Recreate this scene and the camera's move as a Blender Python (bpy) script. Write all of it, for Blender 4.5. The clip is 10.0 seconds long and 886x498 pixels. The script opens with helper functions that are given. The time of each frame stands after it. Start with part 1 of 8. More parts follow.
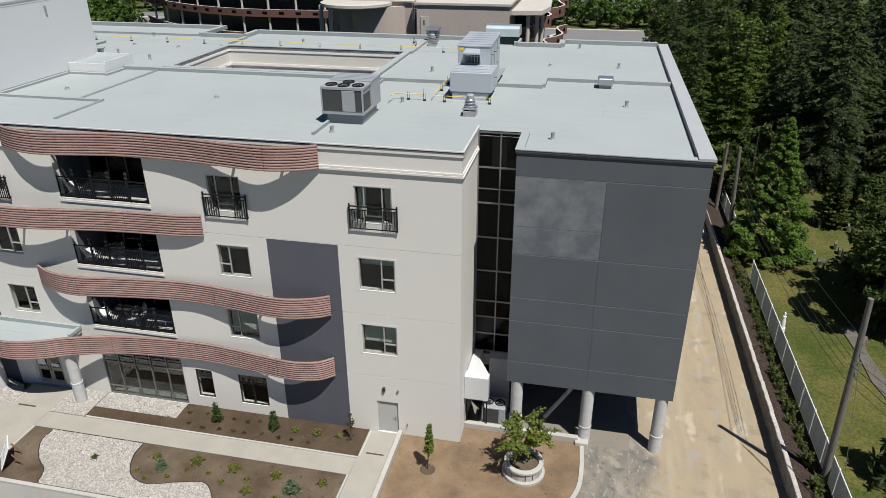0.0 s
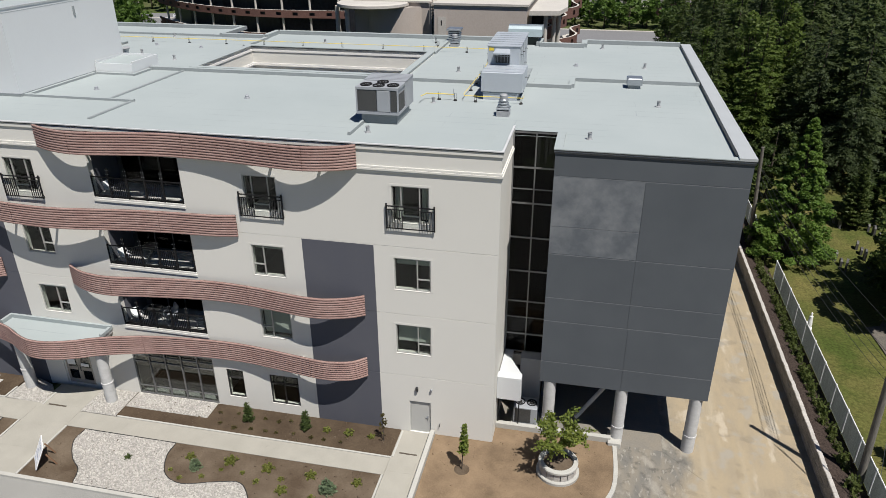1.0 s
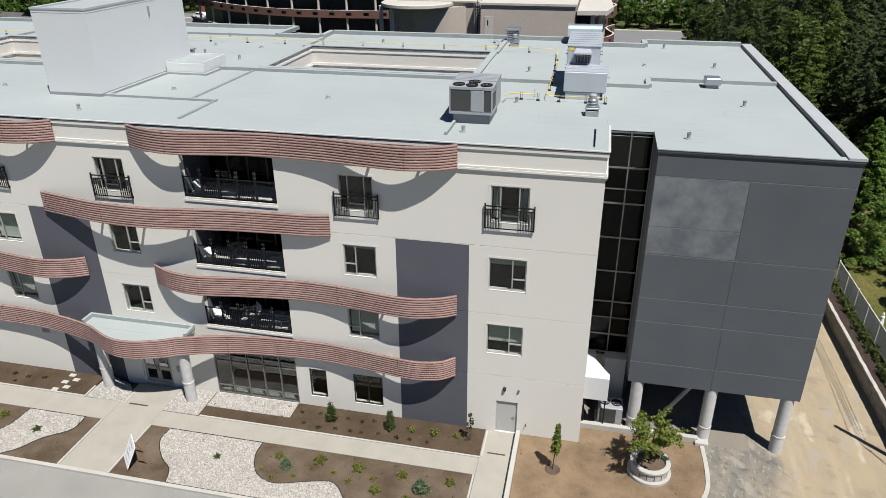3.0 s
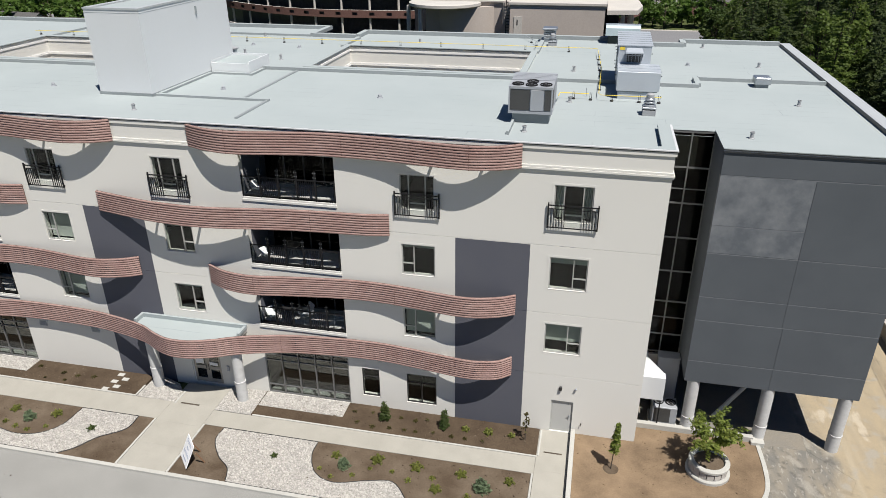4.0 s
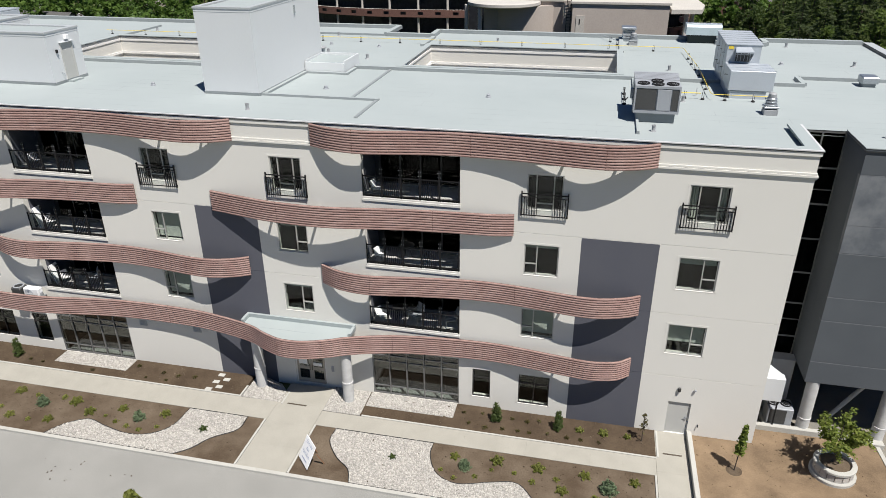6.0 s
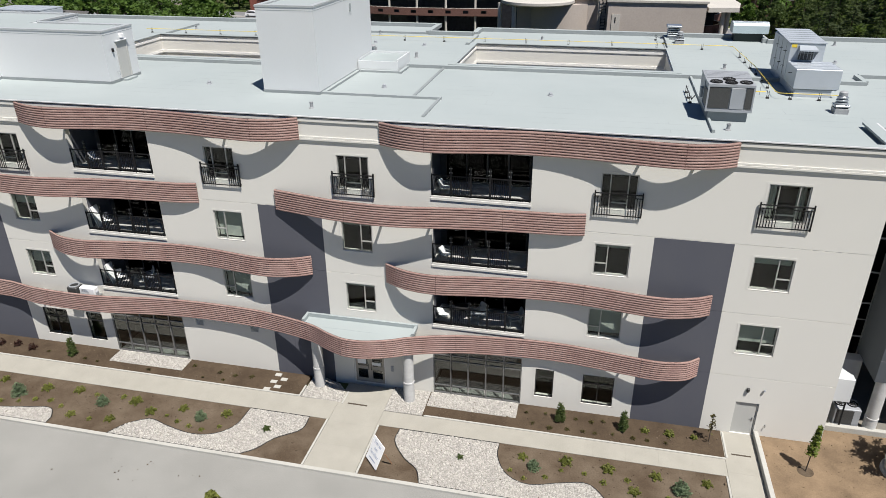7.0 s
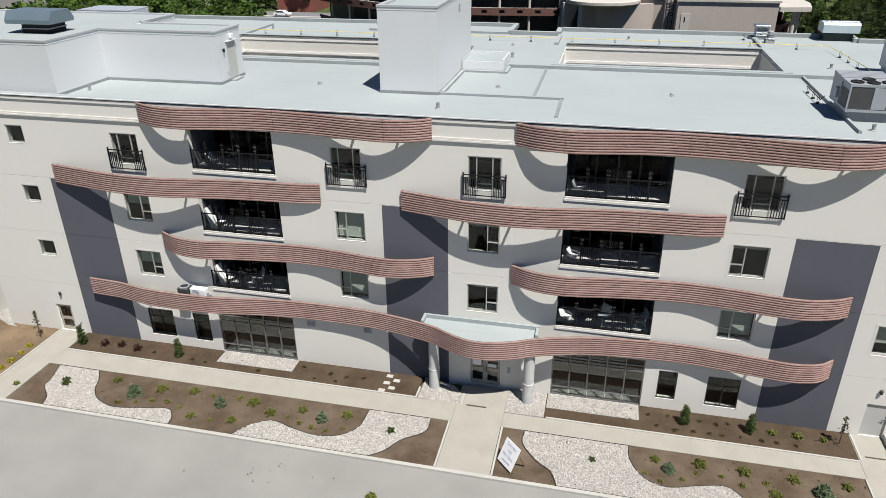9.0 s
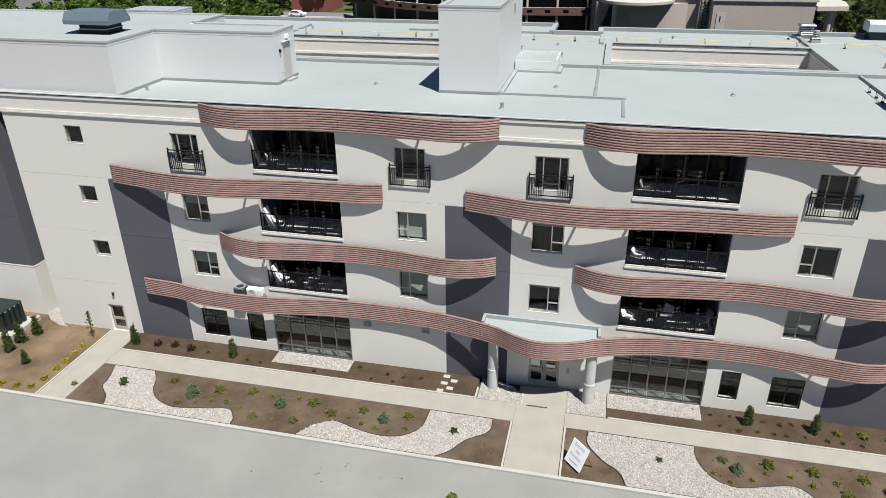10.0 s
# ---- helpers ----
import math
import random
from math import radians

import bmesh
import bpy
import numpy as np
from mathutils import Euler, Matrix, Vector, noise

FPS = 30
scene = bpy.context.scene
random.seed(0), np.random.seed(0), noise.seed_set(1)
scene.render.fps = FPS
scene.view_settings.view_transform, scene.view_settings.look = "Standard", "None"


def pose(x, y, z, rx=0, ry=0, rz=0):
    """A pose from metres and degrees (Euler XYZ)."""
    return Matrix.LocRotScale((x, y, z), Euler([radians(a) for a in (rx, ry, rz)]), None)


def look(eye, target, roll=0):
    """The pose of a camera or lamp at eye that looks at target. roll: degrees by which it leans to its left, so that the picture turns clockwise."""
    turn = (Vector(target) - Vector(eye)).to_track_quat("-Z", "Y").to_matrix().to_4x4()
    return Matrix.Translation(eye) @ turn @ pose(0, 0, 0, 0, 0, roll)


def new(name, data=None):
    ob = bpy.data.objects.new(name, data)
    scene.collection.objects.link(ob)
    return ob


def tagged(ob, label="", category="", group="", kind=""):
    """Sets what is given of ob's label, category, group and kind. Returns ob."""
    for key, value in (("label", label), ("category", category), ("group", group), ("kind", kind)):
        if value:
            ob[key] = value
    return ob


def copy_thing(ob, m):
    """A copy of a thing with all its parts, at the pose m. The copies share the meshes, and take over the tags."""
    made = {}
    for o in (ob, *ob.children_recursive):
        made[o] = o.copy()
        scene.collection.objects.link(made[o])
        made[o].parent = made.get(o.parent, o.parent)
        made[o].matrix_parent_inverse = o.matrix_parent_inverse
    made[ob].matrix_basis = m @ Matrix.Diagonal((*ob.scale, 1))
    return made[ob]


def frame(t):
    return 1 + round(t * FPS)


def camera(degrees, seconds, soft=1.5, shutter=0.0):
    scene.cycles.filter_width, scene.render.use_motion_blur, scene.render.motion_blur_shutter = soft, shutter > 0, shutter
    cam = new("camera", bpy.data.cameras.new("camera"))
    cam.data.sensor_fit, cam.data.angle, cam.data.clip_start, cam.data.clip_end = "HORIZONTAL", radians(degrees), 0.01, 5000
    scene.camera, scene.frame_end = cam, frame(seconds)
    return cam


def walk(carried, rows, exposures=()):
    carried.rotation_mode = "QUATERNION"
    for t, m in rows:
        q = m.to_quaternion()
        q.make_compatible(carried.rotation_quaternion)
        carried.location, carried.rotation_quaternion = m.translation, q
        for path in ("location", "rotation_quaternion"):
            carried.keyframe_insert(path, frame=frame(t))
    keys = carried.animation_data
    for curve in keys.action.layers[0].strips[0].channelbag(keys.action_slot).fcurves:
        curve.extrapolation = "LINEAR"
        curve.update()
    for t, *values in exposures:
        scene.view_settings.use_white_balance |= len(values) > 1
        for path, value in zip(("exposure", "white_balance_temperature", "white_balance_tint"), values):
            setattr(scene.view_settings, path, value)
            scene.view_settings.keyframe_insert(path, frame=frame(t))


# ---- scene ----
cam = camera(64.8, 10.0, 0.68)
METRES, EYE, TILT, LEAN, TURN = 27.0, 24.4, 0.0, 0.0, 12.1
ROWS = [
    (0.0, 0.0, 0.0, 0.0, -0.08, -26.0, 0.16),
    (0.5, -0.0264, -0.0004, -0.0002, -0.05, -25.98, 0.19),
    (1.0, -0.059, -0.0006, -0.0008, -0.01, -25.95, 0.2),
    (1.5, -0.0872, 0.0003, -0.0015, 0.03, -25.94, 0.2),
    (2.0, -0.1275, -0.0003, -0.0018, 0.08, -25.96, 0.23),
    (2.5, -0.1691, -0.0003, -0.0002, 0.14, -25.96, 0.24),
    (4.0, -0.3181, -0.0023, 0.0001, 0.27, -25.97, 0.32),
    (4.5, -0.3658, -0.0017, 0.0005, 0.32, -25.97, 0.34),
    (5.0, -0.4222, -0.0009, -0.0002, 0.39, -25.97, 0.35),
    (6.5, -0.5891, 0.0053, -0.0005, 0.52, -26.04, 0.39),
    (7.0, -0.6513, 0.0079, -0.0015, 0.59, -26.09, 0.41),
    (7.5, -0.7061, 0.0095, -0.0018, 0.66, -26.12, 0.42),
    (8.0, -0.7677, 0.0115, -0.0005, 0.72, -26.13, 0.44),
    (8.5, -0.8214, 0.012, -0.0001, 0.79, -26.13, 0.48),
    (9.0, -0.8839, 0.0117, 0.001, 0.84, -26.14, 0.51),
    (9.5, -0.9377, 0.0117, 0.0015, 0.91, -26.15, 0.56),
    (10.0, -0.9996, 0.0113, 0.0025, 1.02, -26.16, 0.63),
]
walk(cam, [(t, pose(4.97, -27.05, EYE, TILT, LEAN, TURN) @ pose(METRES * x, METRES * y, METRES * z, 90 + pitch, roll, yaw)) for t, x, y, z, yaw, pitch, roll in ROWS],
     [(0.0, 0.27), (2.0, 0.37), (4.5, 0.47), (7.0, 0.48), (10.0, 0.48)])

# ---- light ----
SUN = Vector((0.353, -0.368, 1.0)).normalized()
world = bpy.data.worlds.new("world")
scene.world = world
world.use_nodes = True
wn, wl = world.node_tree.nodes, world.node_tree.links
sky = wn.new("ShaderNodeTexSky")
sky.sky_type, sky.sun_disc = "NISHITA", False
sky.sun_elevation = math.asin(SUN.z)
sky.sun_rotation = math.atan2(SUN.x, SUN.y)
sky.air_density, sky.dust_density, sky.ozone_density = 1.0, 0.0, 4.0
wn["Background"].inputs["Strength"].default_value = 0.03
tone = wn.new("ShaderNodeMix")
tone.data_type, tone.blend_type = "RGBA", "MULTIPLY"
tone.inputs[0].default_value, tone.inputs[7].default_value = 1.0, (0.84, 0.98, 1.24, 1)
wl.new(sky.outputs[0], tone.inputs[6])
wl.new(tone.outputs[2], wn["Background"].inputs["Color"])
sun_data = bpy.data.lights.new("sun", "SUN")
sun_data.energy, sun_data.angle, sun_data.color = 5.1, radians(0.53), (1.0, 0.96, 0.91)
sun = new("sun", sun_data)
sun.matrix_world = look((0, 0, 60), Vector((0, 0, 60)) - SUN)


# ---- materials ----
def nodes_of(name, rough=0.8, metal=0.0, spec=0.5):
    m = bpy.data.materials.new(name)
    m.use_nodes = True
    b = m.node_tree.nodes["Principled BSDF"]
    b.inputs["Roughness"].default_value = rough
    b.inputs["Metallic"].default_value = metal
    b.inputs["Specular IOR Level"].default_value = spec
    return m, m.node_tree.nodes, m.node_tree.links, b


def surface(name, colour, rough=0.8, metal=0.0, spec=0.5, grain=(40.0, 0.06), blotch=(0.6, 0.10), bump=(60.0, 0.15, 0.004),
            tint=None, stretch=(1, 1, 1), island=0.0, random=0.0):
    """A material with fine grain, large blotches towards the colour tint, and fine relief, in metres."""
    m, n, l, b = nodes_of(name, rough, metal, spec)
    geo = n.new("ShaderNodeNewGeometry")
    mp = n.new("ShaderNodeMapping")
    mp.inputs["Scale"].default_value = stretch
    l.new(geo.outputs["Position"], mp.inputs["Vector"])
    big = n.new("ShaderNodeTexNoise")
    big.inputs["Scale"].default_value, big.inputs["Detail"].default_value = blotch[0], 6
    big.inputs["Roughness"].default_value = 0.62
    fine = n.new("ShaderNodeTexNoise")
    fine.inputs["Scale"].default_value, fine.inputs["Detail"].default_value = grain[0], 4
    l.new(mp.outputs[0], big.inputs["Vector"])
    l.new(mp.outputs[0], fine.inputs["Vector"])
    other = tint if tint else tuple(c * 0.72 for c in colour)
    ramp = n.new("ShaderNodeMapRange")
    ramp.inputs[1].default_value, ramp.inputs[2].default_value = 0.35, 0.72
    ramp.inputs[4].default_value = min(1.0, blotch[1] * 4)
    l.new(big.outputs["Fac"], ramp.inputs[0])
    mix = n.new("ShaderNodeMix")
    mix.data_type = "RGBA"
    mix.inputs[6].default_value, mix.inputs[7].default_value = (*colour, 1), (*other, 1)
    l.new(ramp.outputs[0], mix.inputs[0])
    var = n.new("ShaderNodeMapRange")
    var.inputs[1].default_value, var.inputs[2].default_value = 0.25, 0.75
    var.inputs[3].default_value, var.inputs[4].default_value = 1 - grain[1] * 2, 1 + grain[1] * 2
    l.new(fine.outputs["Fac"], var.inputs[0])
    scale = n.new("ShaderNodeVectorMath")
    scale.operation = "SCALE"
    l.new(mix.outputs[2], scale.inputs[0])
    value = var.outputs[0]
    for amount, source in ((island, geo.outputs["Random Per Island"]), (random, None)):
        if amount:
            if source is None:
                source = n.new("ShaderNodeObjectInfo").outputs["Random"]
            r = n.new("ShaderNodeMapRange")
            r.inputs[3].default_value, r.inputs[4].default_value = 1 - amount, 1 + amount
            l.new(source, r.inputs[0])
            mul = n.new("ShaderNodeMath")
            mul.operation = "MULTIPLY"
            l.new(value, mul.inputs[0])
            l.new(r.outputs[0], mul.inputs[1])
            value = mul.outputs[0]
    l.new(value, scale.inputs["Scale"])
    l.new(scale.outputs[0], b.inputs["Base Color"])
    if bump[1]:
        rough_tex = n.new("ShaderNodeTexNoise")
        rough_tex.inputs["Scale"].default_value, rough_tex.inputs["Detail"].default_value = bump[0], 5
        l.new(mp.outputs[0], rough_tex.inputs["Vector"])
        bp = n.new("ShaderNodeBump")
        bp.inputs["Strength"].default_value, bp.inputs["Distance"].default_value = bump[1], bump[2]
        l.new(rough_tex.outputs["Fac"], bp.inputs["Height"])
        l.new(bp.outputs[0], b.inputs["Normal"])
    return m


def glass(name, tint=(0.55, 0.6, 0.6), gloss=1.5):
    """Clear pane: transparent with a mirror-like sheen that grows at grazing angles."""
    m, n, l, b = nodes_of(name)
    n.remove(b)
    out = n["Material Output"]
    tr, gl, mix, lw, power, scale = (n.new("ShaderNode" + k) for k in ("BsdfTransparent", "BsdfGlossy", "MixShader", "LayerWeight", "Math", "Math"))
    tr.inputs["Color"].default_value = (*tint, 1)
    gl.inputs["Roughness"].default_value = 0.02
    lw.inputs["Blend"].default_value = 0.5
    power.operation, scale.operation = "POWER", "MULTIPLY_ADD"
    power.inputs[1].default_value = 5.0
    base = ((gloss - 1) / (gloss + 1)) ** 2
    scale.inputs[1].default_value, scale.inputs[2].default_value = 1 - base, base
    l.new(lw.outputs["Facing"], power.inputs[0])
    l.new(power.outputs[0], scale.inputs[0])
    l.new(scale.outputs[0], mix.inputs[0])
    l.new(tr.outputs[0], mix.inputs[1])
    l.new(gl.outputs[0], mix.inputs[2])
    l.new(mix.outputs[0], out.inputs["Surface"])
    return m


def leaf_material(name, a, b_, c, through_light=0.45):
    """Foliage of three greens, varied leaf by leaf and clump by clump, a little light passing through."""
    m, n, l, b = nodes_of(name, 0.55, 0.0, 0.25)
    geo = n.new("ShaderNodeNewGeometry")
    ramp = n.new("ShaderNodeValToRGB")
    ramp.color_ramp.elements[0].color, ramp.color_ramp.elements[1].color = (*a, 1), (*c, 1)
    ramp.color_ramp.elements.new(0.5).color = (*b_, 1)
    tex = n.new("ShaderNodeTexNoise")
    tex.inputs["Scale"].default_value, tex.inputs["Detail"].default_value = 0.22, 3
    l.new(geo.outputs["Position"], tex.inputs["Vector"])
    add = n.new("ShaderNodeMath")
    add.operation = "MULTIPLY_ADD"
    add.inputs[1].default_value = 0.55
    l.new(geo.outputs["Random Per Island"], add.inputs[0])
    sub = n.new("ShaderNodeMapRange")
    sub.inputs[1].default_value, sub.inputs[2].default_value = 0.3, 0.7
    sub.inputs[3].default_value, sub.inputs[4].default_value = -0.05, 0.5
    l.new(tex.outputs["Fac"], sub.inputs[0])
    l.new(sub.outputs[0], add.inputs[2])
    l.new(add.outputs[0], ramp.inputs[0])
    l.new(ramp.outputs[0], b.inputs["Base Color"])
    tl = n.new("ShaderNodeBsdfTranslucent")
    l.new(ramp.outputs[0], tl.inputs["Color"])
    mix = n.new("ShaderNodeMixShader")
    mix.inputs[0].default_value = through_light
    l.new(b.outputs[0], mix.inputs[1])
    l.new(tl.outputs[0], mix.inputs[2])
    l.new(mix.outputs[0], n["Material Output"].inputs["Surface"])
    return m


CREAM = surface("cream_stucco", (0.624, 0.611, 0.566), 0.92, spec=0.2, grain=(90, 0.04), blotch=(0.35, 0.06), bump=(140, 0.25, 0.003), tint=(0.58, 0.57, 0.53))
GREY = surface("grey_stucco", (0.086, 0.089, 0.108), 0.88, spec=0.25, grain=(90, 0.06), blotch=(0.5, 0.10), bump=(140, 0.25, 0.003), tint=(0.108, 0.11, 0.12))
GREYBLOCK = surface("grey_stucco_end_block", (0.079, 0.088, 0.098), 0.88, spec=0.25, grain=(90, 0.06), blotch=(0.35, 0.14), bump=(140, 0.25, 0.003), tint=(0.102, 0.113, 0.124))
PATCH = surface("grey_stucco_repainted", (0.101, 0.112, 0.125), 0.85, spec=0.25, grain=(90, 0.06), blotch=(1.1, 0.25), bump=(140, 0.25, 0.003), tint=(0.185, 0.195, 0.205))
TRIM = surface("white_trim", (0.72, 0.71, 0.68), 0.7, grain=(60, 0.03), blotch=(0.8, 0.05), bump=(60, 0.05, 0.002))
MEMBRANE = surface("roof_membrane", (0.316, 0.35, 0.35), 0.75, spec=0.3, grain=(25, 0.02), blotch=(0.22, 0.14), bump=(9, 0.12, 0.01), tint=(0.272, 0.309, 0.31), stretch=(1, 1, 1))
FLASHING = surface("membrane_flashing", (0.24, 0.264, 0.268), 0.6, grain=(30, 0.04), blotch=(0.7, 0.15), bump=(20, 0.1, 0.004))
COPING = surface("metal_coping", (0.40, 0.42, 0.425), 0.5, 0.1, grain=(30, 0.02), blotch=(0.8, 0.06), bump=(12, 0.04, 0.004))
EDGESTRIP = surface("white_edge_metal", (0.56, 0.57, 0.57), 0.5, 0.1, grain=(30, 0.02), bump=(12, 0.03, 0.004))
DARKCAP = surface("dark_metal_coping", (0.035, 0.037, 0.042), 0.45, 0.2, grain=(30, 0.05), bump=(12, 0.03, 0.004))
CLAD = surface("white_steel_cladding", (0.6, 0.618, 0.625), 0.42, 0.1, grain=(20, 0.006), blotch=(0.5, 0.08), bump=(3, 0.03, 0.012), tint=(0.57, 0.588, 0.597), stretch=(1, 1, 0.2))
TERRA = surface("terracotta_ribs", (0.278, 0.177, 0.156), 0.93, spec=0.15, grain=(24, 0.14), blotch=(1.6, 0.16), bump=(17, 0.7, 0.02), tint=(0.376, 0.268, 0.236), random=0.05)
BANDTOP = surface("band_top_edge", (0.17, 0.122, 0.108), 0.95, spec=0.1, grain=(30, 0.1), bump=(30, 0.4, 0.008))
# Terracotta at a third of its brightness, deepening the shade between the ribs.
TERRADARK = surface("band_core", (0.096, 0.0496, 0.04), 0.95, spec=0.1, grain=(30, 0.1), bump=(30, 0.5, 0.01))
BLACK = surface("black_painted_steel", (0.01, 0.01, 0.011), 0.6, 0.0, spec=0.25, grain=(50, 0.05), bump=(80, 0.03, 0.001))
FRAME = surface("window_aluminium", (0.42, 0.42, 0.4), 0.45, 0.3, grain=(40, 0.03), bump=(60, 0.02, 0.001))
FRAMEDARK = surface("dark_window_aluminium", (0.04, 0.04, 0.0416), 0.4, 0.4, grain=(40, 0.03), bump=(60, 0.02, 0.001))
CURTAINFRAME = surface("mill_aluminium", (0.236, 0.238, 0.238), 0.4, 0.6, grain=(40, 0.03), bump=(60, 0.02, 0.001))
PANE = glass("window_glass", (0.74, 0.78, 0.76), 1.5)
PANEDARK = glass("tinted_glass", (0.5, 0.55, 0.53), 2.0)
STAIRGLASS = glass("black_stair_glass", (0.15, 0.165, 0.16), 1.28)
CLEAR = glass("clear_glass", (0.94, 0.96, 0.95), 1.25)
# Near-black tone puts the dimness of the rooms into their colour.
ROOM = surface("unlit_room_tone", (0.03, 0.034, 0.032), 0.9, grain=(30, 0.04), bump=(40, 0.05, 0.002))
# Near-black colour carries the shade of the deep balcony recess.
LOGGIA = surface("loggia_shade_render", (0.05, 0.05, 0.052), 0.9, grain=(60, 0.05), bump=(80, 0.1, 0.003))
BLIND = surface("window_blind", (0.55, 0.575, 0.53), 0.85, grain=(60, 0.03), bump=(30, 0.05, 0.003))
STEEL = surface("galvanised_steel", (0.416, 0.44, 0.464), 0.32, 0.75, grain=(18, 0.06), blotch=(2.0, 0.1), bump=(20, 0.05, 0.004))
UNITGREY = surface("equipment_enamel", (0.31, 0.325, 0.345), 0.5, 0.1, grain=(30, 0.03), blotch=(1.0, 0.08), bump=(20, 0.04, 0.003))
COIL = surface("condenser_coil", (0.072, 0.072, 0.0704), 0.6, 0.4, grain=(90, 0.15), bump=(120, 0.5, 0.006), stretch=(1, 1, 0.15))
YELLOW = surface("yellow_gas_pipe", (0.75, 0.56, 0.06), 0.5, grain=(40, 0.05), bump=(40, 0.05, 0.002))
RUBBER = surface("black_rubber", (0.02, 0.02, 0.02), 0.8, grain=(60, 0.1), bump=(60, 0.2, 0.002))
CONCRETE = surface("broom_concrete", (0.326, 0.312, 0.272), 0.9, spec=0.25, grain=(30, 0.06), blotch=(0.9, 0.14), bump=(45, 0.3, 0.004), tint=(0.255, 0.245, 0.212))
KERB = surface("kerb_concrete", (0.405, 0.398, 0.365), 0.9, spec=0.25, grain=(30, 0.06), blotch=(1.2, 0.1), bump=(45, 0.3, 0.004), random=0.03)
COLUMN = surface("column_concrete", (0.49, 0.49, 0.48), 0.85, grain=(20, 0.05), blotch=(1.5, 0.14), bump=(30, 0.25, 0.005), stretch=(1, 1, 2.2))
ASPHALT = surface("pale_concrete_road", (0.218, 0.216, 0.202), 0.92, spec=0.2, grain=(22, 0.1), blotch=(0.3, 0.16), bump=(35, 0.4, 0.006), tint=(0.28, 0.277, 0.26))
SOIL = surface("brown_garden_soil", (0.074, 0.054, 0.037), 1.0, spec=0.05, grain=(14, 0.08), blotch=(0.55, 0.25), bump=(13, 0.5, 0.02), tint=(0.142, 0.112, 0.082))
WALLSOIL = surface("dark_bed_soil", (0.058, 0.042, 0.029), 1.0, spec=0.05, grain=(14, 0.1), blotch=(0.7, 0.22), bump=(13, 0.6, 0.025), tint=(0.098, 0.073, 0.05))
TANSOIL = surface("dry_tan_soil", (0.222, 0.16, 0.103), 1.0, spec=0.05, grain=(16, 0.07), blotch=(0.55, 0.3), bump=(10, 0.5, 0.02), tint=(0.118, 0.085, 0.056))
YARDSOIL = surface("damp_yard_soil", (0.2, 0.144, 0.093), 1.0, spec=0.05, grain=(16, 0.08), blotch=(0.4, 0.5), bump=(10, 0.5, 0.02), tint=(0.08, 0.062, 0.042))

OLDASPHALT = surface("worn_asphalt", (0.16, 0.156, 0.144), 0.95, spec=0.15, grain=(14, 0.06), blotch=(0.4, 0.25), bump=(30, 0.25, 0.006), tint=(0.24, 0.208, 0.16))
MULCH = surface("dark_bark_mulch", (0.0496, 0.0376, 0.032), 1.0, spec=0.05, grain=(12, 0.3), blotch=(1.0, 0.1), bump=(20, 1.0, 0.04))
LAWN = surface("mown_grass", (0.053, 0.071, 0.016), 0.95, spec=0.1, grain=(7, 0.2), blotch=(0.28, 0.34), bump=(18, 0.9, 0.05), tint=(0.13, 0.114, 0.04))
FARGROUND = surface("rough_grass", (0.056, 0.076, 0.024), 0.98, spec=0.05, grain=(2, 0.25), blotch=(0.05, 0.22), bump=(3, 0.8, 0.1), tint=(0.096, 0.096, 0.048))
FARROAD = surface("street_asphalt", (0.168, 0.168, 0.172), 0.9, grain=(6, 0.08), blotch=(0.1, 0.1), bump=(20, 0.3, 0.01))
GRAVEL = surface("worn_gravel", (0.1, 0.092, 0.082), 0.95, spec=0.15, grain=(18, 0.2), blotch=(0.9, 0.25), bump=(30, 0.5, 0.015), tint=(0.135, 0.12, 0.1))
PEBBLE = surface("white_marble_pebbles", (0.4, 0.382, 0.35), 0.85, spec=0.25, grain=(30, 0.1), blotch=(3.0, 0.12), bump=(40, 0.2, 0.004), island=0.3)
PEBBLEBASE = surface("pebble_base", (0.34, 0.326, 0.3), 0.95, grain=(22, 0.28), blotch=(2.0, 0.1), bump=(25, 1.0, 0.03))
BLOCKSTONE = surface("split_face_block", (0.25, 0.236, 0.22), 0.95, grain=(14, 0.2), blotch=(2.0, 0.16), bump=(18, 0.9, 0.03), random=0.14)
CAPSTONE = surface("wall_capstone", (0.416, 0.392, 0.36), 0.92, grain=(16, 0.1), blotch=(2.0, 0.1), bump=(20, 0.7, 0.012), random=0.08)
WOODPOLE = surface("weathered_pole", (0.145, 0.135, 0.115), 0.95, grain=(9, 0.2), blotch=(0.8, 0.18), bump=(18, 0.7, 0.01), stretch=(3, 3, 0.25))
BARK = surface("bark", (0.068, 0.052, 0.0384), 0.95, grain=(10, 0.25), blotch=(1.2, 0.15), bump=(14, 1.0, 0.03), stretch=(2, 2, 0.5))
FENCEWHITE = surface("white_fence_steel", (0.74, 0.75, 0.74), 0.5, 0.1, grain=(30, 0.04), bump=(30, 0.05, 0.002))
SLAT = surface("fence_privacy_slats", (0.45, 0.475, 0.46), 0.6, grain=(26, 0.2), blotch=(1.5, 0.2), bump=(60, 0.4, 0.006), stretch=(3, 3, 0.3))
DOORPAINT = surface("grey_door_paint", (0.43, 0.43, 0.41), 0.5, grain=(40, 0.02), blotch=(1.0, 0.05), bump=(40, 0.04, 0.002))
TRANSGREEN = surface("dark_green_enamel", (0.012, 0.024, 0.02), 0.45, 0.1, grain=(30, 0.05), blotch=(1.0, 0.1), bump=(20, 0.05, 0.003))
PAPERWHITE = surface("white_sign_board", (0.80, 0.80, 0.80), 0.5, grain=(30, 0.02), bump=(30, 0.02, 0.001))
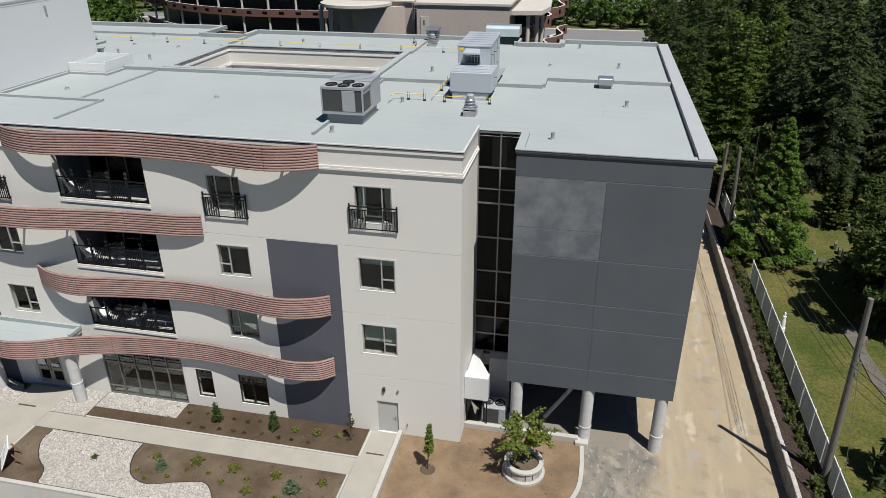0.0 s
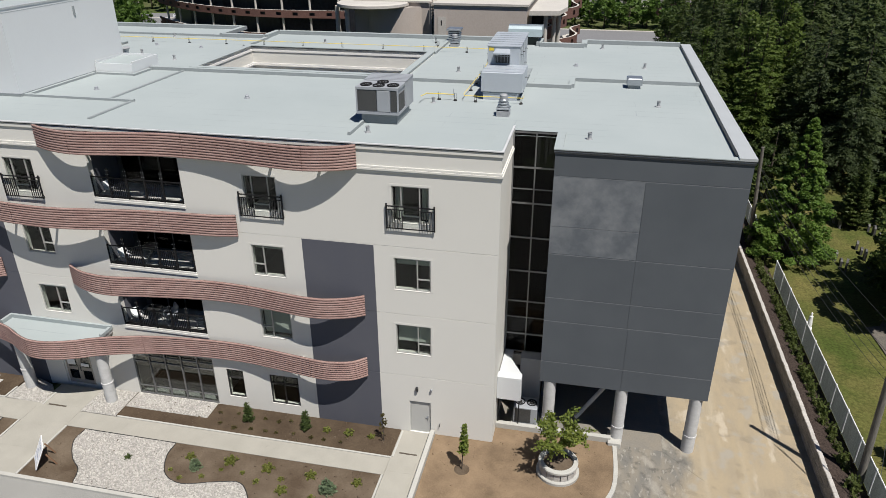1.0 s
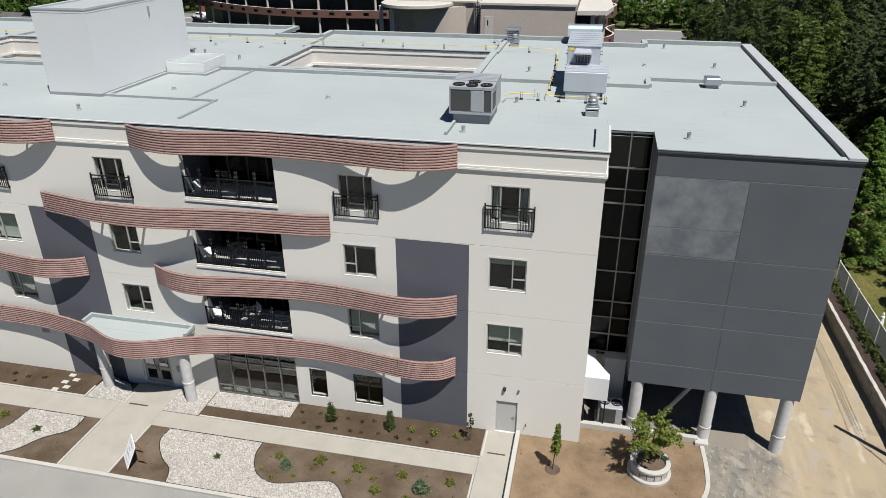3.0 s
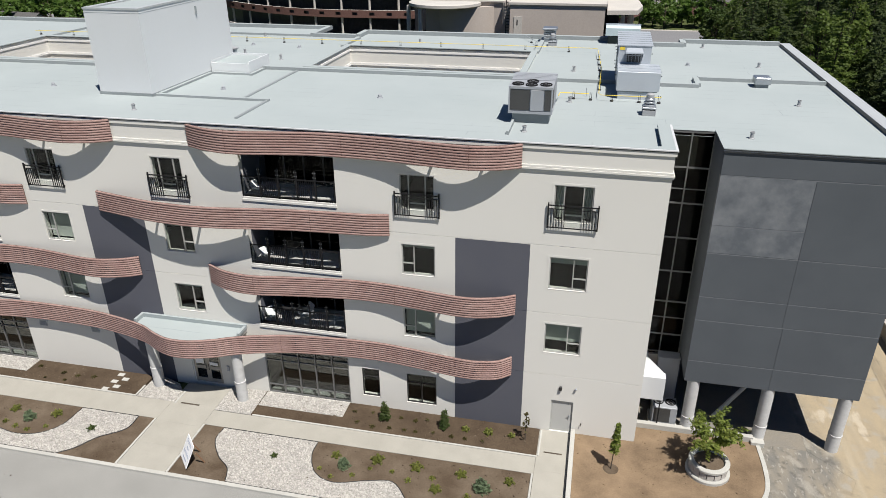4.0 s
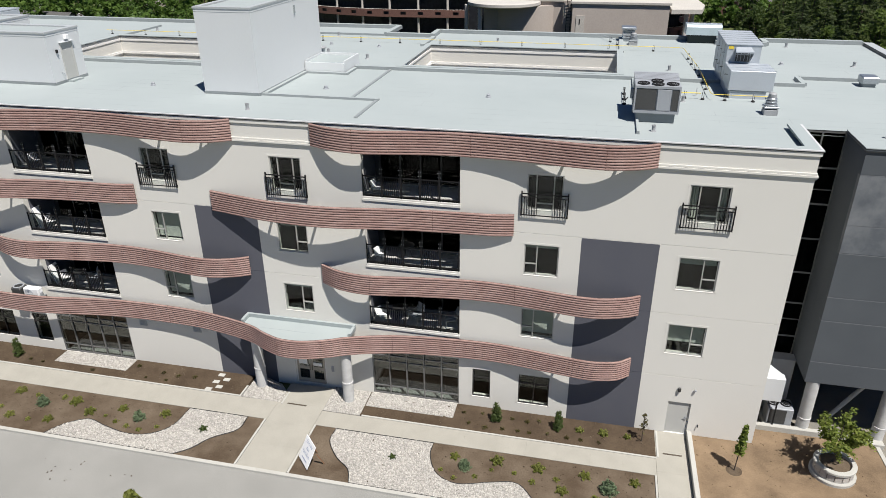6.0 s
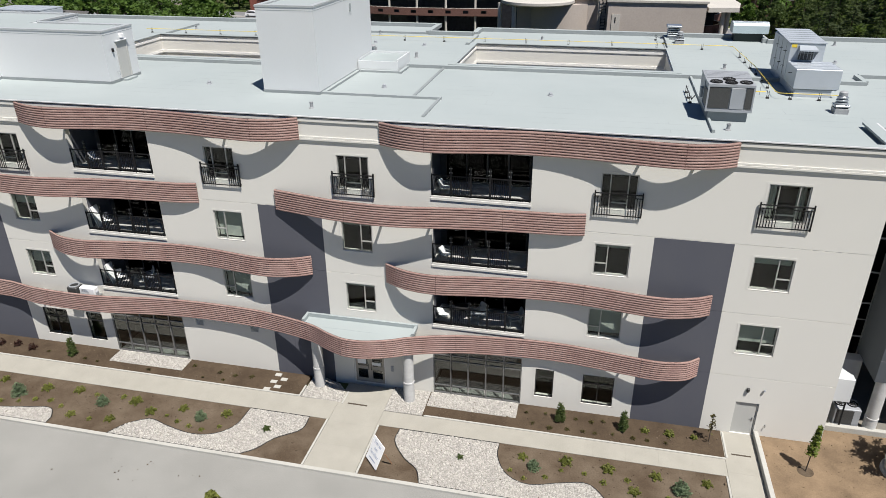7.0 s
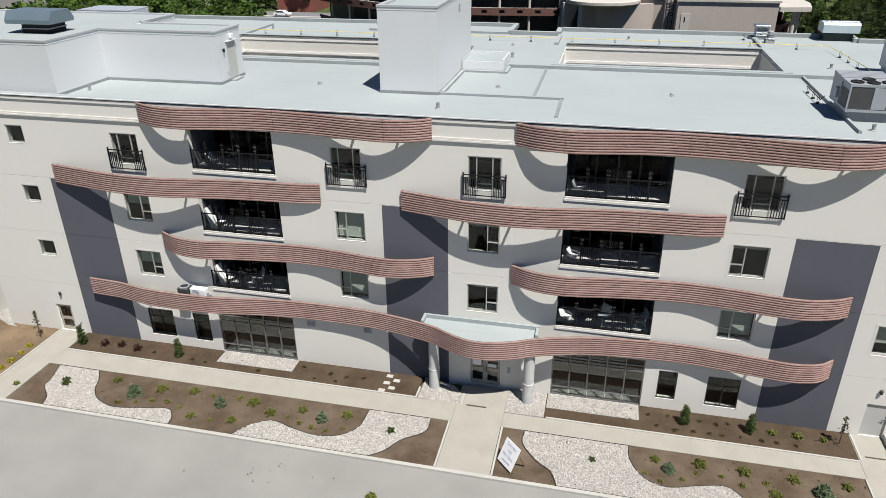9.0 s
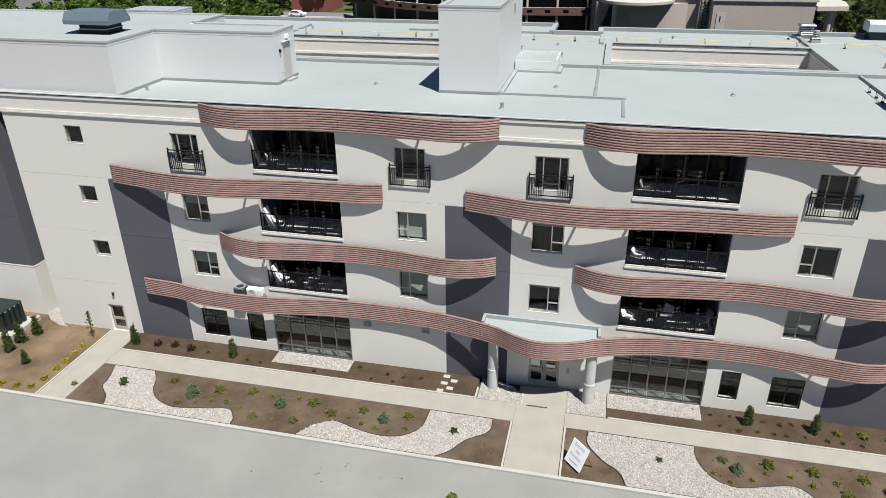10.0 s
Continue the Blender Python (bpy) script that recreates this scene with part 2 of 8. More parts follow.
SIGNBLUE = surface("sign_blue_ink", (0.33, 0.37, 0.47), 0.6, grain=(30, 0.02), bump=(30, 0.02, 0.001))
RAWWOOD = surface("raw_timber", (0.208, 0.12, 0.068), 0.85, grain=(30, 0.1), bump=(40, 0.3, 0.003), stretch=(1, 1, 4))
REARWALL = surface("rear_greige_render", (0.424, 0.376, 0.336), 0.92, spec=0.2, grain=(8, 0.03), blotch=(0.25, 0.1), bump=(20, 0.2, 0.006))
REARBRICK = surface("rear_brown_brick", (0.148, 0.082, 0.068), 0.92, spec=0.15, grain=(9, 0.14), blotch=(0.6, 0.12), bump=(14, 0.6, 0.02), stretch=(1, 1, 5))
# Dark window glass; also the colour for shade in the rear building's recesses.
REARDARK = surface("dark_glazing_and_shade", (0.02, 0.021, 0.025), 0.35, 0.0, grain=(3, 0.3), bump=(5, 0.05, 0.01))
REARPALE = surface("rear_pale_concrete", (0.464, 0.44, 0.4), 0.9, grain=(10, 0.06), blotch=(0.6, 0.1), bump=(20, 0.2, 0.006))
REDBRICK = surface("red_brick", (0.208, 0.068, 0.0496), 0.92, grain=(9, 0.14), blotch=(0.6, 0.12), bump=(14, 0.6, 0.02), stretch=(1, 1, 5))
SHINGLE = surface("grey_shingle", (0.104, 0.1, 0.096), 0.95, grain=(5, 0.15), blotch=(0.5, 0.12), bump=(12, 0.5, 0.02), random=0.25)
SIDING = surface("pale_siding", (0.48, 0.464, 0.432), 0.8, grain=(8, 0.05), blotch=(0.5, 0.08), bump=(10, 0.2, 0.01), random=0.15)
CARPAINT = surface("white_car_paint", (0.75, 0.76, 0.77), 0.2, 0.0, grain=(10, 0.01), bump=(5, 0.0, 0.001))
GRANITE = surface("headstone_granite", (0.1, 0.097, 0.094), 0.6, grain=(30, 0.2), blotch=(2, 0.1), bump=(20, 0.2, 0.004), random=0.4)
STATUE = surface("white_plaster_figure", (0.72, 0.71, 0.68), 0.8, grain=(20, 0.05), bump=(20, 0.2, 0.004))
LEAF_MAPLE = leaf_material("maple_leaves", (0.045, 0.085, 0.018), (0.085, 0.15, 0.028), (0.14, 0.21, 0.045))
LEAF_WOOD = leaf_material("broadleaf_foliage", (0.036, 0.062, 0.018), (0.062, 0.096, 0.026), (0.115, 0.145, 0.036))
LEAF_SPRUCE = leaf_material("spruce_needles", (0.058, 0.084, 0.04), (0.08, 0.109, 0.048), (0.105, 0.134, 0.056), 0.6)
LEAF_SHRUB = leaf_material("young_shrub_leaves", (0.05, 0.07, 0.018), (0.09, 0.115, 0.03), (0.15, 0.17, 0.05))
LEAF_EDGE = leaf_material("sunny_edge_foliage", (0.066, 0.108, 0.026), (0.108, 0.16, 0.036), (0.16, 0.208, 0.048), 0.55)
LEAF_YOUNG = leaf_material("young_maple_leaves", (0.08, 0.145, 0.032), (0.14, 0.23, 0.046), (0.2, 0.29, 0.064), 0.5)
LEAF_CEDAR = leaf_material("cedar_sprays", (0.038, 0.06, 0.018), (0.072, 0.105, 0.03), (0.125, 0.16, 0.048))
LEAF_LIME = leaf_material("lime_shrub_leaves", (0.115, 0.13, 0.027), (0.185, 0.205, 0.046), (0.28, 0.285, 0.08))
LEAF_BLUE = leaf_material("blue_spruce_needles", (0.1, 0.145, 0.08), (0.165, 0.22, 0.125), (0.25, 0.305, 0.175))
LEAF_RED = leaf_material("dark_red_leaves", (0.032, 0.015, 0.012), (0.055, 0.026, 0.02), (0.08, 0.04, 0.026))
LEAF_BROWN = leaf_material("dry_perennial_leaves", (0.04, 0.032, 0.014), (0.085, 0.075, 0.025), (0.13, 0.115, 0.04))
LEAF_PLANTER = leaf_material("planter_maple_leaves", (0.075, 0.11, 0.022), (0.15, 0.195, 0.038), (0.26, 0.29, 0.065))
LEAF_LARCH = leaf_material("larch_needles", (0.066, 0.096, 0.036), (0.096, 0.13, 0.045), (0.128, 0.16, 0.055), 0.6)
LEAF_YELLOW = leaf_material("yellow_shrub_leaves", (0.22, 0.2, 0.02), (0.38, 0.34, 0.04), (0.5, 0.45, 0.08))


# Paler grey for the sunlit lower edge of the joints.
JOINT = surface("joint_edge_highlight", (0.15, 0.158, 0.17), 0.8, grain=(60, 0.05), bump=(60, 0.1, 0.002))
PALESTEEL = surface("pale_blue_steel", (0.44, 0.52, 0.54), 0.45, 0.2, grain=(18, 0.04), blotch=(1.0, 0.08), bump=(10, 0.05, 0.004))
VENTMETAL = surface("dull_vent_metal", (0.32, 0.328, 0.336), 0.65, 0.2, grain=(18, 0.06), blotch=(2.0, 0.1), bump=(20, 0.05, 0.004))
AHUSTEEL = surface("grey_sheet_steel", (0.43, 0.465, 0.5), 0.45, 0.25, grain=(20, 0.02), blotch=(1.0, 0.08), bump=(6, 0.05, 0.006), tint=(0.344, 0.368, 0.4))
DECK = surface("balcony_deck", (0.42, 0.41, 0.39), 0.9, grain=(30, 0.05), blotch=(1.0, 0.1), bump=(40, 0.15, 0.003))
# Concrete darkened to near black, so the stairwell looks unlit.
STAIRDARK = surface("dimmed_stair_concrete", (0.04, 0.04, 0.0392), 0.9, grain=(20, 0.08), bump=(30, 0.2, 0.004))


def lane_material():
    """Grey worn asphalt that gives way to washed-out sand towards the lane."""
    m, n, l, b = nodes_of("sand_washed_asphalt", 0.97, 0.0, 0.1)
    geo = n.new("ShaderNodeNewGeometry")
    sep = n.new("ShaderNodeSeparateXYZ")
    l.new(geo.outputs["Position"], sep.inputs[0])

    def tex(scale, detail, stretch):
        mp, t = n.new("ShaderNodeMapping"), n.new("ShaderNodeTexNoise")
        mp.inputs["Scale"].default_value = stretch
        t.inputs["Scale"].default_value, t.inputs["Detail"].default_value = scale, detail
        l.new(geo.outputs["Position"], mp.inputs["Vector"])
        l.new(mp.outputs[0], t.inputs["Vector"])
        return t.outputs["Fac"]

    def math_node(op, a, c, d=None):
        k = n.new("ShaderNodeMath")
        k.operation = op
        for i, v in enumerate((a, c, d)):
            if v is not None:
                if isinstance(v, (int, float)):
                    k.inputs[i].default_value = v
                else:
                    l.new(v, k.inputs[i])
        return k.outputs[0]

    def ranged(v, a, c, d=0.0, e=1.0):
        k = n.new("ShaderNodeMapRange")
        k.interpolation_type = "SMOOTHSTEP"
        for i, q in enumerate((a, c, d, e)):
            k.inputs[i + 1].default_value = q
        l.new(v, k.inputs[0])
        return k.outputs[0]

    def mixed(f, a, c):
        k = n.new("ShaderNodeMix")
        k.data_type = "RGBA"
        l.new(f, k.inputs[0])
        for i, q in ((6, a), (7, c)):
            if isinstance(q, tuple):
                k.inputs[i].default_value = (*q, 1)
            else:
                l.new(q, k.inputs[i])
        return k.outputs[2]
    broad, mid, fine = tex(0.35, 5, (1, 0.6, 1)), tex(1.6, 6, (1, 0.35, 1)), tex(18, 4, (1, 1, 1))
    reach = math_node("MULTIPLY_ADD", broad, 7.0, sep.outputs[0])
    reach = math_node("MULTIPLY_ADD", mid, 2.5, reach)
    reach = math_node("MULTIPLY_ADD", sep.outputs[1], 0.16, reach)
    sand = mixed(ranged(mid, 0.35, 0.7), (0.335, 0.275, 0.185), (0.295, 0.247, 0.175))
    sand = mixed(ranged(tex(0.9, 3, (1, 0.4, 1)), 0.6, 0.67, 0.0, 0.75), sand, (0.448, 0.392, 0.304))
    grey = mixed(ranged(mid, 0.3, 0.7), (0.152, 0.148, 0.136), (0.232, 0.208, 0.168))
    grey = mixed(ranged(tex(2.6, 9, (1, 1, 1)), 0.5, 0.7, 0.0, 0.7), grey, (0.09, 0.086, 0.078))
    grey = mixed(ranged(tex(4.5, 9, (1.4, 0.6, 1)), 0.55, 0.7, 0.0, 0.7), grey, (0.34, 0.32, 0.28))
    sand = mixed(ranged(tex(0.5, 7, (2.2, 0.25, 1)), 0.5, 0.68, 0.0, 0.5), sand, (0.4, 0.35, 0.26))
    sand = mixed(ranged(tex(1.3, 9, (1.2, 0.5, 1)), 0.56, 0.7, 0.0, 0.4), sand, (0.22, 0.18, 0.125))
    col = mixed(ranged(reach, 13.4, 15.6), grey, sand)
    col = mixed(ranged(tex(1.1, 6, (1, 0.8, 1)), 0.54, 0.66, 0.0, 0.7), col, (0.30, 0.28, 0.24))
    col = mixed(ranged(tex(0.8, 5, (0.7, 1, 1)), 0.58, 0.68, 0.0, 0.3), col, (0.12, 0.11, 0.095))
    col = mixed(ranged(fine, 0.3, 0.75, 0.0, 0.22), col, (0.128, 0.112, 0.088))
    l.new(col, b.inputs["Base Color"])
    bp = n.new("ShaderNodeBump")
    bp.inputs["Strength"].default_value, bp.inputs["Distance"].default_value = 0.3, 0.015
    l.new(mid, bp.inputs["Height"])
    l.new(bp.outputs[0], b.inputs["Normal"])
    return m


LANE = lane_material()


def add_seams(m, width, length, amount):
    """Faint lap seams across a sheet material."""
    n, l = m.node_tree.nodes, m.node_tree.links
    b = n["Principled BSDF"]
    br = n.new("ShaderNodeTexBrick")
    br.inputs["Scale"].default_value = 1.0
    br.inputs["Brick Width"].default_value, br.inputs["Row Height"].default_value = length, width
    br.inputs["Mortar Size"].default_value, br.inputs["Mortar Smooth"].default_value = 0.022, 0.6
    br.offset = 0.37
    geo = n.new("ShaderNodeNewGeometry")
    warp = n.new("ShaderNodeTexNoise")
    warp.inputs["Scale"].default_value = 0.7
    add = n.new("ShaderNodeVectorMath")
    add.operation = "MULTIPLY_ADD"
    add.inputs[1].default_value = (0.1, 0.1, 0.0)
    l.new(geo.outputs["Position"], warp.inputs["Vector"])
    l.new(warp.outputs["Color"], add.inputs[0])
    l.new(geo.outputs["Position"], add.inputs[2])
    l.new(add.outputs[0], br.inputs["Vector"])
    source = b.inputs["Base Color"].links[0].from_socket
    fade = n.new("ShaderNodeTexNoise")
    fade.inputs["Scale"].default_value = 0.3
    l.new(geo.outputs["Position"], fade.inputs["Vector"])
    rg_ = n.new("ShaderNodeMapRange")
    rg_.inputs[1].default_value, rg_.inputs[2].default_value, rg_.inputs[4].default_value = 0.45, 0.62, amount
    l.new(fade.outputs["Fac"], rg_.inputs[0])
    mul = n.new("ShaderNodeMath")
    mul.operation = "MULTIPLY"
    l.new(rg_.outputs[0], mul.inputs[0])
    l.new(br.outputs["Fac"], mul.inputs[1])
    dark = n.new("ShaderNodeMix")
    dark.data_type = "RGBA"
    dark.inputs[7].default_value = (0.16, 0.176, 0.176, 1)
    l.new(mul.outputs[0], dark.inputs[0])
    l.new(source, dark.inputs[6])
    l.new(dark.outputs[2], b.inputs["Base Color"])


add_seams(MEMBRANE, 0.95, 9.0, 0.42)


def let_light_through(m, amount):
    """Lets some light pass through a thin sheet."""
    n, l = m.node_tree.nodes, m.node_tree.links
    b = n["Principled BSDF"]
    tl, mix = n.new("ShaderNodeBsdfTranslucent"), n.new("ShaderNodeMixShader")
    l.new(b.inputs["Base Color"].links[0].from_socket, tl.inputs["Color"])
    mix.inputs[0].default_value = amount
    l.new(b.outputs[0], mix.inputs[1])
    l.new(tl.outputs[0], mix.inputs[2])
    l.new(mix.outputs[0], n["Material Output"].inputs["Surface"])


let_light_through(SLAT, 0.55)


# ---- building blocks ----
class Shape:
    """Collects vertices and faces of one mesh; each face keeps the index of its material."""

    def __init__(self):
        self.v, self.f, self.m = [], [], []

    def face(self, pts, mat=0):
        k = len(self.v)
        self.v.extend(tuple(p) for p in pts)
        self.f.append(tuple(range(k, k + len(pts))))
        self.m.append(mat)

    def box(self, x0, x1, y0, y1, z0, z1, mat=0, turn=None, skip=""):
        c = [Vector((x, y, z)) for z in (z0, z1) for y in (y0, y1) for x in (x0, x1)]
        if turn is not None:
            c = [turn @ p for p in c]
        k = len(self.v)
        self.v.extend(tuple(p) for p in c)
        for key, q in zip("dunsew", ((0, 2, 3, 1), (4, 5, 7, 6), (2, 6, 7, 3), (0, 1, 5, 4), (1, 3, 7, 5), (0, 4, 6, 2))):
            if key not in skip:
                self.f.append(tuple(k + i for i in q))
                self.m.append(mat)
        return self

    def soft(self, x0, x1, y0, y1, z0, z1, r=0.02, mat=0, turn=None):
        """A box with chamfered upright and top edges."""
        r = min(r, (x1 - x0) / 2.5, (y1 - y0) / 2.5, (z1 - z0) / 2.5)
        ring = [(x0 + r, y0), (x1 - r, y0), (x1, y0 + r), (x1, y1 - r), (x1 - r, y1), (x0 + r, y1), (x0, y1 - r), (x0, y0 + r)]
        cx, cy = (x0 + x1) / 2, (y0 + y1) / 2
        inner = [(cx + (x - cx) * (1 - 2 * r / (x1 - x0)), cy + (y - cy) * (1 - 2 * r / (y1 - y0))) for x, y in ring]
        k = len(self.v)
        for pts, z in ((ring, z0), (ring, z1 - r), (inner, z1)):
            for x, y in pts:
                p = Vector((x, y, z))
                self.v.append(tuple(turn @ p if turn is not None else p))
        for a in (0, 8):
            for i in range(8):
                j = (i + 1) % 8
                self.f.append((k + a + i, k + a + j, k + a + 8 + j, k + a + 8 + i))
                self.m.append(mat)
        self.f.append(tuple(k + 16 + i for i in range(8)))
        self.m.append(mat)
        self.f.append(tuple(k + 7 - i for i in range(8)))
        self.m.append(mat)
        return self

    def ring(self, x0, x1, z0, z1, w, y0, y1, mat=0):
        """An upright rectangular frame of bar width w, as one closed piece."""
        k = len(self.v)
        for y in (y0, y1):
            for d in (0.0, w):
                self.v.extend(((x0 + d, y, z0 + d), (x1 - d, y, z0 + d), (x1 - d, y, z1 - d), (x0 + d, y, z1 - d)))
        for i in range(4):
            j = (i + 1) % 4
            for a, b in ((0, 4), (4, 12), (12, 8), (8, 0)):
                self.f.append((k + a + i, k + a + j, k + b + j, k + b + i))
                self.m.append(mat)
        return self

    def lathe(self, profile, centre=(0, 0, 0), seg=20, mat=0, cap=True, turn=None):
        """Turns a profile of (radius, height) round an upright axis."""
        k = len(self.v)
        for r, z in profile:
            for i in range(seg):
                a = 2 * math.pi * i / seg
                p = Vector((r * math.cos(a), r * math.sin(a), z))
                if turn is not None:
                    p = turn @ p
                self.v.append((p.x + centre[0], p.y + centre[1], p.z + centre[2]))
        for a in range(len(profile) - 1):
            for i in range(seg):
                j = (i + 1) % seg
                self.f.append((k + a * seg + i, k + a * seg + j, k + (a + 1) * seg + j, k + (a + 1) * seg + i))
                self.m.append(mat)
        if cap:
            n = len(profile) - 1
            self.f.append(tuple(k + seg - 1 - i for i in range(seg)))
            self.f.append(tuple(k + n * seg + i for i in range(seg)))
            self.m.extend((mat, mat))
        return self

    def tube(self, path, r, seg=6, mat=0):
        """A round bar along a path; r may be one radius or one for each point."""
        path = [Vector(p) for p in path]
        k = len(self.v)
        for i, p in enumerate(path):
            d = (path[min(i + 1, len(path) - 1)] - path[max(i - 1, 0)]).normalized()
            side = d.cross(Vector((0, 0, 1)) if abs(d.z) < 0.9 else Vector((1, 0, 0))).normalized()
            up = side.cross(d)
            rr = r[i] if isinstance(r, (list, tuple)) else r
            for s in range(seg):
                a = 2 * math.pi * s / seg
                self.v.append(tuple(p + side * rr * math.cos(a) + up * rr * math.sin(a)))
        for i in range(len(path) - 1):
            for s in range(seg):
                j = (s + 1) % seg
                self.f.append((k + i * seg + s, k + i * seg + j, k + (i + 1) * seg + j, k + (i + 1) * seg + s))
                self.m.append(mat)
        self.f.append(tuple(k + seg - 1 - s for s in range(seg)))
        self.f.append(tuple(k + (len(path) - 1) * seg + s for s in range(seg)))
        self.m.extend((mat, mat))
        return self

    def slab(self, outline, z0, z1, mat=0, side=None):
        """A flat plate with any outline (counter-clockwise)."""
        n = len(outline)
        k = len(self.v)
        self.v.extend((x, y, z0) for x, y in outline)
        self.v.extend((x, y, z1) for x, y in outline)
        self.f.append(tuple(k + n + i for i in range(n)))
        self.f.append(tuple(k + n - 1 - i for i in range(n)))
        self.m.extend((mat, mat))
        for i in range(n):
            j = (i + 1) % n
            self.f.append((k + i, k + j, k + n + j, k + n + i))
            self.m.append(mat if side is None else side)
        return self

    def mesh(self, name, mats, smooth=False):
        me = bpy.data.meshes.new(name)
        me.from_pydata(self.v, [], self.f)
        for m in mats:
            me.materials.append(m)
        me.polygons.foreach_set("material_index", self.m)
        if smooth:
            me.polygons.foreach_set("use_smooth", [True] * len(self.f))
            me.update()
            me.set_sharp_from_angle(angle=radians(40))
        me.update()
        return me


def thing(name, label, category, group="", kind="", at=(0, 0, 0)):
    """An empty at the base of a thing, under which its parts are hung."""
    e = new(name)
    e.location = at
    e.empty_display_size = 0.3
    return tagged(e, label, category, group, kind)


def part(name, shape, mats, parent=None, label="", smooth=False):
    """One mesh object under a thing or under a part; shape is in the coordinates of its topmost thing."""
    mats = mats if isinstance(mats, (list, tuple)) else [mats]
    ob = new(name, shape if isinstance(shape, bpy.types.Mesh) else shape.mesh(name, mats, smooth))
    if parent is not None:
        ob.parent = parent
    if label:
        ob["label"] = label
    return ob


def whole(name, shape, mats, label, category, group="", kind="", smooth=False, at=(0, 0, 0)):
    """A thing that is one mesh."""
    ob = part(name, shape, mats, smooth=smooth)
    ob.location = at
    return tagged(ob, label, category, group, kind)


def spline(points, steps=10):
    """A smooth line through a few (x, y) points."""
    pts = [Vector((*p, 0)) for p in points]
    pts = [2 * pts[0] - pts[1]] + pts + [2 * pts[-1] - pts[-2]]
    out = []
    for i in range(1, len(pts) - 2):
        p0, p1, p2, p3 = pts[i - 1:i + 3]
        for s in range(steps):
            t = s / steps
            q = 0.5 * (2 * p1 + (p2 - p0) * t + (2 * p0 - 5 * p1 + 4 * p2 - p3) * t * t + (3 * p1 - p0 - 3 * p2 + p3) * t ** 3)
            out.append((q.x, q.y))
    out.append((pts[-2].x, pts[-2].y))
    return out

# ---- the apartment building ----
FLOORS = (0.0, 4.6, 8.22, 11.87)
BAY = -19.85
building = thing("apartment_building", "four-storey cream and grey stucco building with wavy terracotta bands", "building")


def pierced_wall(name, x0, x1, z0, z1, y, thick, openings, mats, tints=(), grooves=(), label="", parent=None):
    """An upright wall with holes right through it, panels of other paint, and shallow recessed joints.
    grooves: (x0, x1, z0, z1) strips that lie 10 mm deep."""
    xs, zs = {x0, x1}, {z0, z1}
    for r in [*openings, *grooves, *[t[:4] for t in tints]]:
        xs.update(v for v in r[:2] if x0 <= v <= x1)
        zs.update(v for v in r[2:4] if z0 <= v <= z1)
    xs, zs = sorted(xs), sorted(zs)

    def inside(r, x, z):
        return r[0] < x < r[1] and r[2] < z < r[3]
    nx, nz = len(xs) - 1, len(zs) - 1
    deep, paint = {}, {}
    for i in range(nx):
        for j in range(nz):
            cx, cz = (xs[i] + xs[i + 1]) / 2, (zs[j] + zs[j + 1]) / 2
            if any(inside(r, cx, cz) for r in openings):
                continue
            deep[i, j] = 0.01 if any(inside(r, cx, cz) for r in grooves) else 0.0
            paint[i, j] = next((t[4] for t in tints if inside(t, cx, cz)), 0)
    s = Shape()
    for (i, j), d in deep.items():
        a, b, c, e, m = xs[i], xs[i + 1], zs[j], zs[j + 1], paint[i, j]
        f, k = y + d, y + thick
        s.face([(a, f, c), (b, f, c), (b, f, e), (a, f, e)], m)
        s.face([(b, k, c), (a, k, c), (a, k, e), (b, k, e)], 0)
        for di, dj, p, q in ((-1, 0, (a, c), (a, e)), (1, 0, (b, e), (b, c)), (0, -1, (b, c), (a, c)), (0, 1, (a, e), (b, e))):
            o = deep.get((i + di, j + dj))
            to = k if o is None else y + o
            if to > f:
                s.face([(p[0], f, p[1]), (q[0], f, q[1]), (q[0], to, q[1]), (p[0], to, p[1])], m)
    return part(name, s, mats, parent, label)


# openings of the south front: x0, x1, z0, z1, kind
WINDOWS = []
for off in (0.0, BAY):
    for a, b in ((-11.88, -10.24), (-24.58, -22.94)):
        side = "left" if a > -20 else "right"
        if off and a > -20:
            side = "left"
        WINDOWS += [(a + off, b + off, 11.86, 13.58, "french"), (a + off, b + off, 8.43, 10.06, side), (a + off, b + off, 4.88, 6.51, side)]
WINDOWS += [(-4.82, -3.11, 11.86, 13.58, "french"), (-4.82, -3.08, 8.42, 10.07, "right"), (-4.84, -3.10, 4.88, 6.51, "right")]
WINDOWS += [(-51.11, -50.0, z, z + 1.03, "small") for z in (5.5, 9.04, 12.63)]
WINDOWS += [(-14.30, -13.34, 0.76, 2.52, "pair"), (-11.84, -10.24, 0.69, 2.52, "double"), (-44.5, -42.78, 0.69, 2.56, "double"), (-41.45, -40.35, 0.66, 2.56, "pair")]
STORE = [(-19.86, -15.03, 0.07, 3.05), (-39.71, -34.86, 0.07, 3.05)]
DOORS = [(-4.27, -3.17, 0.08, 2.04), (-51.2, -50.08, 0.10, 2.0), (-24.44, -22.62, 0.12, 2.25)]
LOGGIAS = [(a + off, b + off, z, z + 2.72) for off in (0.0, BAY) for a, b in ((-19.83, -15.01),) for z in FLOORS[1:]]

holes = [w[:4] for w in WINDOWS] + STORE + DOORS + LOGGIAS
panels = [(-9.25, -5.75, -0.2, 10.62, 1), (-29.1, -25.6, -0.2, 10.62, 1), (-49.0, -45.45, -0.2, 10.62, 1)]
joints = []
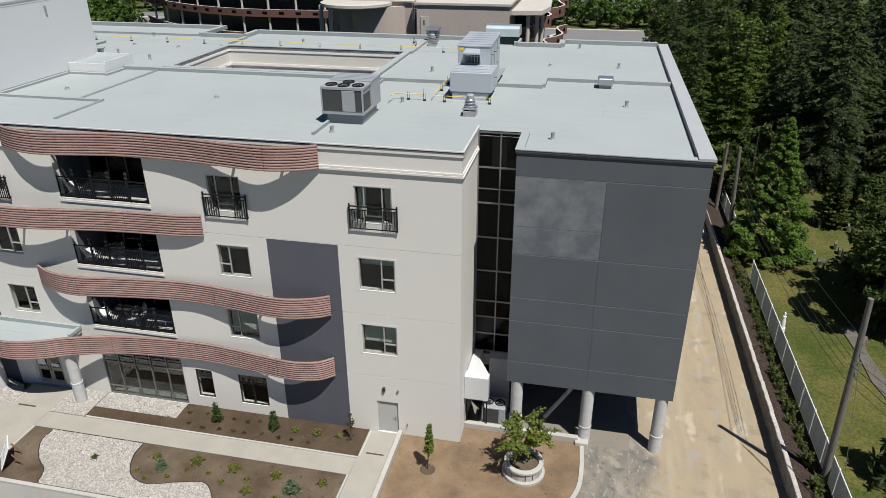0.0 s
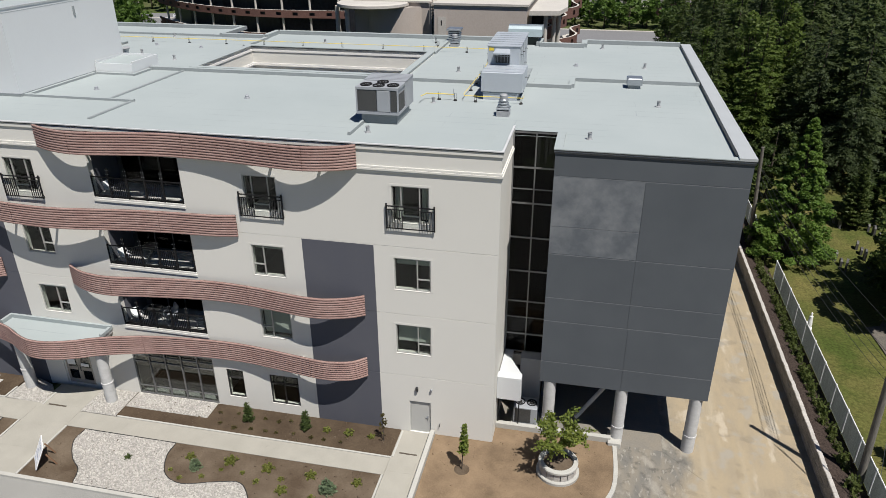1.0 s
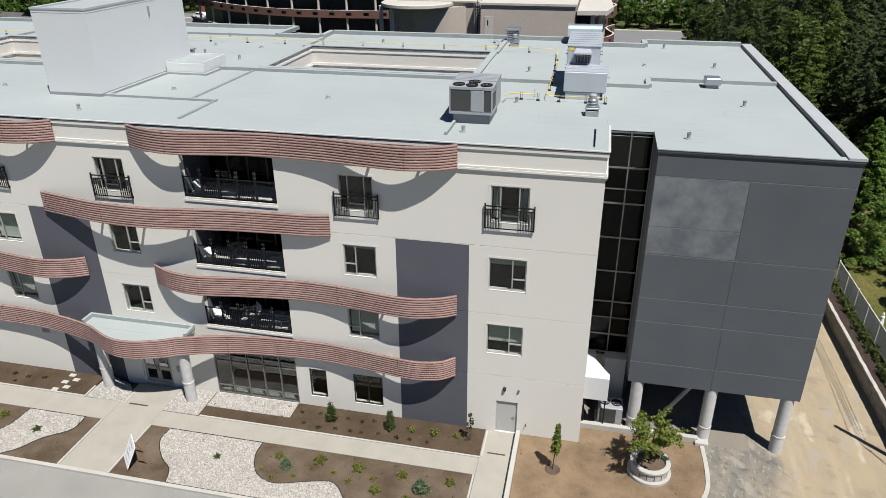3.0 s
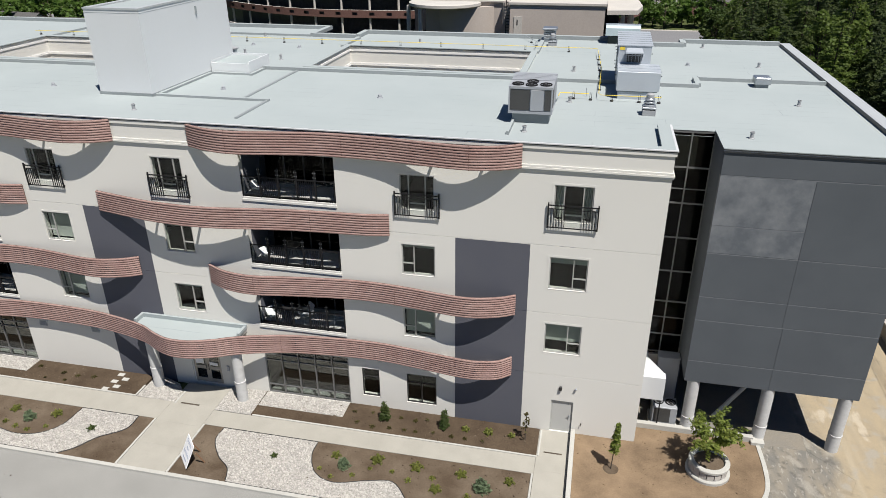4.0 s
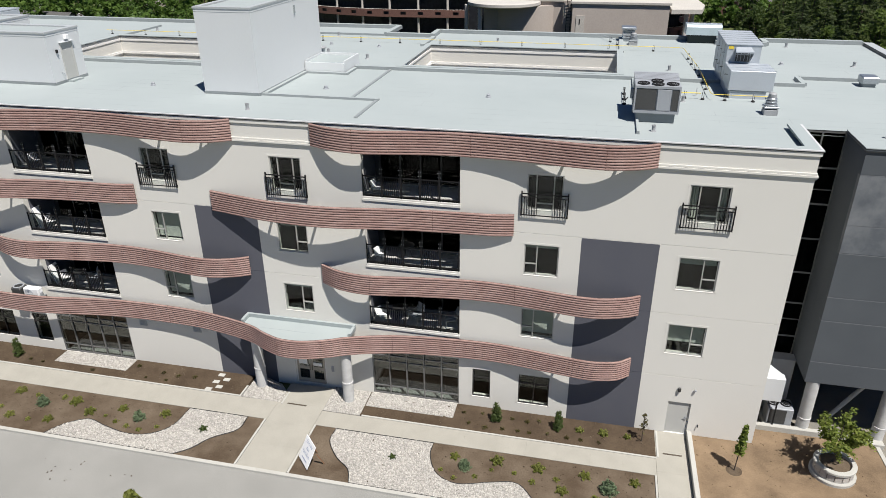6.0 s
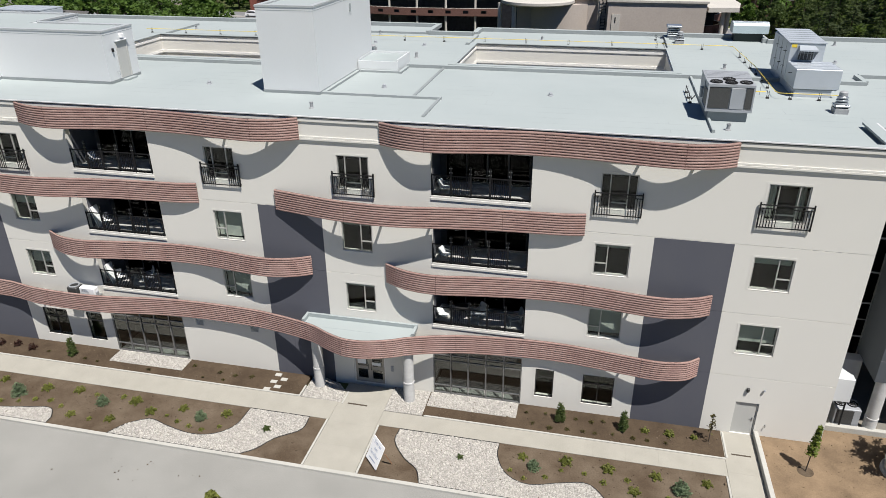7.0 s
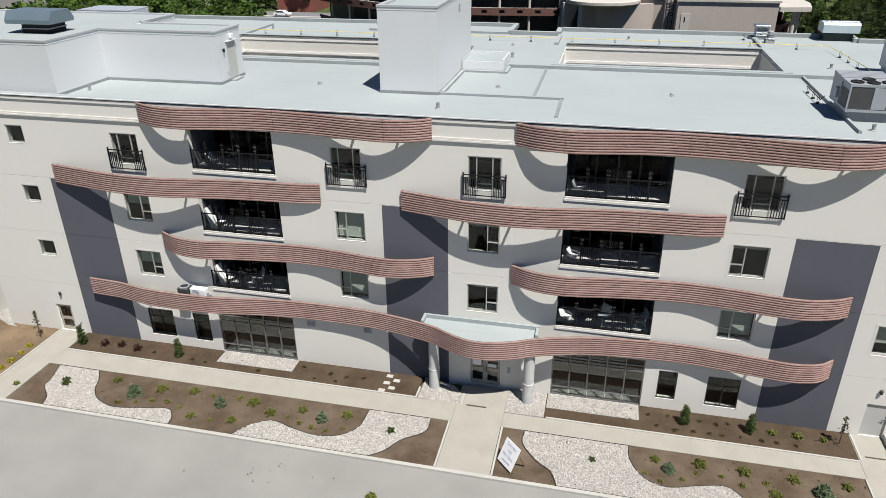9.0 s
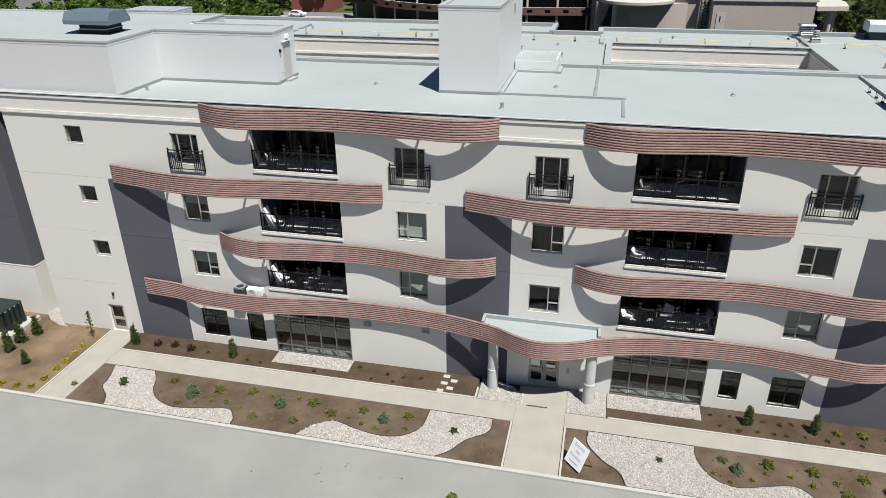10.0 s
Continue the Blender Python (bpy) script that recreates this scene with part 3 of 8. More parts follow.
for z in (3.56, 7.09, 10.64):
    stops = sorted([(w[0], w[1]) for w in holes if w[2] < z < w[3]])
    x = -55.0
    for a, b in stops:
        joints.append((x, a - 0.02, z - 0.014, z + 0.014))
        x = b + 0.02
    joints.append((x, 0.0, z - 0.014, z + 0.014))
pierced_wall("wall", -55.0, 0.0, -0.3, 15.35, 0.0, 0.32, holes, [CREAM, GREY], panels, joints, "cream stucco south front with tall grey panels", building)

# cornice: coping, fascia step and a double moulding, round the front and the east return
for b in ((-55.0, 0.10, -0.10, 0.02), (0.0, 0.10, 0.02, 3.9)):
    part("cap_edge", Shape().box(*b, 15.402, 15.45), EDGESTRIP, building, "pale metal parapet edge strip")
for b in ((-55.0, -0.002, 0.022, 0.42), (-0.55, -0.002, 0.422, 3.9)):
    part("parapet_cap", Shape().box(*b, 15.36, 15.455), MEMBRANE, building, "pale membrane-covered parapet top")
# Black strip makes the drip edge and the shadow gap below the cap.
part("drip_edge", Shape().box(-55.0, 0.085, -0.085, 0.0, 15.352, 15.4).box(0.003, 0.085, 0.0, 3.9, 15.352, 15.4), DARKCAP, building, "black strip for drip edge and shadow gap under the cap")
s = Shape()
s.box(-55.0, 0.06, -0.06, -0.002, 15.18, 15.348).box(0.002, 0.06, -0.002, 3.95, 15.18, 15.348)
for z, d in ((14.17, 0.05), (14.27, 0.09), (14.37, 0.05)):
    s.box(-55.0, d, -d, -0.002, z, z + 0.085).box(0.002, d, -0.002, 3.95, z, z + 0.085)
part("cornice_moulding", s, CREAM, building)


# windows -----------------------------------------------------------------
def window(x0, x1, z0, z1, kind):
    y, w, d = 0.04, 0.055, 0.07
    paint = FRAME if kind in ("left", "right", "small", "french") else FRAMEDARK
    win = part("window", Shape().ring(x0, x1, z0, z1, w, y, y + d), paint, building)

    def bar(*b, mat=None, name="mullion"):
        part(name, Shape().box(*b), mat or paint, win)
    lights = []
    a, b, c, e = x0 + w, x1 - w, z0 + w, z1 - w
    m = 0.05
    if kind in ("left", "right"):
        k = a + (b - a) * (0.36 if kind == "left" else 0.64)
        zb = c + (e - c) * 0.36
        bar(k - m / 2, k + m / 2, y - 0.01, y + d, c, e)
        n0, n1 = (a, k - m / 2) if kind == "left" else (k + m / 2, b)
        bar(n0, n1, y - 0.01, y + d, zb - m / 2, zb + m / 2)
        lights += [(n0, n1, c, zb - m / 2), (n0, n1, zb + m / 2, e)]
        lights.append((k + m / 2, b, c, e) if kind == "left" else (a, k - m / 2, c, e))
    elif kind == "french":
        k0, k1 = a + (b - a) * 0.24, a + (b - a) * 0.76
        for k in (k0, k1):
            bar(k - m / 2, k + m / 2, y - 0.01, y + d, c, e)
        zb = c + 0.26
        bar(k0 + m / 2, k1 - m / 2, y - 0.01, y + d, zb - m / 2, zb + m / 2)
        bar(k0 + m / 2, k1 - m / 2, y + 0.01, y + d, c, zb - m / 2, mat=FRAMEDARK, name="lower_panel")
        lights += [(a, k0 - m / 2, c, e), (k0 + m / 2, k1 - m / 2, zb + m / 2, e), (k1 + m / 2, b, c, e)]
    elif kind == "pair":
        zb = c + (e - c) * 0.72
        bar(a, b, y - 0.01, y + d, zb - m / 2, zb + m / 2)
        lights += [(a, b, c, zb - m / 2), (a, b, zb + m / 2, e)]
    elif kind == "double":
        k, zb = (a + b) / 2, c + (e - c) * 0.72
        bar(k - m / 2, k + m / 2, y - 0.01, y + d, c, e)
        for p, q in ((a, k - m / 2), (k + m / 2, b)):
            bar(p, q, y - 0.01, y + d, zb - m / 2, zb + m / 2)
            lights += [(p, q, c, zb - m / 2), (p, q, zb + m / 2, e)]
    else:
        lights.append((a, b, c, e))
    for p, q, r, t in lights:
        pane = part("pane", Shape().box(p, q, y + 0.03, y + 0.042, r, t), PANE, win)
        pane.visible_shadow = False
    sill = Shape().soft(x0 - 0.05, x1 + 0.05, -0.008, y - 0.004, z0 - 0.025, z0 - 0.004, 0.004)
    part("sill", sill, CREAM, win)
    surround = Shape()
    for p, q, r, t in ((x0 - 0.1, x0 - 0.004, z0, z1 + 0.1), (x1 + 0.004, x1 + 0.1, z0, z1 + 0.1), (x0 - 0.004, x1 + 0.004, z1 + 0.004, z1 + 0.1)):
        surround.box(p, q, -0.009, -0.002, r, t)
    part("surround", surround, CREAM, win)
    return win


random.seed(11)
for k, w in enumerate(WINDOWS):
    win = window(*w)
    x0, x1, z0, z1, kind = w
    if kind in ("left", "right", "french"):
        if kind == "french" and x0 > -5:
            for a, b in ((x0 + 0.06, x0 + 0.42), (x1 - 0.42, x1 - 0.06)):
                c = Shape()
                for q in range(6):
                    p0, p1 = a + (b - a) * q / 6, a + (b - a) * (q + 1) / 6
                    d0, d1 = (0.36, 0.42) if q % 2 else (0.42, 0.36)
                    c.face([(p0, d0, z0 + 0.05), (p1, d1, z0 + 0.05), (p1, d1, z1 - 0.04), (p0, d0, z1 - 0.04)])
                part("curtain", c, BLIND, win, "pale folded curtain")
        elif kind != "french":
            drop = {(-31.73, 5): 1.5, (-31.73, 8): 1.55, (-11.88, 5): 1.5, (-44.43, 5): 0.9, (-44.43, 8): 0.7, (-4.84, 5): 1.1}.get((round(x0, 2), round(z0)), random.choice((0.15, 0.3, 0.45)))
            c = Shape()
            c.box(x0 + 0.05, x1 - 0.05, 0.34, 0.352, max(z0 + 0.06, z1 - drop), z1 - 0.03)
            part("blind", c, BLIND, win, "pale roller blind")


def window_guard(x0, x1, z0, z1):
    """A black steel guard in front of a full-height window."""
    y = -0.1
    rail = part("window_guard", Shape().box(x0 + 0.03, x1 - 0.03, y - 0.025, y + 0.025, z1 - 0.05, z1), BLACK, building, "black steel picket guard")
    for x in (x0, x1):
        part("post", Shape().box(x - 0.03, x + 0.03, y - 0.03, y + 0.03, z0, z1 + 0.09), BLACK, rail)
        for z in (z0 + 0.08, z1 - 0.03):
            part("wall_fixing", Shape().box(x - 0.015, x + 0.015, y + 0.03, -0.003, z - 0.02, z + 0.02), BLACK, rail)
    for z, h in ((z1 - 0.17, 0.03), (z0 + 0.06, 0.04)):
        part("rail", Shape().box(x0 + 0.03, x1 - 0.03, y - 0.025, y + 0.025, z - h, z), BLACK, rail)
    n = 17
    for i in range(n):
        x = x0 + (x1 - x0) * (i + 1) / (n + 1)
        if n * 0.30 < i < n * 0.66:
            continue
        part("picket", Shape().box(x - 0.015, x + 0.015, y - 0.015, y + 0.015, z0 + 0.06, z1 - 0.2), BLACK, rail)
    g = Shape().box(x0 + (x1 - x0) * 0.33, x0 + (x1 - x0) * 0.67, y - 0.005, y + 0.005, z0 + 0.1, z1 - 0.22)
    pane = part("guard_pane", g, CLEAR, rail)
    pane.visible_shadow = False


for w in WINDOWS:
    if w[4] == "french":
        window_guard(w[0] - 0.22, w[1] + 0.25, 11.56, 12.68)

# shop-front glazing on the ground floor
for x0, x1, z0, z1 in STORE:
    y = 0.04
    s = Shape()
    s.box(x0, x1, y, y + 0.1, z0, z0 + 0.07).box(x0, x1, y, y + 0.1, z1 - 0.07, z1)
    cols = [x0 + (x1 - x0) * i / 5 for i in range(6)]
    rows = [z0 + 0.07, 0.62, 2.25, 2.62, z1 - 0.07]
    for i, x in enumerate(cols):
        a = x if i == 0 else (x - 0.06 if i == 5 else x - 0.03)
        s.box(a, a + 0.06, y - 0.01, y + 0.11, z0 + 0.07, z1 - 0.07)
    for z in rows[1:-1]:
        for i in range(5):
            s.box(cols[i] + 0.06, cols[i + 1] - 0.06, y, y + 0.1, z - 0.03, z + 0.03)
    front = part("shopfront_window", s, CURTAINFRAME, building, "aluminium-framed shopfront glazing")
    for i in range(5):
        for j in range(4):
            g = Shape().box(cols[i] + 0.05, cols[i + 1] - 0.05, y + 0.045, y + 0.057, rows[j] + 0.03, rows[j + 1] - 0.03)
            part("pane", g, PANEDARK, front).visible_shadow = False

# doors
x0, x1, z0, z1 = DOORS[0]
s = Shape().box(x0, x0 + 0.06, 0.06, 0.16, z0, z1).box(x1 - 0.06, x1, 0.06, 0.16, z0, z1).box(x0 + 0.06, x1 - 0.06, 0.06, 0.16, z1 - 0.06, z1)
s.soft(x0 + 0.065, x1 - 0.065, 0.09, 0.14, z0 + 0.01, z1 - 0.065, 0.006, 1)
d = part("service_door", s, [DOORPAINT, DOORPAINT], building, "plain grey steel door")
part("door_handle", Shape().tube([(x1 - 0.16, 0.05, 1.05), (x1 - 0.28, 0.05, 1.05)], 0.014).box(x1 - 0.18, x1 - 0.13, 0.04, 0.09, 0.96, 1.14), STEEL, d)


DOORBEIGE = surface("beige_door_paint", (0.37, 0.335, 0.28), 0.5, grain=(40, 0.02), bump=(40, 0.04, 0.002))


def glazed_leaf(x0, x1, z0, z1, y, parent, hinge):
    s = Shape()
    w = 0.13
    s.box(x0, x0 + w, y, y + 0.05, z0, z1).box(x1 - w, x1, y, y + 0.05, z0, z1)
    rows = (z0, z0 + (z1 - z0) * 0.47, z1)
    for z, h in ((z0, 0.24), (rows[1] - 0.1, 0.2), (z1 - 0.13, 0.13)):
        s.box(x0 + w, x1 - w, y, y + 0.05, z, z + h)
    leaf = part("door_leaf", s, DOORBEIGE, parent, "beige glazed door leaf")
    for a, b in ((z0 + 0.24, rows[1] - 0.1), (rows[1] + 0.1, z1 - 0.13)):
        part("pane", Shape().box(x0 + w, x1 - w, y + 0.02, y + 0.03, a, b), PANEDARK, leaf).visible_shadow = False
    hx = x1 - 0.07 if hinge == "l" else x0 + 0.07
    part("door_handle", Shape().tube([(hx, y - 0.05, z0 + 0.85), (hx, y - 0.05, z0 + 1.25)], 0.015), BLACK, leaf)


for (x0, x1, z0, z1), leaves, nm in ((DOORS[1], 1, "side_door"), (DOORS[2], 2, "entrance_door")):
    s = Shape().box(x0, x0 + 0.06, 0.06, 0.2, z0, z1).box(x1 - 0.06, x1, 0.06, 0.2, z0, z1).box(x0 + 0.06, x1 - 0.06, 0.06, 0.2, z1 - 0.06, z1)
    d = part(nm, s, TRIM, building)
    if leaves == 1:
        glazed_leaf(x0 + 0.065, x1 - 0.065, z0 + 0.01, z1 - 0.065, 0.1, d, "r")
    else:
        mid = (x0 + x1) / 2
        glazed_leaf(x0 + 0.065, mid - 0.005, z0 + 0.01, z1 - 0.065, 0.1, d, "l")
        glazed_leaf(mid + 0.005, x1 - 0.065, z0 + 0.01, z1 - 0.065, 0.1, d, "r")
# paper notices behind the entrance door panes, a keypad beside it
part("notice", Shape().box(-24.25, -23.75, 0.085, 0.092, 1.35, 1.85), PAPERWHITE, building, "white paper notice on the door glass")
part("notice", Shape().box(-23.4, -22.9, 0.085, 0.092, 1.3, 1.5), PAPERWHITE, building, "white paper strip on the door glass")
part("entry_keypad", Shape().soft(-22.28, -22.12, -0.05, -0.003, 1.15, 1.5, 0.01), UNITGREY, building)

# loggias: recessed balconies with dark glazed backs, shade coloured into the walls
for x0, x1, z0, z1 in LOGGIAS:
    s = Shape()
    # Side walls take GREY, so the inner shade lies in their colour.
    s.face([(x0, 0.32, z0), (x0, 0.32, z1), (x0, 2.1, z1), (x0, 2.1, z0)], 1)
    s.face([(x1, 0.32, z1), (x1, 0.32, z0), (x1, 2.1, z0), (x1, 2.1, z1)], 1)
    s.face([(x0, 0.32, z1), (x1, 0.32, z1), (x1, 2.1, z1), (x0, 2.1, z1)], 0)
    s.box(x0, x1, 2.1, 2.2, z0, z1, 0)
    log = part("loggia", s, [LOGGIA, GREY], building, "recessed balcony with its shade coloured into the walls")
    sl = Shape().box(x0 + 0.002, x1 - 0.002, -0.003, 2.1, z0 - 0.02, z0, 1)
    sl.soft(x0 - 0.03, x1 + 0.03, -0.05, -0.003, z0 - 0.22, z0 - 0.1, 0.012).soft(x0 - 0.01, x1 + 0.01, -0.036, -0.003, z0 - 0.1, z0 + 0.01, 0.012)
    part("balcony_slab", sl, [CREAM, DECK], building, "white balcony edge")
    fr = Shape()
    xs = [x0 + 0.3 + (x1 - x0 - 0.6) * i / 4 for i in range(5)]
    for x in xs:
        fr.box(x - 0.04, x + 0.04, 2.03, 2.095, z0, z0 + 2.2)
    for i in range(4):
        fr.box(xs[i] + 0.04, xs[i + 1] - 0.04, 2.03, 2.095, z0, z0 + 0.08).box(xs[i] + 0.04, xs[i + 1] - 0.04, 2.03, 2.095, z0 + 2.12, z0 + 2.2)
    sl_door = part("patio_door", fr, FRAMEDARK, building)
    for i in range(4):
        part("pane", Shape().box(xs[i] + 0.04, xs[i + 1] - 0.04, 2.06, 2.072, z0 + 0.08, z0 + 2.12), STAIRGLASS, sl_door)
    # railing
    y = 0.0
    xs = [x0 + 0.05 + (x1 - x0 - 0.1) * i / 5 for i in range(6)]
    rl = Shape()
    rl.box(xs[0] + 0.025, xs[5] - 0.025, y - 0.02, y + 0.02, z0 + 1.02, z0 + 1.07)
    rail = part("balcony_railing", rl, BLACK, building, "black steel railing with tall posts and glass screens")
    for i, x in enumerate(xs):
        tall = 1.52 if 0 < i < 5 else 1.1
        w = 0.045 if 0 < i < 5 else 0.025
        part("post", Shape().box(x - w, x + w, y - 0.03, y + 0.03, z0, z0 + tall), BLACK, rail)
        if 0 < i < 5:
            for dx in (-0.055, 0.055):
                for zz in (1.2, 1.42):
                    part("clamp", Shape().box(x + dx - 0.018, x + dx + 0.018, y - 0.045, y - 0.031, z0 + zz, z0 + zz + 0.036), STEEL, rail)
    part("bottom_rail", Shape().box(xs[0] + 0.025, xs[5] - 0.025, y - 0.02, y + 0.02, z0 + 0.09, z0 + 0.13), BLACK, rail)
    for i in range(5):
        if i not in (1, 3):
            g = part("glass_screen", Shape().box(xs[i] + 0.05, xs[i + 1] - 0.05, y + 0.028, y + 0.036, z0 + 0.15, z0 + (1.45 if i == 2 else 1.0)), CLEAR, rail)
            g.visible_shadow = False
        if i in (1, 3):
            for q in range(1, 9):
                px = xs[i] + (xs[i + 1] - xs[i]) * q / 9
                part("picket", Shape().box(px - 0.013, px + 0.013, y - 0.013, y + 0.013, z0 + 0.13, z0 + 1.02), BLACK, rail)


# wavy terracotta bands ---------------------------------------------------
def band(points, z0, height=1.12, courses=9):
    """A ribbed band that swings in and out along the front; each course is a rib of its own."""
    line = spline(points, 10)
    n = len(line)
    rough = np.random.default_rng(len(points) + int(z0 * 10))

    def offset(d):
        out = []
        for i, (x, y) in enumerate(line):
            ax, ay = line[max(i - 1, 0)]
            bx, by = line[min(i + 1, n - 1)]
            k = math.hypot(bx - ax, by - ay)
            out.append((x + (by - ay) / k * d, y - (bx - ax) / k * d))
        return out
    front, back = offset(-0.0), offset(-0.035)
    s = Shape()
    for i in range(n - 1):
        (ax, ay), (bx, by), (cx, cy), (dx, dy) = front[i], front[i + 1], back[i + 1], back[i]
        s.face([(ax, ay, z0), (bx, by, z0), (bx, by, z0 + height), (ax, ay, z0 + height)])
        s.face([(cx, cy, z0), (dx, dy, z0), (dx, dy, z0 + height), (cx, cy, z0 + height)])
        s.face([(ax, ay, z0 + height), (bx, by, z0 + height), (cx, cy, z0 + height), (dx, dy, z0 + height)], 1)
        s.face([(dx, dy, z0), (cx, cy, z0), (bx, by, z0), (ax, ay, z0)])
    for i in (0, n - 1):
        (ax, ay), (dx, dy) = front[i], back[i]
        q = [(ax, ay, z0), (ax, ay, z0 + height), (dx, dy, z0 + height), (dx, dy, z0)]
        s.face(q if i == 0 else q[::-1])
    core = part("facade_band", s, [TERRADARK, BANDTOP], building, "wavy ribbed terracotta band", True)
    h = height / courses
    prof = ((0.0, h * 0.1), (0.046, h * 0.14), (0.06, h * 0.34), (0.06, h * 0.68), (0.044, h * 0.91), (0.0, h * 0.95))
    for c in range(courses):
        zc = z0 + c * h
        r = Shape()
        rings = [[(x, y, zc + dz + dw) for (x, y), dw in zip(offset(d + 0.001), rough.normal(0, 0.003, n))] for d, dz in prof]
        k = len(rings)
        for ring in rings:
            r.v.extend(ring)
        for a in range(k - 1):
            for i in range(n - 1):
                r.f.append((a * n + i, a * n + i + 1, (a + 1) * n + i + 1, (a + 1) * n + i))
                r.m.append(0)
        r.f.append(tuple(a * n for a in range(k))[::-1])
        r.f.append(tuple(a * n + n - 1 for a in range(k)))
        r.m.extend((0, 0))
        part("rib", r, TERRA, core, smooth=True)
    outer = offset(0.05)
    for i in range(36, n - 14, 57):
        (ax, ay), (bx, by) = outer[i], outer[i + 1]
        k = math.hypot(bx - ax, by - ay)
        ux, uy = (bx - ax) / k, (by - ay) / k
        w, d0, d1 = 0.011, 0.02, -0.008
        q = [(ax - ux * w - uy * d0, ay - uy * w + ux * d0), (ax - ux * w - uy * d1, ay - uy * w + ux * d1), (ax + ux * w - uy * d1, ay + uy * w + ux * d1), (ax + ux * w - uy * d0, ay + uy * w + ux * d0)]
        part("panel_joint", Shape().slab(q, z0 + 0.005, z0 + height - 0.005), TERRADARK, core, "dark joint between two lengths")
    # steel arms back to the wall
    br = Shape()
    last = -999.0
    for i, (x, y) in enumerate(back):
        if -y > 0.3 and x - last > 2.3:
            br.box(x - 0.05, x + 0.05, y, -0.003, z0 + 0.5, z0 + 0.62)
            last = x
    if br.v:
        part("band_bracket", br, TRIM, core, "pale steel arm behind the band")
    return core


B1, B2, B3, B4 = 3.29, 6.82, 10.44, 14.25
for dx in (0.0, -20.05):
    band([(-22.25 + dx, -0.06), (-21.5 + dx, -0.41), (-21.0 + dx, -0.58), (-20.3 + dx, -0.73), (-19.7 + dx, -0.77), (-19.1 + dx, -0.74), (-18.0 + dx, -0.56), (-16.8 + dx, -0.36), (-15.8 + dx, -0.25), (-14.8 + dx, -0.21),
          (-13.7 + dx, -0.25), (-12.6 + dx, -0.33), (-11.8 + dx, -0.42), (-10.5 + dx, -0.62), (-9.2 + dx, -0.78), (-8.5 + dx, -0.8), (-7.9 + dx, -0.72), (-7.2 + dx, -0.53), (-6.75 + dx, -0.32), (-6.32 + dx, -0.06)], B4)
for dx in (0.0, -20.05):
    band([(-22.25 + dx, -0.06), (-21.5 + dx, -0.46), (-20.85 + dx, -0.68), (-19.95 + dx, -0.81), (-19.05 + dx, -0.78), (-17.5 + dx, -0.55), (-15.6 + dx, -0.33), (-14.4 + dx, -0.24), (-13.4 + dx, -0.24), (-12.5 + dx, -0.3),
          (-11.4 + dx, -0.43), (-9.7 + dx, -0.69), (-8.9 + dx, -0.77), (-8.3 + dx, -0.76), (-7.7 + dx, -0.65), (-6.95 + dx, -0.4), (-6.32 + dx, -0.05)], B2)
for dx in (0.0, -20.0):
    e = -0.55 if dx else 0.0
    band([(-28.0 + dx + e, -0.08), (-27.2 + dx + e * 0.8, -0.26), (-26.4 + dx + e * 0.5, -0.44), (-24.75 + dx, -0.79), (-23.6 + dx, -0.92), (-22.4 + dx, -0.99), (-21.4 + dx, -0.97), (-20.6 + dx, -0.9), (-19.1 + dx, -0.68), (-17.0 + dx, -0.43),
          (-14.6 + dx, -0.31), (-13.6 + dx, -0.27), (-13.0 + dx, -0.19), (-12.42 + dx, -0.07)], B3)
band([(-47.85, -0.22), (-46.7, -0.3), (-45.6, -0.4), (-44.0, -0.72), (-42.2, -0.86), (-40.3, -0.88), (-38.8, -0.78), (-36.6, -0.48), (-34.6, -0.3), (-32.4, -0.28), (-30.0, -0.4), (-28.4, -0.64), (-26.9, -0.98), (-26.0, -1.28),
      (-25.2, -1.7), (-24.3, -2.06), (-23.6, -2.14), (-22.8, -2.06), (-21.7, -1.7), (-20.85, -1.3), (-19.6, -0.88), (-17.9, -0.5), (-15.6, -0.28), (-14.0, -0.22), (-12.8, -0.26), (-11.5, -0.41), (-9.6, -0.68),
      (-8.6, -0.8), (-7.85, -0.77), (-7.0, -0.55), (-6.38, -0.05)], B1)

# entrance canopy between the lowest band and the wall, with two round columns
edge = spline([(-26.9, -0.82), (-26.0, -1.1), (-25.2, -1.52), (-24.3, -1.88), (-23.6, -1.95), (-22.8, -1.88), (-21.7, -1.52), (-20.75, -1.08)], 6)
s = Shape().slab(edge + [(-20.7, -0.003), (-26.9, -0.003)], 3.98, 4.2, 0, 1)
s.m[1] = 1
part("entrance_canopy", s, [MEMBRANE, COLUMN], building, "membrane-covered entrance canopy")
s = Shape().box(-26.95, -20.65, -0.14, -0.004, 4.204, 4.42).box(-26.95, -26.8, -0.8, -0.144, 4.204, 4.42).box(-20.8, -20.65, -0.9, -0.144, 4.204, 4.38)
part("canopy_upstand", s, MEMBRANE, building)
for x, y in ((-26.28, -0.7), (-21.0, -0.95)):
    s = Shape().lathe([(0.3, 0.0), (0.3, 1.3), (0.315, 1.3), (0.315, 1.38), (0.29, 1.4), (0.285, 3.98)], (x, y, 0.0), 28)
    part("column", s, COLUMN, building, "round grey concrete column", True)

# interior: floors, ceilings and back walls, near black for dimness behind the windows
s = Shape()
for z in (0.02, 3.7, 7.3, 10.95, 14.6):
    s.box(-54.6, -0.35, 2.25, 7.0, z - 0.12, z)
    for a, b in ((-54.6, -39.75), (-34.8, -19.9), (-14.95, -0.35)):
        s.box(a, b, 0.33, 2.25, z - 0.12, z)
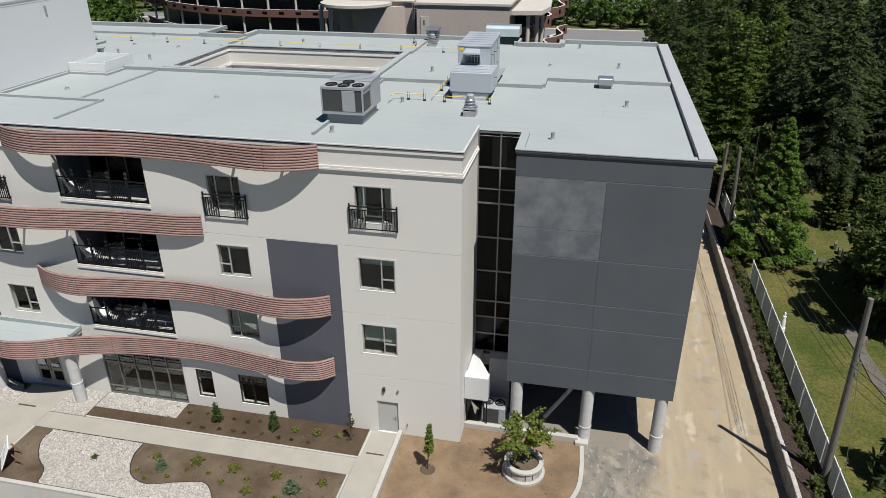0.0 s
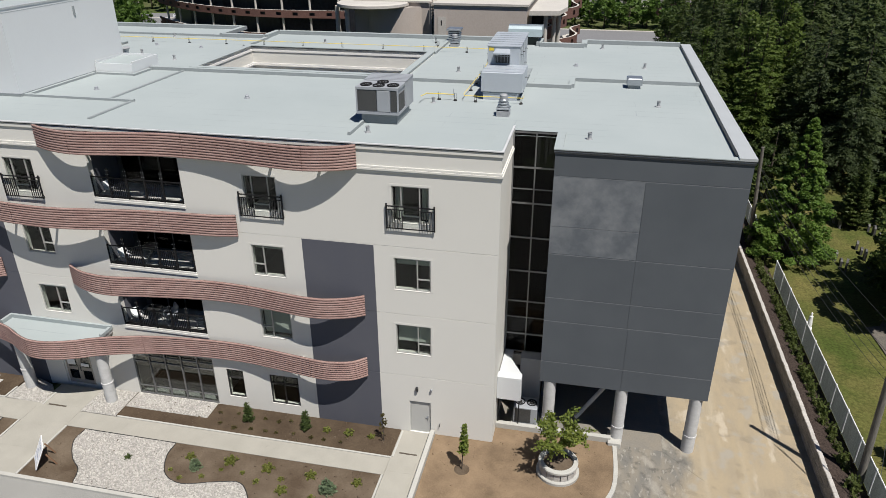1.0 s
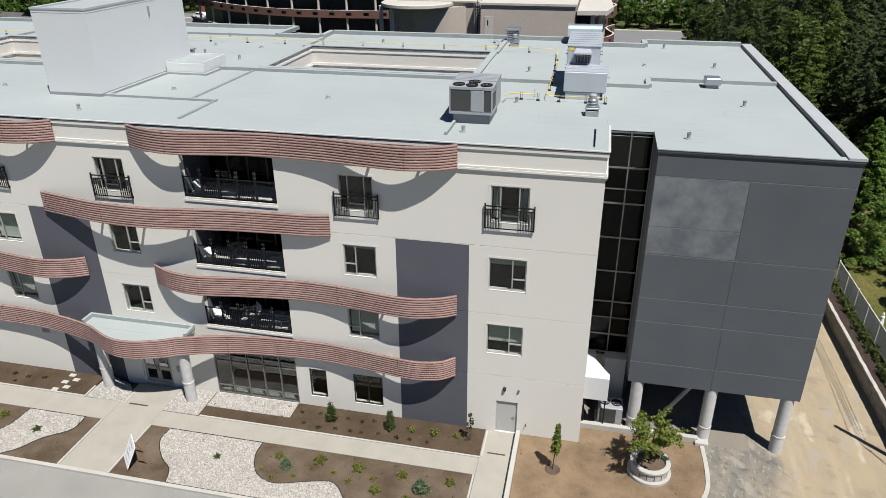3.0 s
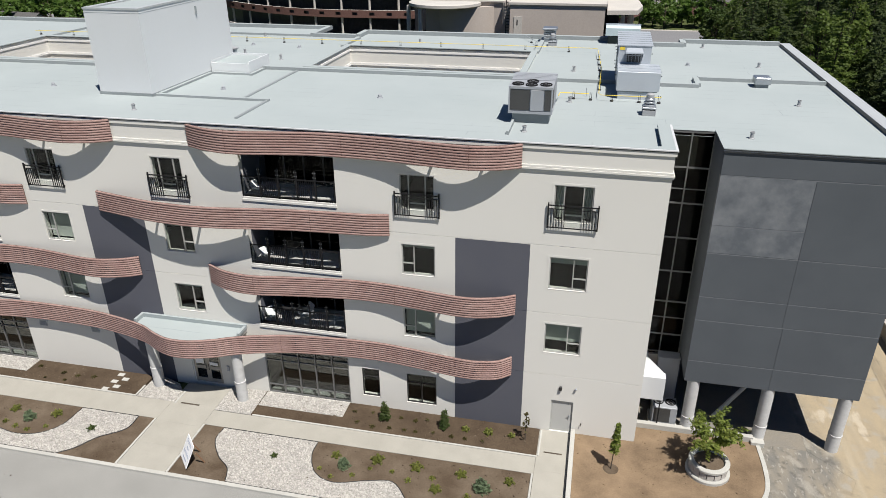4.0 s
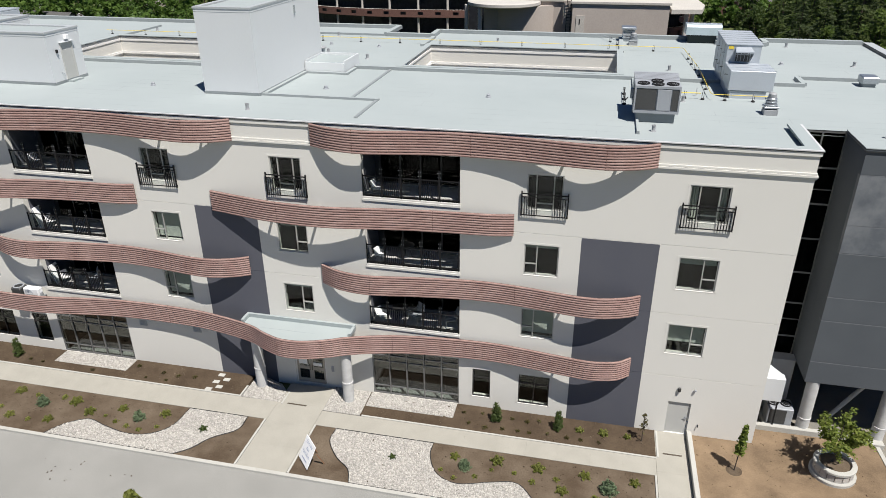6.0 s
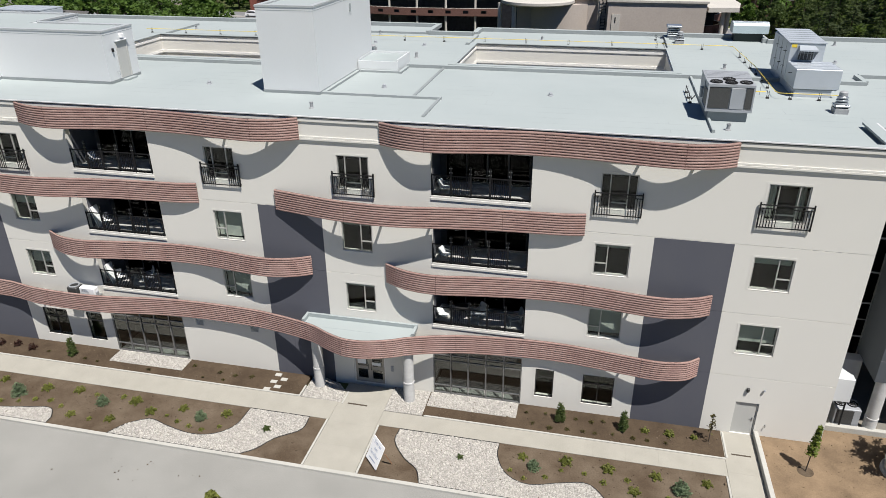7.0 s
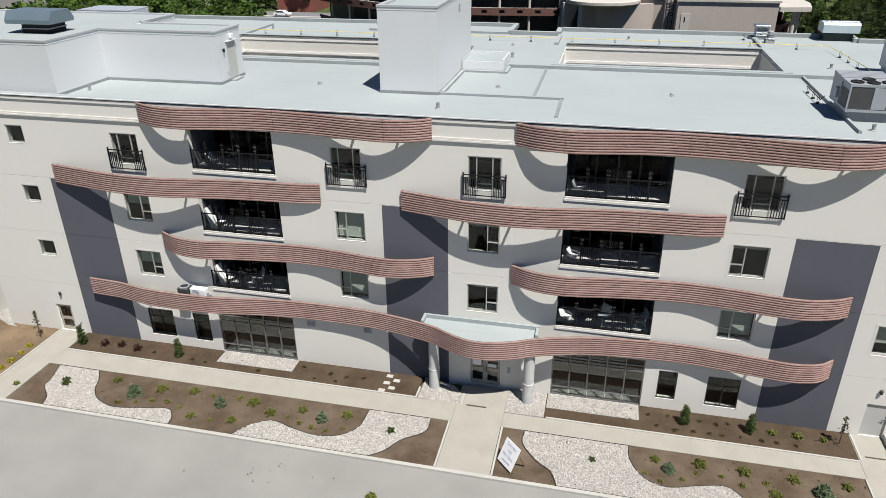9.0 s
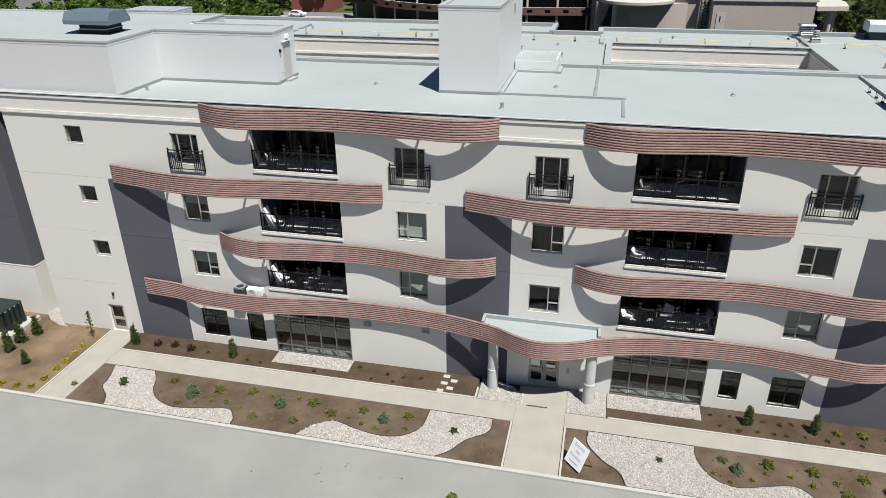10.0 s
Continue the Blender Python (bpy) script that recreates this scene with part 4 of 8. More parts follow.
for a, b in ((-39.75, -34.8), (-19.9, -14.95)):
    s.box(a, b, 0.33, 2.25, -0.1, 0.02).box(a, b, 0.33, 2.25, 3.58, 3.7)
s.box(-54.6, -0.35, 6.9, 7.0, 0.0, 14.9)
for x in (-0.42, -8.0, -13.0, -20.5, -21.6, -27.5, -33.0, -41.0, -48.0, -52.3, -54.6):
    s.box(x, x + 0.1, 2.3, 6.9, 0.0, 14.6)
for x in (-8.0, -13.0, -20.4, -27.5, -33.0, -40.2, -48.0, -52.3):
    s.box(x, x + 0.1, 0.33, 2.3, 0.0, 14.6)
part("interior_partition", s, ROOM, building, "interior rooms coloured near black to look dim")
for a, b in ((-39.75, -34.8), (-19.9, -14.95)):
    part("shop_floor", Shape().box(a + 0.05, b - 0.05, 0.34, 2.2, 0.024, 0.05), DECK, building, "pale tiled floor behind the shopfront")

# west end: a wing set back from the front, grey above a cream base
WX, WY = -56.8, 0.72
pierced_wall("wall", -80.0, WX, 3.74, 15.2, WY, 0.3, [], [GREY], (), [(-80.0, WX, z - 0.014, z + 0.014) for z in (7.2, 10.8)], "grey stucco west wing", building)
part("wall", Shape().box(-80.0, WX, WY, WY + 0.3, -0.3, 3.66), CREAM, building, "cream stucco base of the west wing")
part("belt_flashing", Shape().box(-80.0, WX + 0.02, WY - 0.02, WY + 0.3, 3.662, 3.738), TRIM, building)
part("wall", Shape().box(WX - 0.3, WX, WY + 0.3, 4.0, 3.74, 15.2), GREY, building)
part("wall", Shape().box(WX - 0.3, WX, WY + 0.3, 4.0, -0.3, 3.736), CREAM, building)
part("wall", Shape().box(WX, -55.304, 4.0, 4.3, -0.3, 15.1), CREAM, building)
part("wall", Shape().box(-55.3, -55.004, 0.32, 14.0, -0.3, 15.1), CREAM, building)
part("parapet_cap", Shape().box(-80.0, WX + 0.05, WY - 0.08, WY + 0.7, 15.205, 15.31), COPING, building)
part("parapet_cap", Shape().box(WX - 0.4, WX + 0.05, WY + 0.7, 4.0, 15.205, 15.31), COPING, building)

# east block: dark grey volume on round columns over a drive-through
EX0, EX1, EY = 2.1, 10.05, 1.28
lines = [(EX0, EX1, z) for z in (14.08, 10.36, 8.1, 6.83, 4.52)] + [(EX0, 5.9, 11.72)]
# Painted highlight strip just below each recessed joint.
lit_edges = [(a, b, z - 0.03, z, 2) for a, b, z in lines]
gr = [(a, b, z, z + 0.018) for a, b, z in lines] + [(5.92, 5.945, 6.87, 14.04), (5.98, 6.005, 3.3, 6.79)]
pierced_wall("wall", EX0, EX1, 3.3, 15.1, EY, 0.3, [], [GREYBLOCK, PATCH, JOINT], lit_edges + [(EX0, 5.92, 10.39, 14.04, 1)], gr, "dark grey stucco end block with a paler repainted patch", building)
part("wall", Shape().box(EX0, EX0 + 0.3, EY + 0.3, 4.0, 3.3, 15.1), GREYBLOCK, building)
part("wall", Shape().box(EX1 - 0.3, EX1, EY + 0.3, 28.0, 3.3, 15.1), GREYBLOCK, building)
# Soffit in GREY, darkened for the shade below the block.
part("soffit", Shape().box(EX0 + 0.3, EX1 - 0.3, EY + 0.3, 28.0, 3.3, 3.45), GREY, building)
for name, mat, o, z0, z1 in (("fascia", DARKCAP, 0.05, 15.1, 15.155), ("fascia_strip", UNITGREY, 0.045, 15.157, 15.2), ("fascia", DARKCAP, 0.065, 15.202, 15.25)):
    s = Shape().box(EX0 - o, EX1 + o, EY - o, EY + 0.3, z0, z1)
    s.box(EX1 - 0.3, EX1 + o, EY + 0.3, 28.06, z0, z1).box(EX0 - o, EX0 + 0.3, EY + 0.3, 3.94, z0, z1)
    part(name, s, mat, building, "thin metal edge fascia")
for b, mat in (((EX1 - 0.62, EX1 + 0.07, EY - 0.07, 28.1, 15.252, 15.37), COPING), ((EX0 - 0.07, EX1 - 0.622, EY - 0.07, EY + 0.34, 15.252, 15.29), MEMBRANE), ((EX0 - 0.07, EX0 + 0.3, EY + 0.342, 4.0, 15.252, 15.29), MEMBRANE)):
    part("parapet_cap", Shape().box(*b), mat, building)
s = Shape().box(EX1 - 0.66, EX1 - 0.624, EY + 0.4, 27.6, 15.2, 15.4)
part("parapet_lining", s, DARKCAP, building)
for x in (2.62, 6.12, 9.6):
    s = Shape().lathe([(0.31, -0.1), (0.31, 0.95), (0.325, 0.95), (0.325, 1.02), (0.3, 1.03), (0.3, 3.3)], (x, 1.585, 0.0), 28)
    part("column", s, COLUMN, building, "round grey concrete column", True)
for x, y in ((9.6, 9.0), (9.6, 16.5), (9.6, 24.0)):
    part("column", Shape().lathe([(0.3, -0.1), (0.3, 3.3)], (x, y, 0.0), 24), COLUMN, building, smooth=True)
# Walls under the block use GREY to put its shade into their colour.
for b in ((0.0, 8.2, 9.0, 9.3, -0.2, 3.3), (2.1, 2.35, 4.4, 9.0, -0.2, 3.3)):
    part("wall", Shape().box(*b), GREY, building, "drive-through wall coloured dark for the shade under the block")
part("wall", Shape().box(-0.3, 0.0, 0.32, 3.99, -0.2, 15.35), CREAM, building, "cream stucco return wall")
part("wall", Shape().box(-0.3, 0.0, 3.992, 9.0, -0.2, 15.1), GREY, building, "side wall of the cream block")
part("brace", Shape().tube([(4.05, 2.6, 0.3), (6.0, 2.9, 3.3)], 0.11, 8), COLUMN, building, "slanting grey pipe under the block")

# glazed stair between the two blocks
y = 4.0
zs = [2.9, 3.08, 4.19, 6.16, 7.92, 9.78, 11.6, 13.41, 15.12]
s = Shape()
s.box(0.004, 0.06, y, y + 0.12, 2.9, 15.12).box(2.04, 2.096, y, y + 0.12, 2.9, 15.12).box(1.05, 1.11, y - 0.02, y + 0.12, 2.9, 15.12)
for z in zs:
    for a, b in ((0.06, 1.05), (1.11, 2.04)):
        s.box(a, b, y - 0.01, y + 0.12, z - 0.035, z + 0.035)
for z in (5.2, 12.33):
    for a, b in ((0.06, 1.05), (1.11, 2.04)):
        s.box(a, b, y, y + 0.1, z - 0.02, z + 0.02)
cw = part("stair_glazing", s, CURTAINFRAME, building, "tall aluminium curtain wall of dark glass")
for j in range(len(zs) - 1):
    for a, b in ((0.06, 1.05), (1.11, 2.04)):
        part("pane", Shape().box(a, b, y + 0.05, y + 0.062, zs[j] + 0.035, zs[j + 1] - 0.035), STAIRGLASS, cw).visible_shadow = False
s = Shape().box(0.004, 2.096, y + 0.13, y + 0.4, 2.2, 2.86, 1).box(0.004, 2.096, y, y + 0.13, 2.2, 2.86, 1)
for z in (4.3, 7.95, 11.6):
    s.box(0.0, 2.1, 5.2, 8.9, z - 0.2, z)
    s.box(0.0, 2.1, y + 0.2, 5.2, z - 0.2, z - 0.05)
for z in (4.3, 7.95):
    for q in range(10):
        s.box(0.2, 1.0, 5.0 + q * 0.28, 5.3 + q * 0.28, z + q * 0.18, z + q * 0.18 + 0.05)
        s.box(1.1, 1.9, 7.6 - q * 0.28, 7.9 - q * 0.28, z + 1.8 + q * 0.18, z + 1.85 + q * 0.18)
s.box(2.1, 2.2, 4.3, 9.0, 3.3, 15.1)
part("stairwell", s, [STAIRDARK, CREAM], building, "bare stairwell behind the glass, coloured dark to look unlit")

# roof -------------------------------------------------------------------
ROOF_Z = 15.2
COURTS = [(-21.5, -8.05, 13.6, 21.3), (-47.2, -32.0, 12.6, 21.0)]
s = Shape()
xs = sorted({-80.0, -56.8, -55.0, -47.2, -32.0, -26.2, -22.4, -21.5, -8.05, -6.4, -0.8, 0.0, 2.1, 2.4, 10.0})
ys = sorted({-0.7, 0.1, 1.4, 4.0, 12.6, 13.6, 21.0, 21.3, 25.6, 26.2, 28.2, 29.8})


def on_roof(x, y):
    if any(a < x < b and c < y < d for a, b, c, d in COURTS):
        return False
    if y < 0.1 or (x < -55 and y < 1.4) or (-56.8 < x < -55 and y < 4.0):
        return False
    if x > 0 and y < (4.0 if x < 2.1 else 1.4):
        return False
    if x < -26.2:
        return y < 29.8
    if x < -22.4:
        return y < 25.6
    if x < -0.8:
        return y < 28.2
    return y < (26.2 if x < 2.4 else 28.2)


for i in range(len(xs) - 1):
    for j in range(len(ys) - 1):
        if on_roof((xs[i] + xs[i + 1]) / 2, (ys[j] + ys[j + 1]) / 2):
            s.box(xs[i], xs[i + 1], ys[j], ys[j + 1], ROOF_Z - 0.25, ROOF_Z, skip="nsew")
part("roof", s, MEMBRANE, building, "pale grey-white membrane flat roof")


def ridge(name, runs, width=0.3, height=0.16, mat=MEMBRANE, side=FLASHING, label=""):
    """Low membrane-covered kerbs and parapets on the roof, as runs (x0, y0, x1, y1)."""
    w = width / 2
    for x0, y0, x1, y1 in runs:
        s = Shape()
        if x0 == x1:
            a, b, c, d = x0 - w, x0 + w, min(y0, y1), max(y0, y1)
        else:
            a, b, c, d = min(x0, x1), max(x0, x1), y0 - w, y0 + w
        s.face([(a, c, ROOF_Z + height), (b, c, ROOF_Z + height), (b, d, ROOF_Z + height), (a, d, ROOF_Z + height)], 0)
        e = 0.015
        lo = [(a - e, c - e), (b + e, c - e), (b + e, d + e), (a - e, d + e)]
        hi = [(a, c), (b, c), (b, d), (a, d)]
        for i in range(4):
            j = (i + 1) % 4
            s.face([(*lo[i], ROOF_Z + 0.003), (*lo[j], ROOF_Z + 0.003), (*hi[j], ROOF_Z + height), (*hi[i], ROOF_Z + height)], 1)
        part(name, s, [mat, side], building, label)


ridge("roof_kerb", [(-22.1, 5.6, -22.1, 12.95), (-20.6, 1.75, -20.6, 5.25)], 0.14, 0.07, FLASHING, FLASHING, "low membrane-covered roof kerb")
ridge("roof_kerb", [(-27.2, 5.3, -20.5, 5.3), (-27.1, 11.1, -27.1, 5.46), (-26.96, 11.2, -24.5, 11.2), (-24.42, 11.06, -24.42, 12.9)], 0.2, 0.12, label="low membrane-covered roof kerb")
ridge("roof_kerb", [(-7.2, 1.7, -7.2, 12.9)], 0.12, 0.15, MEMBRANE, FLASHING, "low membrane-covered roof kerb")
ridge("roof_kerb", [(-24.5, 13.1, -0.9, 13.1), (-0.75, 12.95, 2.2, 12.95), (2.2, 13.1, 2.2, 14.8), (2.35, 14.95, 9.35, 14.95), (-47.6, 12.1, -30.7, 12.1)], 0.3, 0.2, label="low membrane-covered roof kerb")
ridge("roof_kerb", [(-7.8, 21.6, -7.8, 28.0), (-22.2, 21.6, -22.2, 25.4), (-47.4, 21.3, -47.4, 27.0), (-38.0, 25.8, -26.4, 25.8)], 0.3, 0.16, label="low membrane-covered roof kerb")
ridge("parapet", [(-79.0, 29.6, -26.3, 29.6), (-26.2, 25.7, -26.2, 29.7), (-26.1, 25.7, -22.5, 25.7), (-22.4, 25.7, -22.4, 28.1), (-22.3, 28.0, -0.9, 28.0), (-0.8, 26.2, -0.8, 28.1), (-0.7, 26.2, 2.5, 26.2), (2.5, 26.3, 2.5, 28.0), (2.6, 28.0, 9.4, 28.0)], 0.4, 0.28, label="membrane-covered parapet")

# courtyards
for x0, x1, y0, y1 in COURTS:
    t = 0.3
    for b in ((x0 - t, x1 + t, y0 - t, y0), (x0 - t, x1 + t, y1, y1 + t), (x0 - t, x0, y0, y1), (x1, x1 + t, y0, y1)):
        part("courtyard_wall", Shape().box(*b, 2.0, 15.34), CREAM, building, "cream stucco courtyard wall")
    part("courtyard_floor", Shape().box(x0, x1, y0, y1, 2.0, 2.2), CREAM, building)
    m = Shape()
    for z, d, q in ((15.0, 0.05, 0.14), (14.1, 0.05, 0.08), (14.0, 0.09, 0.08), (13.9, 0.05, 0.08)):
        m.box(x0 + 0.004, x1 - 0.004, y1 - d, y1 - 0.003, z, z + q).box(x0 + 0.003, x0 + d, y0 + 0.004, y1 - d, z, z + q).box(x1 - d, x1 - 0.003, y0 + 0.004, y1 - d, z, z + q)
    part("cornice_moulding", m, TRIM, building)
    for b in ((x0 - 0.35, x1 + 0.35, y0 - 0.35, y0 + 0.08), (x0 - 0.35, x1 + 0.35, y1 - 0.08, y1 + 0.35), (x0 - 0.35, x0 + 0.08, y0 + 0.08, y1 - 0.08), (x1 - 0.08, x1 + 0.35, y0 + 0.08, y1 - 0.08)):
        part("parapet_cap", Shape().box(*b, 15.375, 15.43), MEMBRANE, building)
    # The courtyard cap gets the same black strip for its line of shade.
    part("drip_edge", Shape().box(x0 + 0.004, x1 - 0.004, y1 - 0.07, y1 - 0.003, 15.32, 15.372), DARKCAP, building)


# rooftop volumes
def roof_volume(name, outline, z1, label, trim=COPING):
    s = Shape().slab(outline, ROOF_Z, z1)
    v = part(name, s, CLAD if trim is COPING else MEMBRANE, building, label)
    n = len(outline)
    for i in range(n):
        c = Shape()
        (ax, ay), (bx, by) = outline[i], outline[(i + 1) % n]
        k = math.hypot(bx - ax, by - ay)
        ux, uy = (bx - ax) / k, (by - ay) / k
        ox, oy = uy, -ux
        for z, h, o, w in ((z1 + 0.002, 0.1, 0.03, 0.3), (z1 - 0.16, 0.02, 0.01, 0.0)):
            p = [(ax - ux * o + ox * o, ay - uy * o + oy * o), (bx + ux * o + ox * o, by + uy * o + oy * o), (bx - ux * w - ox * w, by - uy * w - oy * w), (ax + ux * w - ox * w, ay + uy * w - oy * w)]
            if w == 0.0:
                p = [(ax + ox * o, ay + oy * o), (bx + ox * o, by + oy * o), (bx + ox * 0.002, by + oy * 0.002), (ax + ox * 0.002, ay + oy * 0.002)]
            part("cap" if w else "seam_strip", Shape().slab(p, z, z + h), trim, v)
        # flashing strip at the foot
        p = [(ax + ox * 0.05, ay + oy * 0.05), (bx + ox * 0.05, by + oy * 0.05), (bx + ox * 0.002, by + oy * 0.002), (ax + ox * 0.002, ay + oy * 0.002)]
        c.slab(p, ROOF_Z + 0.003, ROOF_Z + 0.16)
        part("foot_flashing", c, [FLASHING], v)
    return v


tower = roof_volume("lift_tower", [(-30.52, 5.05), (-27.24, 5.05), (-27.24, 14.4), (-30.52, 14.4)], 19.72, "tall white steel-clad lift tower")
part("roof_membrane", Shape().box(-30.15, -27.6, 5.4, 14.05, 19.724, 19.76), MEMBRANE, tower)
part("overflow_spout", Shape().box(-27.235, -27.16, 10.5, 10.62, 18.85, 19.3), FLASHING, tower)
hatch = part("roof_hatch_box", Shape().slab([(-27.18, 11.35), (-24.6, 11.35), (-24.6, 14.2), (-27.18, 14.2)], ROOF_Z, 15.8), CLAD, building, "low white sheet-metal box beside the lift tower")
for b in ((-27.18, -24.6, 11.35, 11.45, 15.83), (-27.18, -24.6, 14.1, 14.2, 15.95), (-27.18, -27.14, 11.452, 14.098, 15.95), (-24.7, -24.6, 11.452, 14.098, 15.95)):
    part("rim", Shape().box(*b[:4], 15.802, b[4]), CLAD, hatch)
pent = roof_volume("penthouse", [(-79.0, 0.75), (-47.75, 0.75), (-47.75, 5.1), (-40.2, 5.1), (-40.2, 7.9), (-46.8, 7.9), (-46.8, 11.6), (-79.0, 11.6)], 18.1, "white steel-clad rooftop penthouse")
part("roof_membrane", Shape().slab([(-78.6, 1.1), (-48.1, 1.1), (-48.1, 5.45), (-40.55, 5.45), (-40.55, 7.55), (-47.1, 7.55), (-47.1, 11.2), (-78.6, 11.2)], 18.104, 18.13), MEMBRANE, pent)
PX = -40.195
s = Shape().box(PX, PX + 0.05, 6.1, 6.18, 15.35, 17.45).box(PX, PX + 0.05, 7.02, 7.1, 15.35, 17.45).box(PX, PX + 0.05, 6.18, 7.02, 17.37, 17.45).box(PX, PX + 0.02, 6.18, 7.02, 15.35, 17.37, 1)
part("hatch_roof", Shape().box(-27.13, -24.71, 11.46, 14.09, 15.804, 15.82), MEMBRANE, hatch)
part("penthouse_door", s, [DOORPAINT, DOORPAINT], pent, "grey steel roof door")
part("door_hood", Shape().box(PX, PX + 0.16, 6.05, 7.15, 17.46, 17.5), CLAD, pent)
part("step", Shape().box(PX + 0.06, PX + 0.35, 6.1, 7.1, 15.21, 15.3), MEMBRANE, pent)
part("wall_light", Shape().soft(PX, PX + 0.18, 6.55, 6.8, 17.62, 17.85, 0.02), PAPERWHITE, pent)
part("wall_light", Shape().soft(PX, PX + 0.12, 5.66, 5.77, 16.95, 17.15, 0.02), BLACK, pent)
part("tap", Shape().tube([(PX, 5.8, 15.8), (PX + 0.16, 5.8, 15.8), (PX + 0.16, 5.8, 15.6)], 0.02), STEEL, pent)

# small fittings on the front
for x, z in ((-3.85, 2.75), (-50.55, 2.75)):
    part("wall_light", Shape().soft(x - 0.07, x + 0.07, -0.13, -0.003, z, z + 0.22, 0.03), FRAMEDARK, building)
part("camera_dome", Shape().lathe([(0.06, 0.0), (0.055, 0.05), (0.03, 0.08)], (-3.1, -0.08, 2.9), 12), UNITGREY, building)
part("hose_tap", Shape().tube([(-2.7, -0.003, 0.8), (-2.7, -0.09, 0.8), (-2.7, -0.1, 0.7)], 0.02), BLACK, building)
part("hose_tap", Shape().tube([(-49.6, -0.003, 0.8), (-49.6, -0.09, 0.8), (-49.6, -0.1, 0.7)], 0.02), BLACK, building)
for x in (-34.0, -30.55):
    g = Shape().box(x, x + 0.5, -0.03, -0.003, 2.65, 2.69).box(x, x + 0.5, -0.03, -0.003, 2.96, 3.0).box(x, x + 0.04, -0.03, -0.003, 2.69, 2.96).box(x + 0.46, x + 0.5, -0.03, -0.003, 2.69, 2.96)
    for q in range(6):
        g.box(x + 0.04, x + 0.46, -0.025, -0.003, 2.7 + q * 0.043, 2.72 + q * 0.043)
    part("vent_grille", g, COPING, building, "small grey louvred vent")

# ---- ground, drives and beds ----
s = Shape()
s.face([(-2500, -2500, -0.12), (2500, -2500, -0.12), (2500, 2500, -0.12), (-2500, 2500, -0.12)])
whole("ground", s, FARGROUND, "rough green ground reaching to the horizon", "ground", kind="structure")
s = Shape().slab([(-95.0, -70.0), (5.9, -70.0), (5.9, -9.0), (-3.0, -7.05), (-95.0, -7.05)], -0.1, 0.0)
whole("road", s, ASPHALT, "pale grey concrete drive in front of the building", "road", kind="structure")
s = Shape().slab([(5.9, -70.0), (15.43, -70.0), (15.43, 1.2), (5.9, 1.2), (4.9, -3.4), (1.0, -5.2), (-3.0, -6.0), (-3.0, -7.04), (5.9, -8.98)], -0.1, 0.004)
whole("forecourt", s, LANE, "patchy worn asphalt washed over with sand", "road", kind="structure")
s = Shape().slab([(0.0, 1.2), (6.3, 1.2), (8.4, 1.2), (8.4, 60.0), (0.0, 60.0)], -0.1, 0.006)
whole("drive_through_floor", s, OLDASPHALT, "worn asphalt under the end block", "road", kind="structure")
lane = [(9.0, -3.0), (10.2, -0.5), (8.4, 1.2), (8.4, 110.0), (15.43, 110.0), (15.43, -14.0), (12.5, -14.0), (11.2, -7.0)]
whole("lane", Shape().slab(lane[::-1], -0.1, 0.012), LANE, "sandy unpaved lane washed with pale patches", "road", kind="structure")

# walkway slabs, each its own piece
pavement = thing("pavement", "pale broom-finished concrete walkway in slabs", "pavement", kind="structure")


def slabs(x0, x1, y0, y1, n, along="x", z=0.10):
    for i in range(n):
        if along == "x":
            a, b = x0 + (x1 - x0) * i / n, x0 + (x1 - x0) * (i + 1) / n
            part("slab", Shape().soft(a + 0.0008, b - 0.0008, y0, y1, -0.08, z, 0.0016), CONCRETE, pavement)
        else:
            a, b = y0 + (y1 - y0) * i / n, y0 + (y1 - y0) * (i + 1) / n
            part("slab", Shape().soft(x0, x1, a + 0.0008, b - 0.0008, -0.08, z, 0.0016), CONCRETE, pavement)


slabs(-49.35, -24.75, -3.4, -1.95, 16)
slabs(-22.1, -4.75, -3.3, -2.15, 11)
slabs(-51.2, -49.36, -6.98, -0.02, 5, "y")
slabs(-24.74, -22.11, -6.86, -0.2, 4, "y")
slabs(-4.74, -3.2, -9.0, -0.02, 6, "y")
part("drain_grate", Shape().box(-24.2, -23.1, -2.0, -1.9, 0.1, 0.108), BARK, pavement)
part("drain_grate", Shape().box(-4.4, -3.5, -1.75, -1.66, 0.1, 0.108), BARK, pavement)

# kerb stones along the drive
kerb = thing("kerb", "pale concrete kerb along the drive", "kerb", kind="structure")
for i in range(26):
    a = -61.0 + i * 2.2
    if a > -5.0:
        break
    part("kerb_stone", Shape().soft(a + 0.001, a + 2.199, -7.08, -6.88, -0.1, 0.13, 0.004), KERB, kerb)
turn = spline([(6.05, 1.0), (6.1, -0.6), (6.0, -1.9), (5.6, -2.9), (4.8, -3.8), (3.6, -4.6), (1.5, -5.3), (-1.0, -5.8), (-2.9, -6.2)], 4)
for i in range(len(turn) - 1):
    (ax, ay), (bx, by) = turn[i], turn[i + 1]
    k = math.hypot(bx - ax, by - ay)
    ox, oy = (by - ay) / k * 0.1, -(bx - ax) / k * 0.1
    g = 0.004
    s = Shape().slab([(ax - ox, ay - oy), (ax + ox, ay + oy), (bx + ox - (bx - ax) / k * g, by + oy), (bx - ox - (bx - ax) / k * g, by - oy)][::-1], -0.1, 0.15)
    part("kerb_stone", s, KERB, kerb)
edging = thing("bed_edging", "narrow concrete edging round the planting beds", "edging", kind="structure")
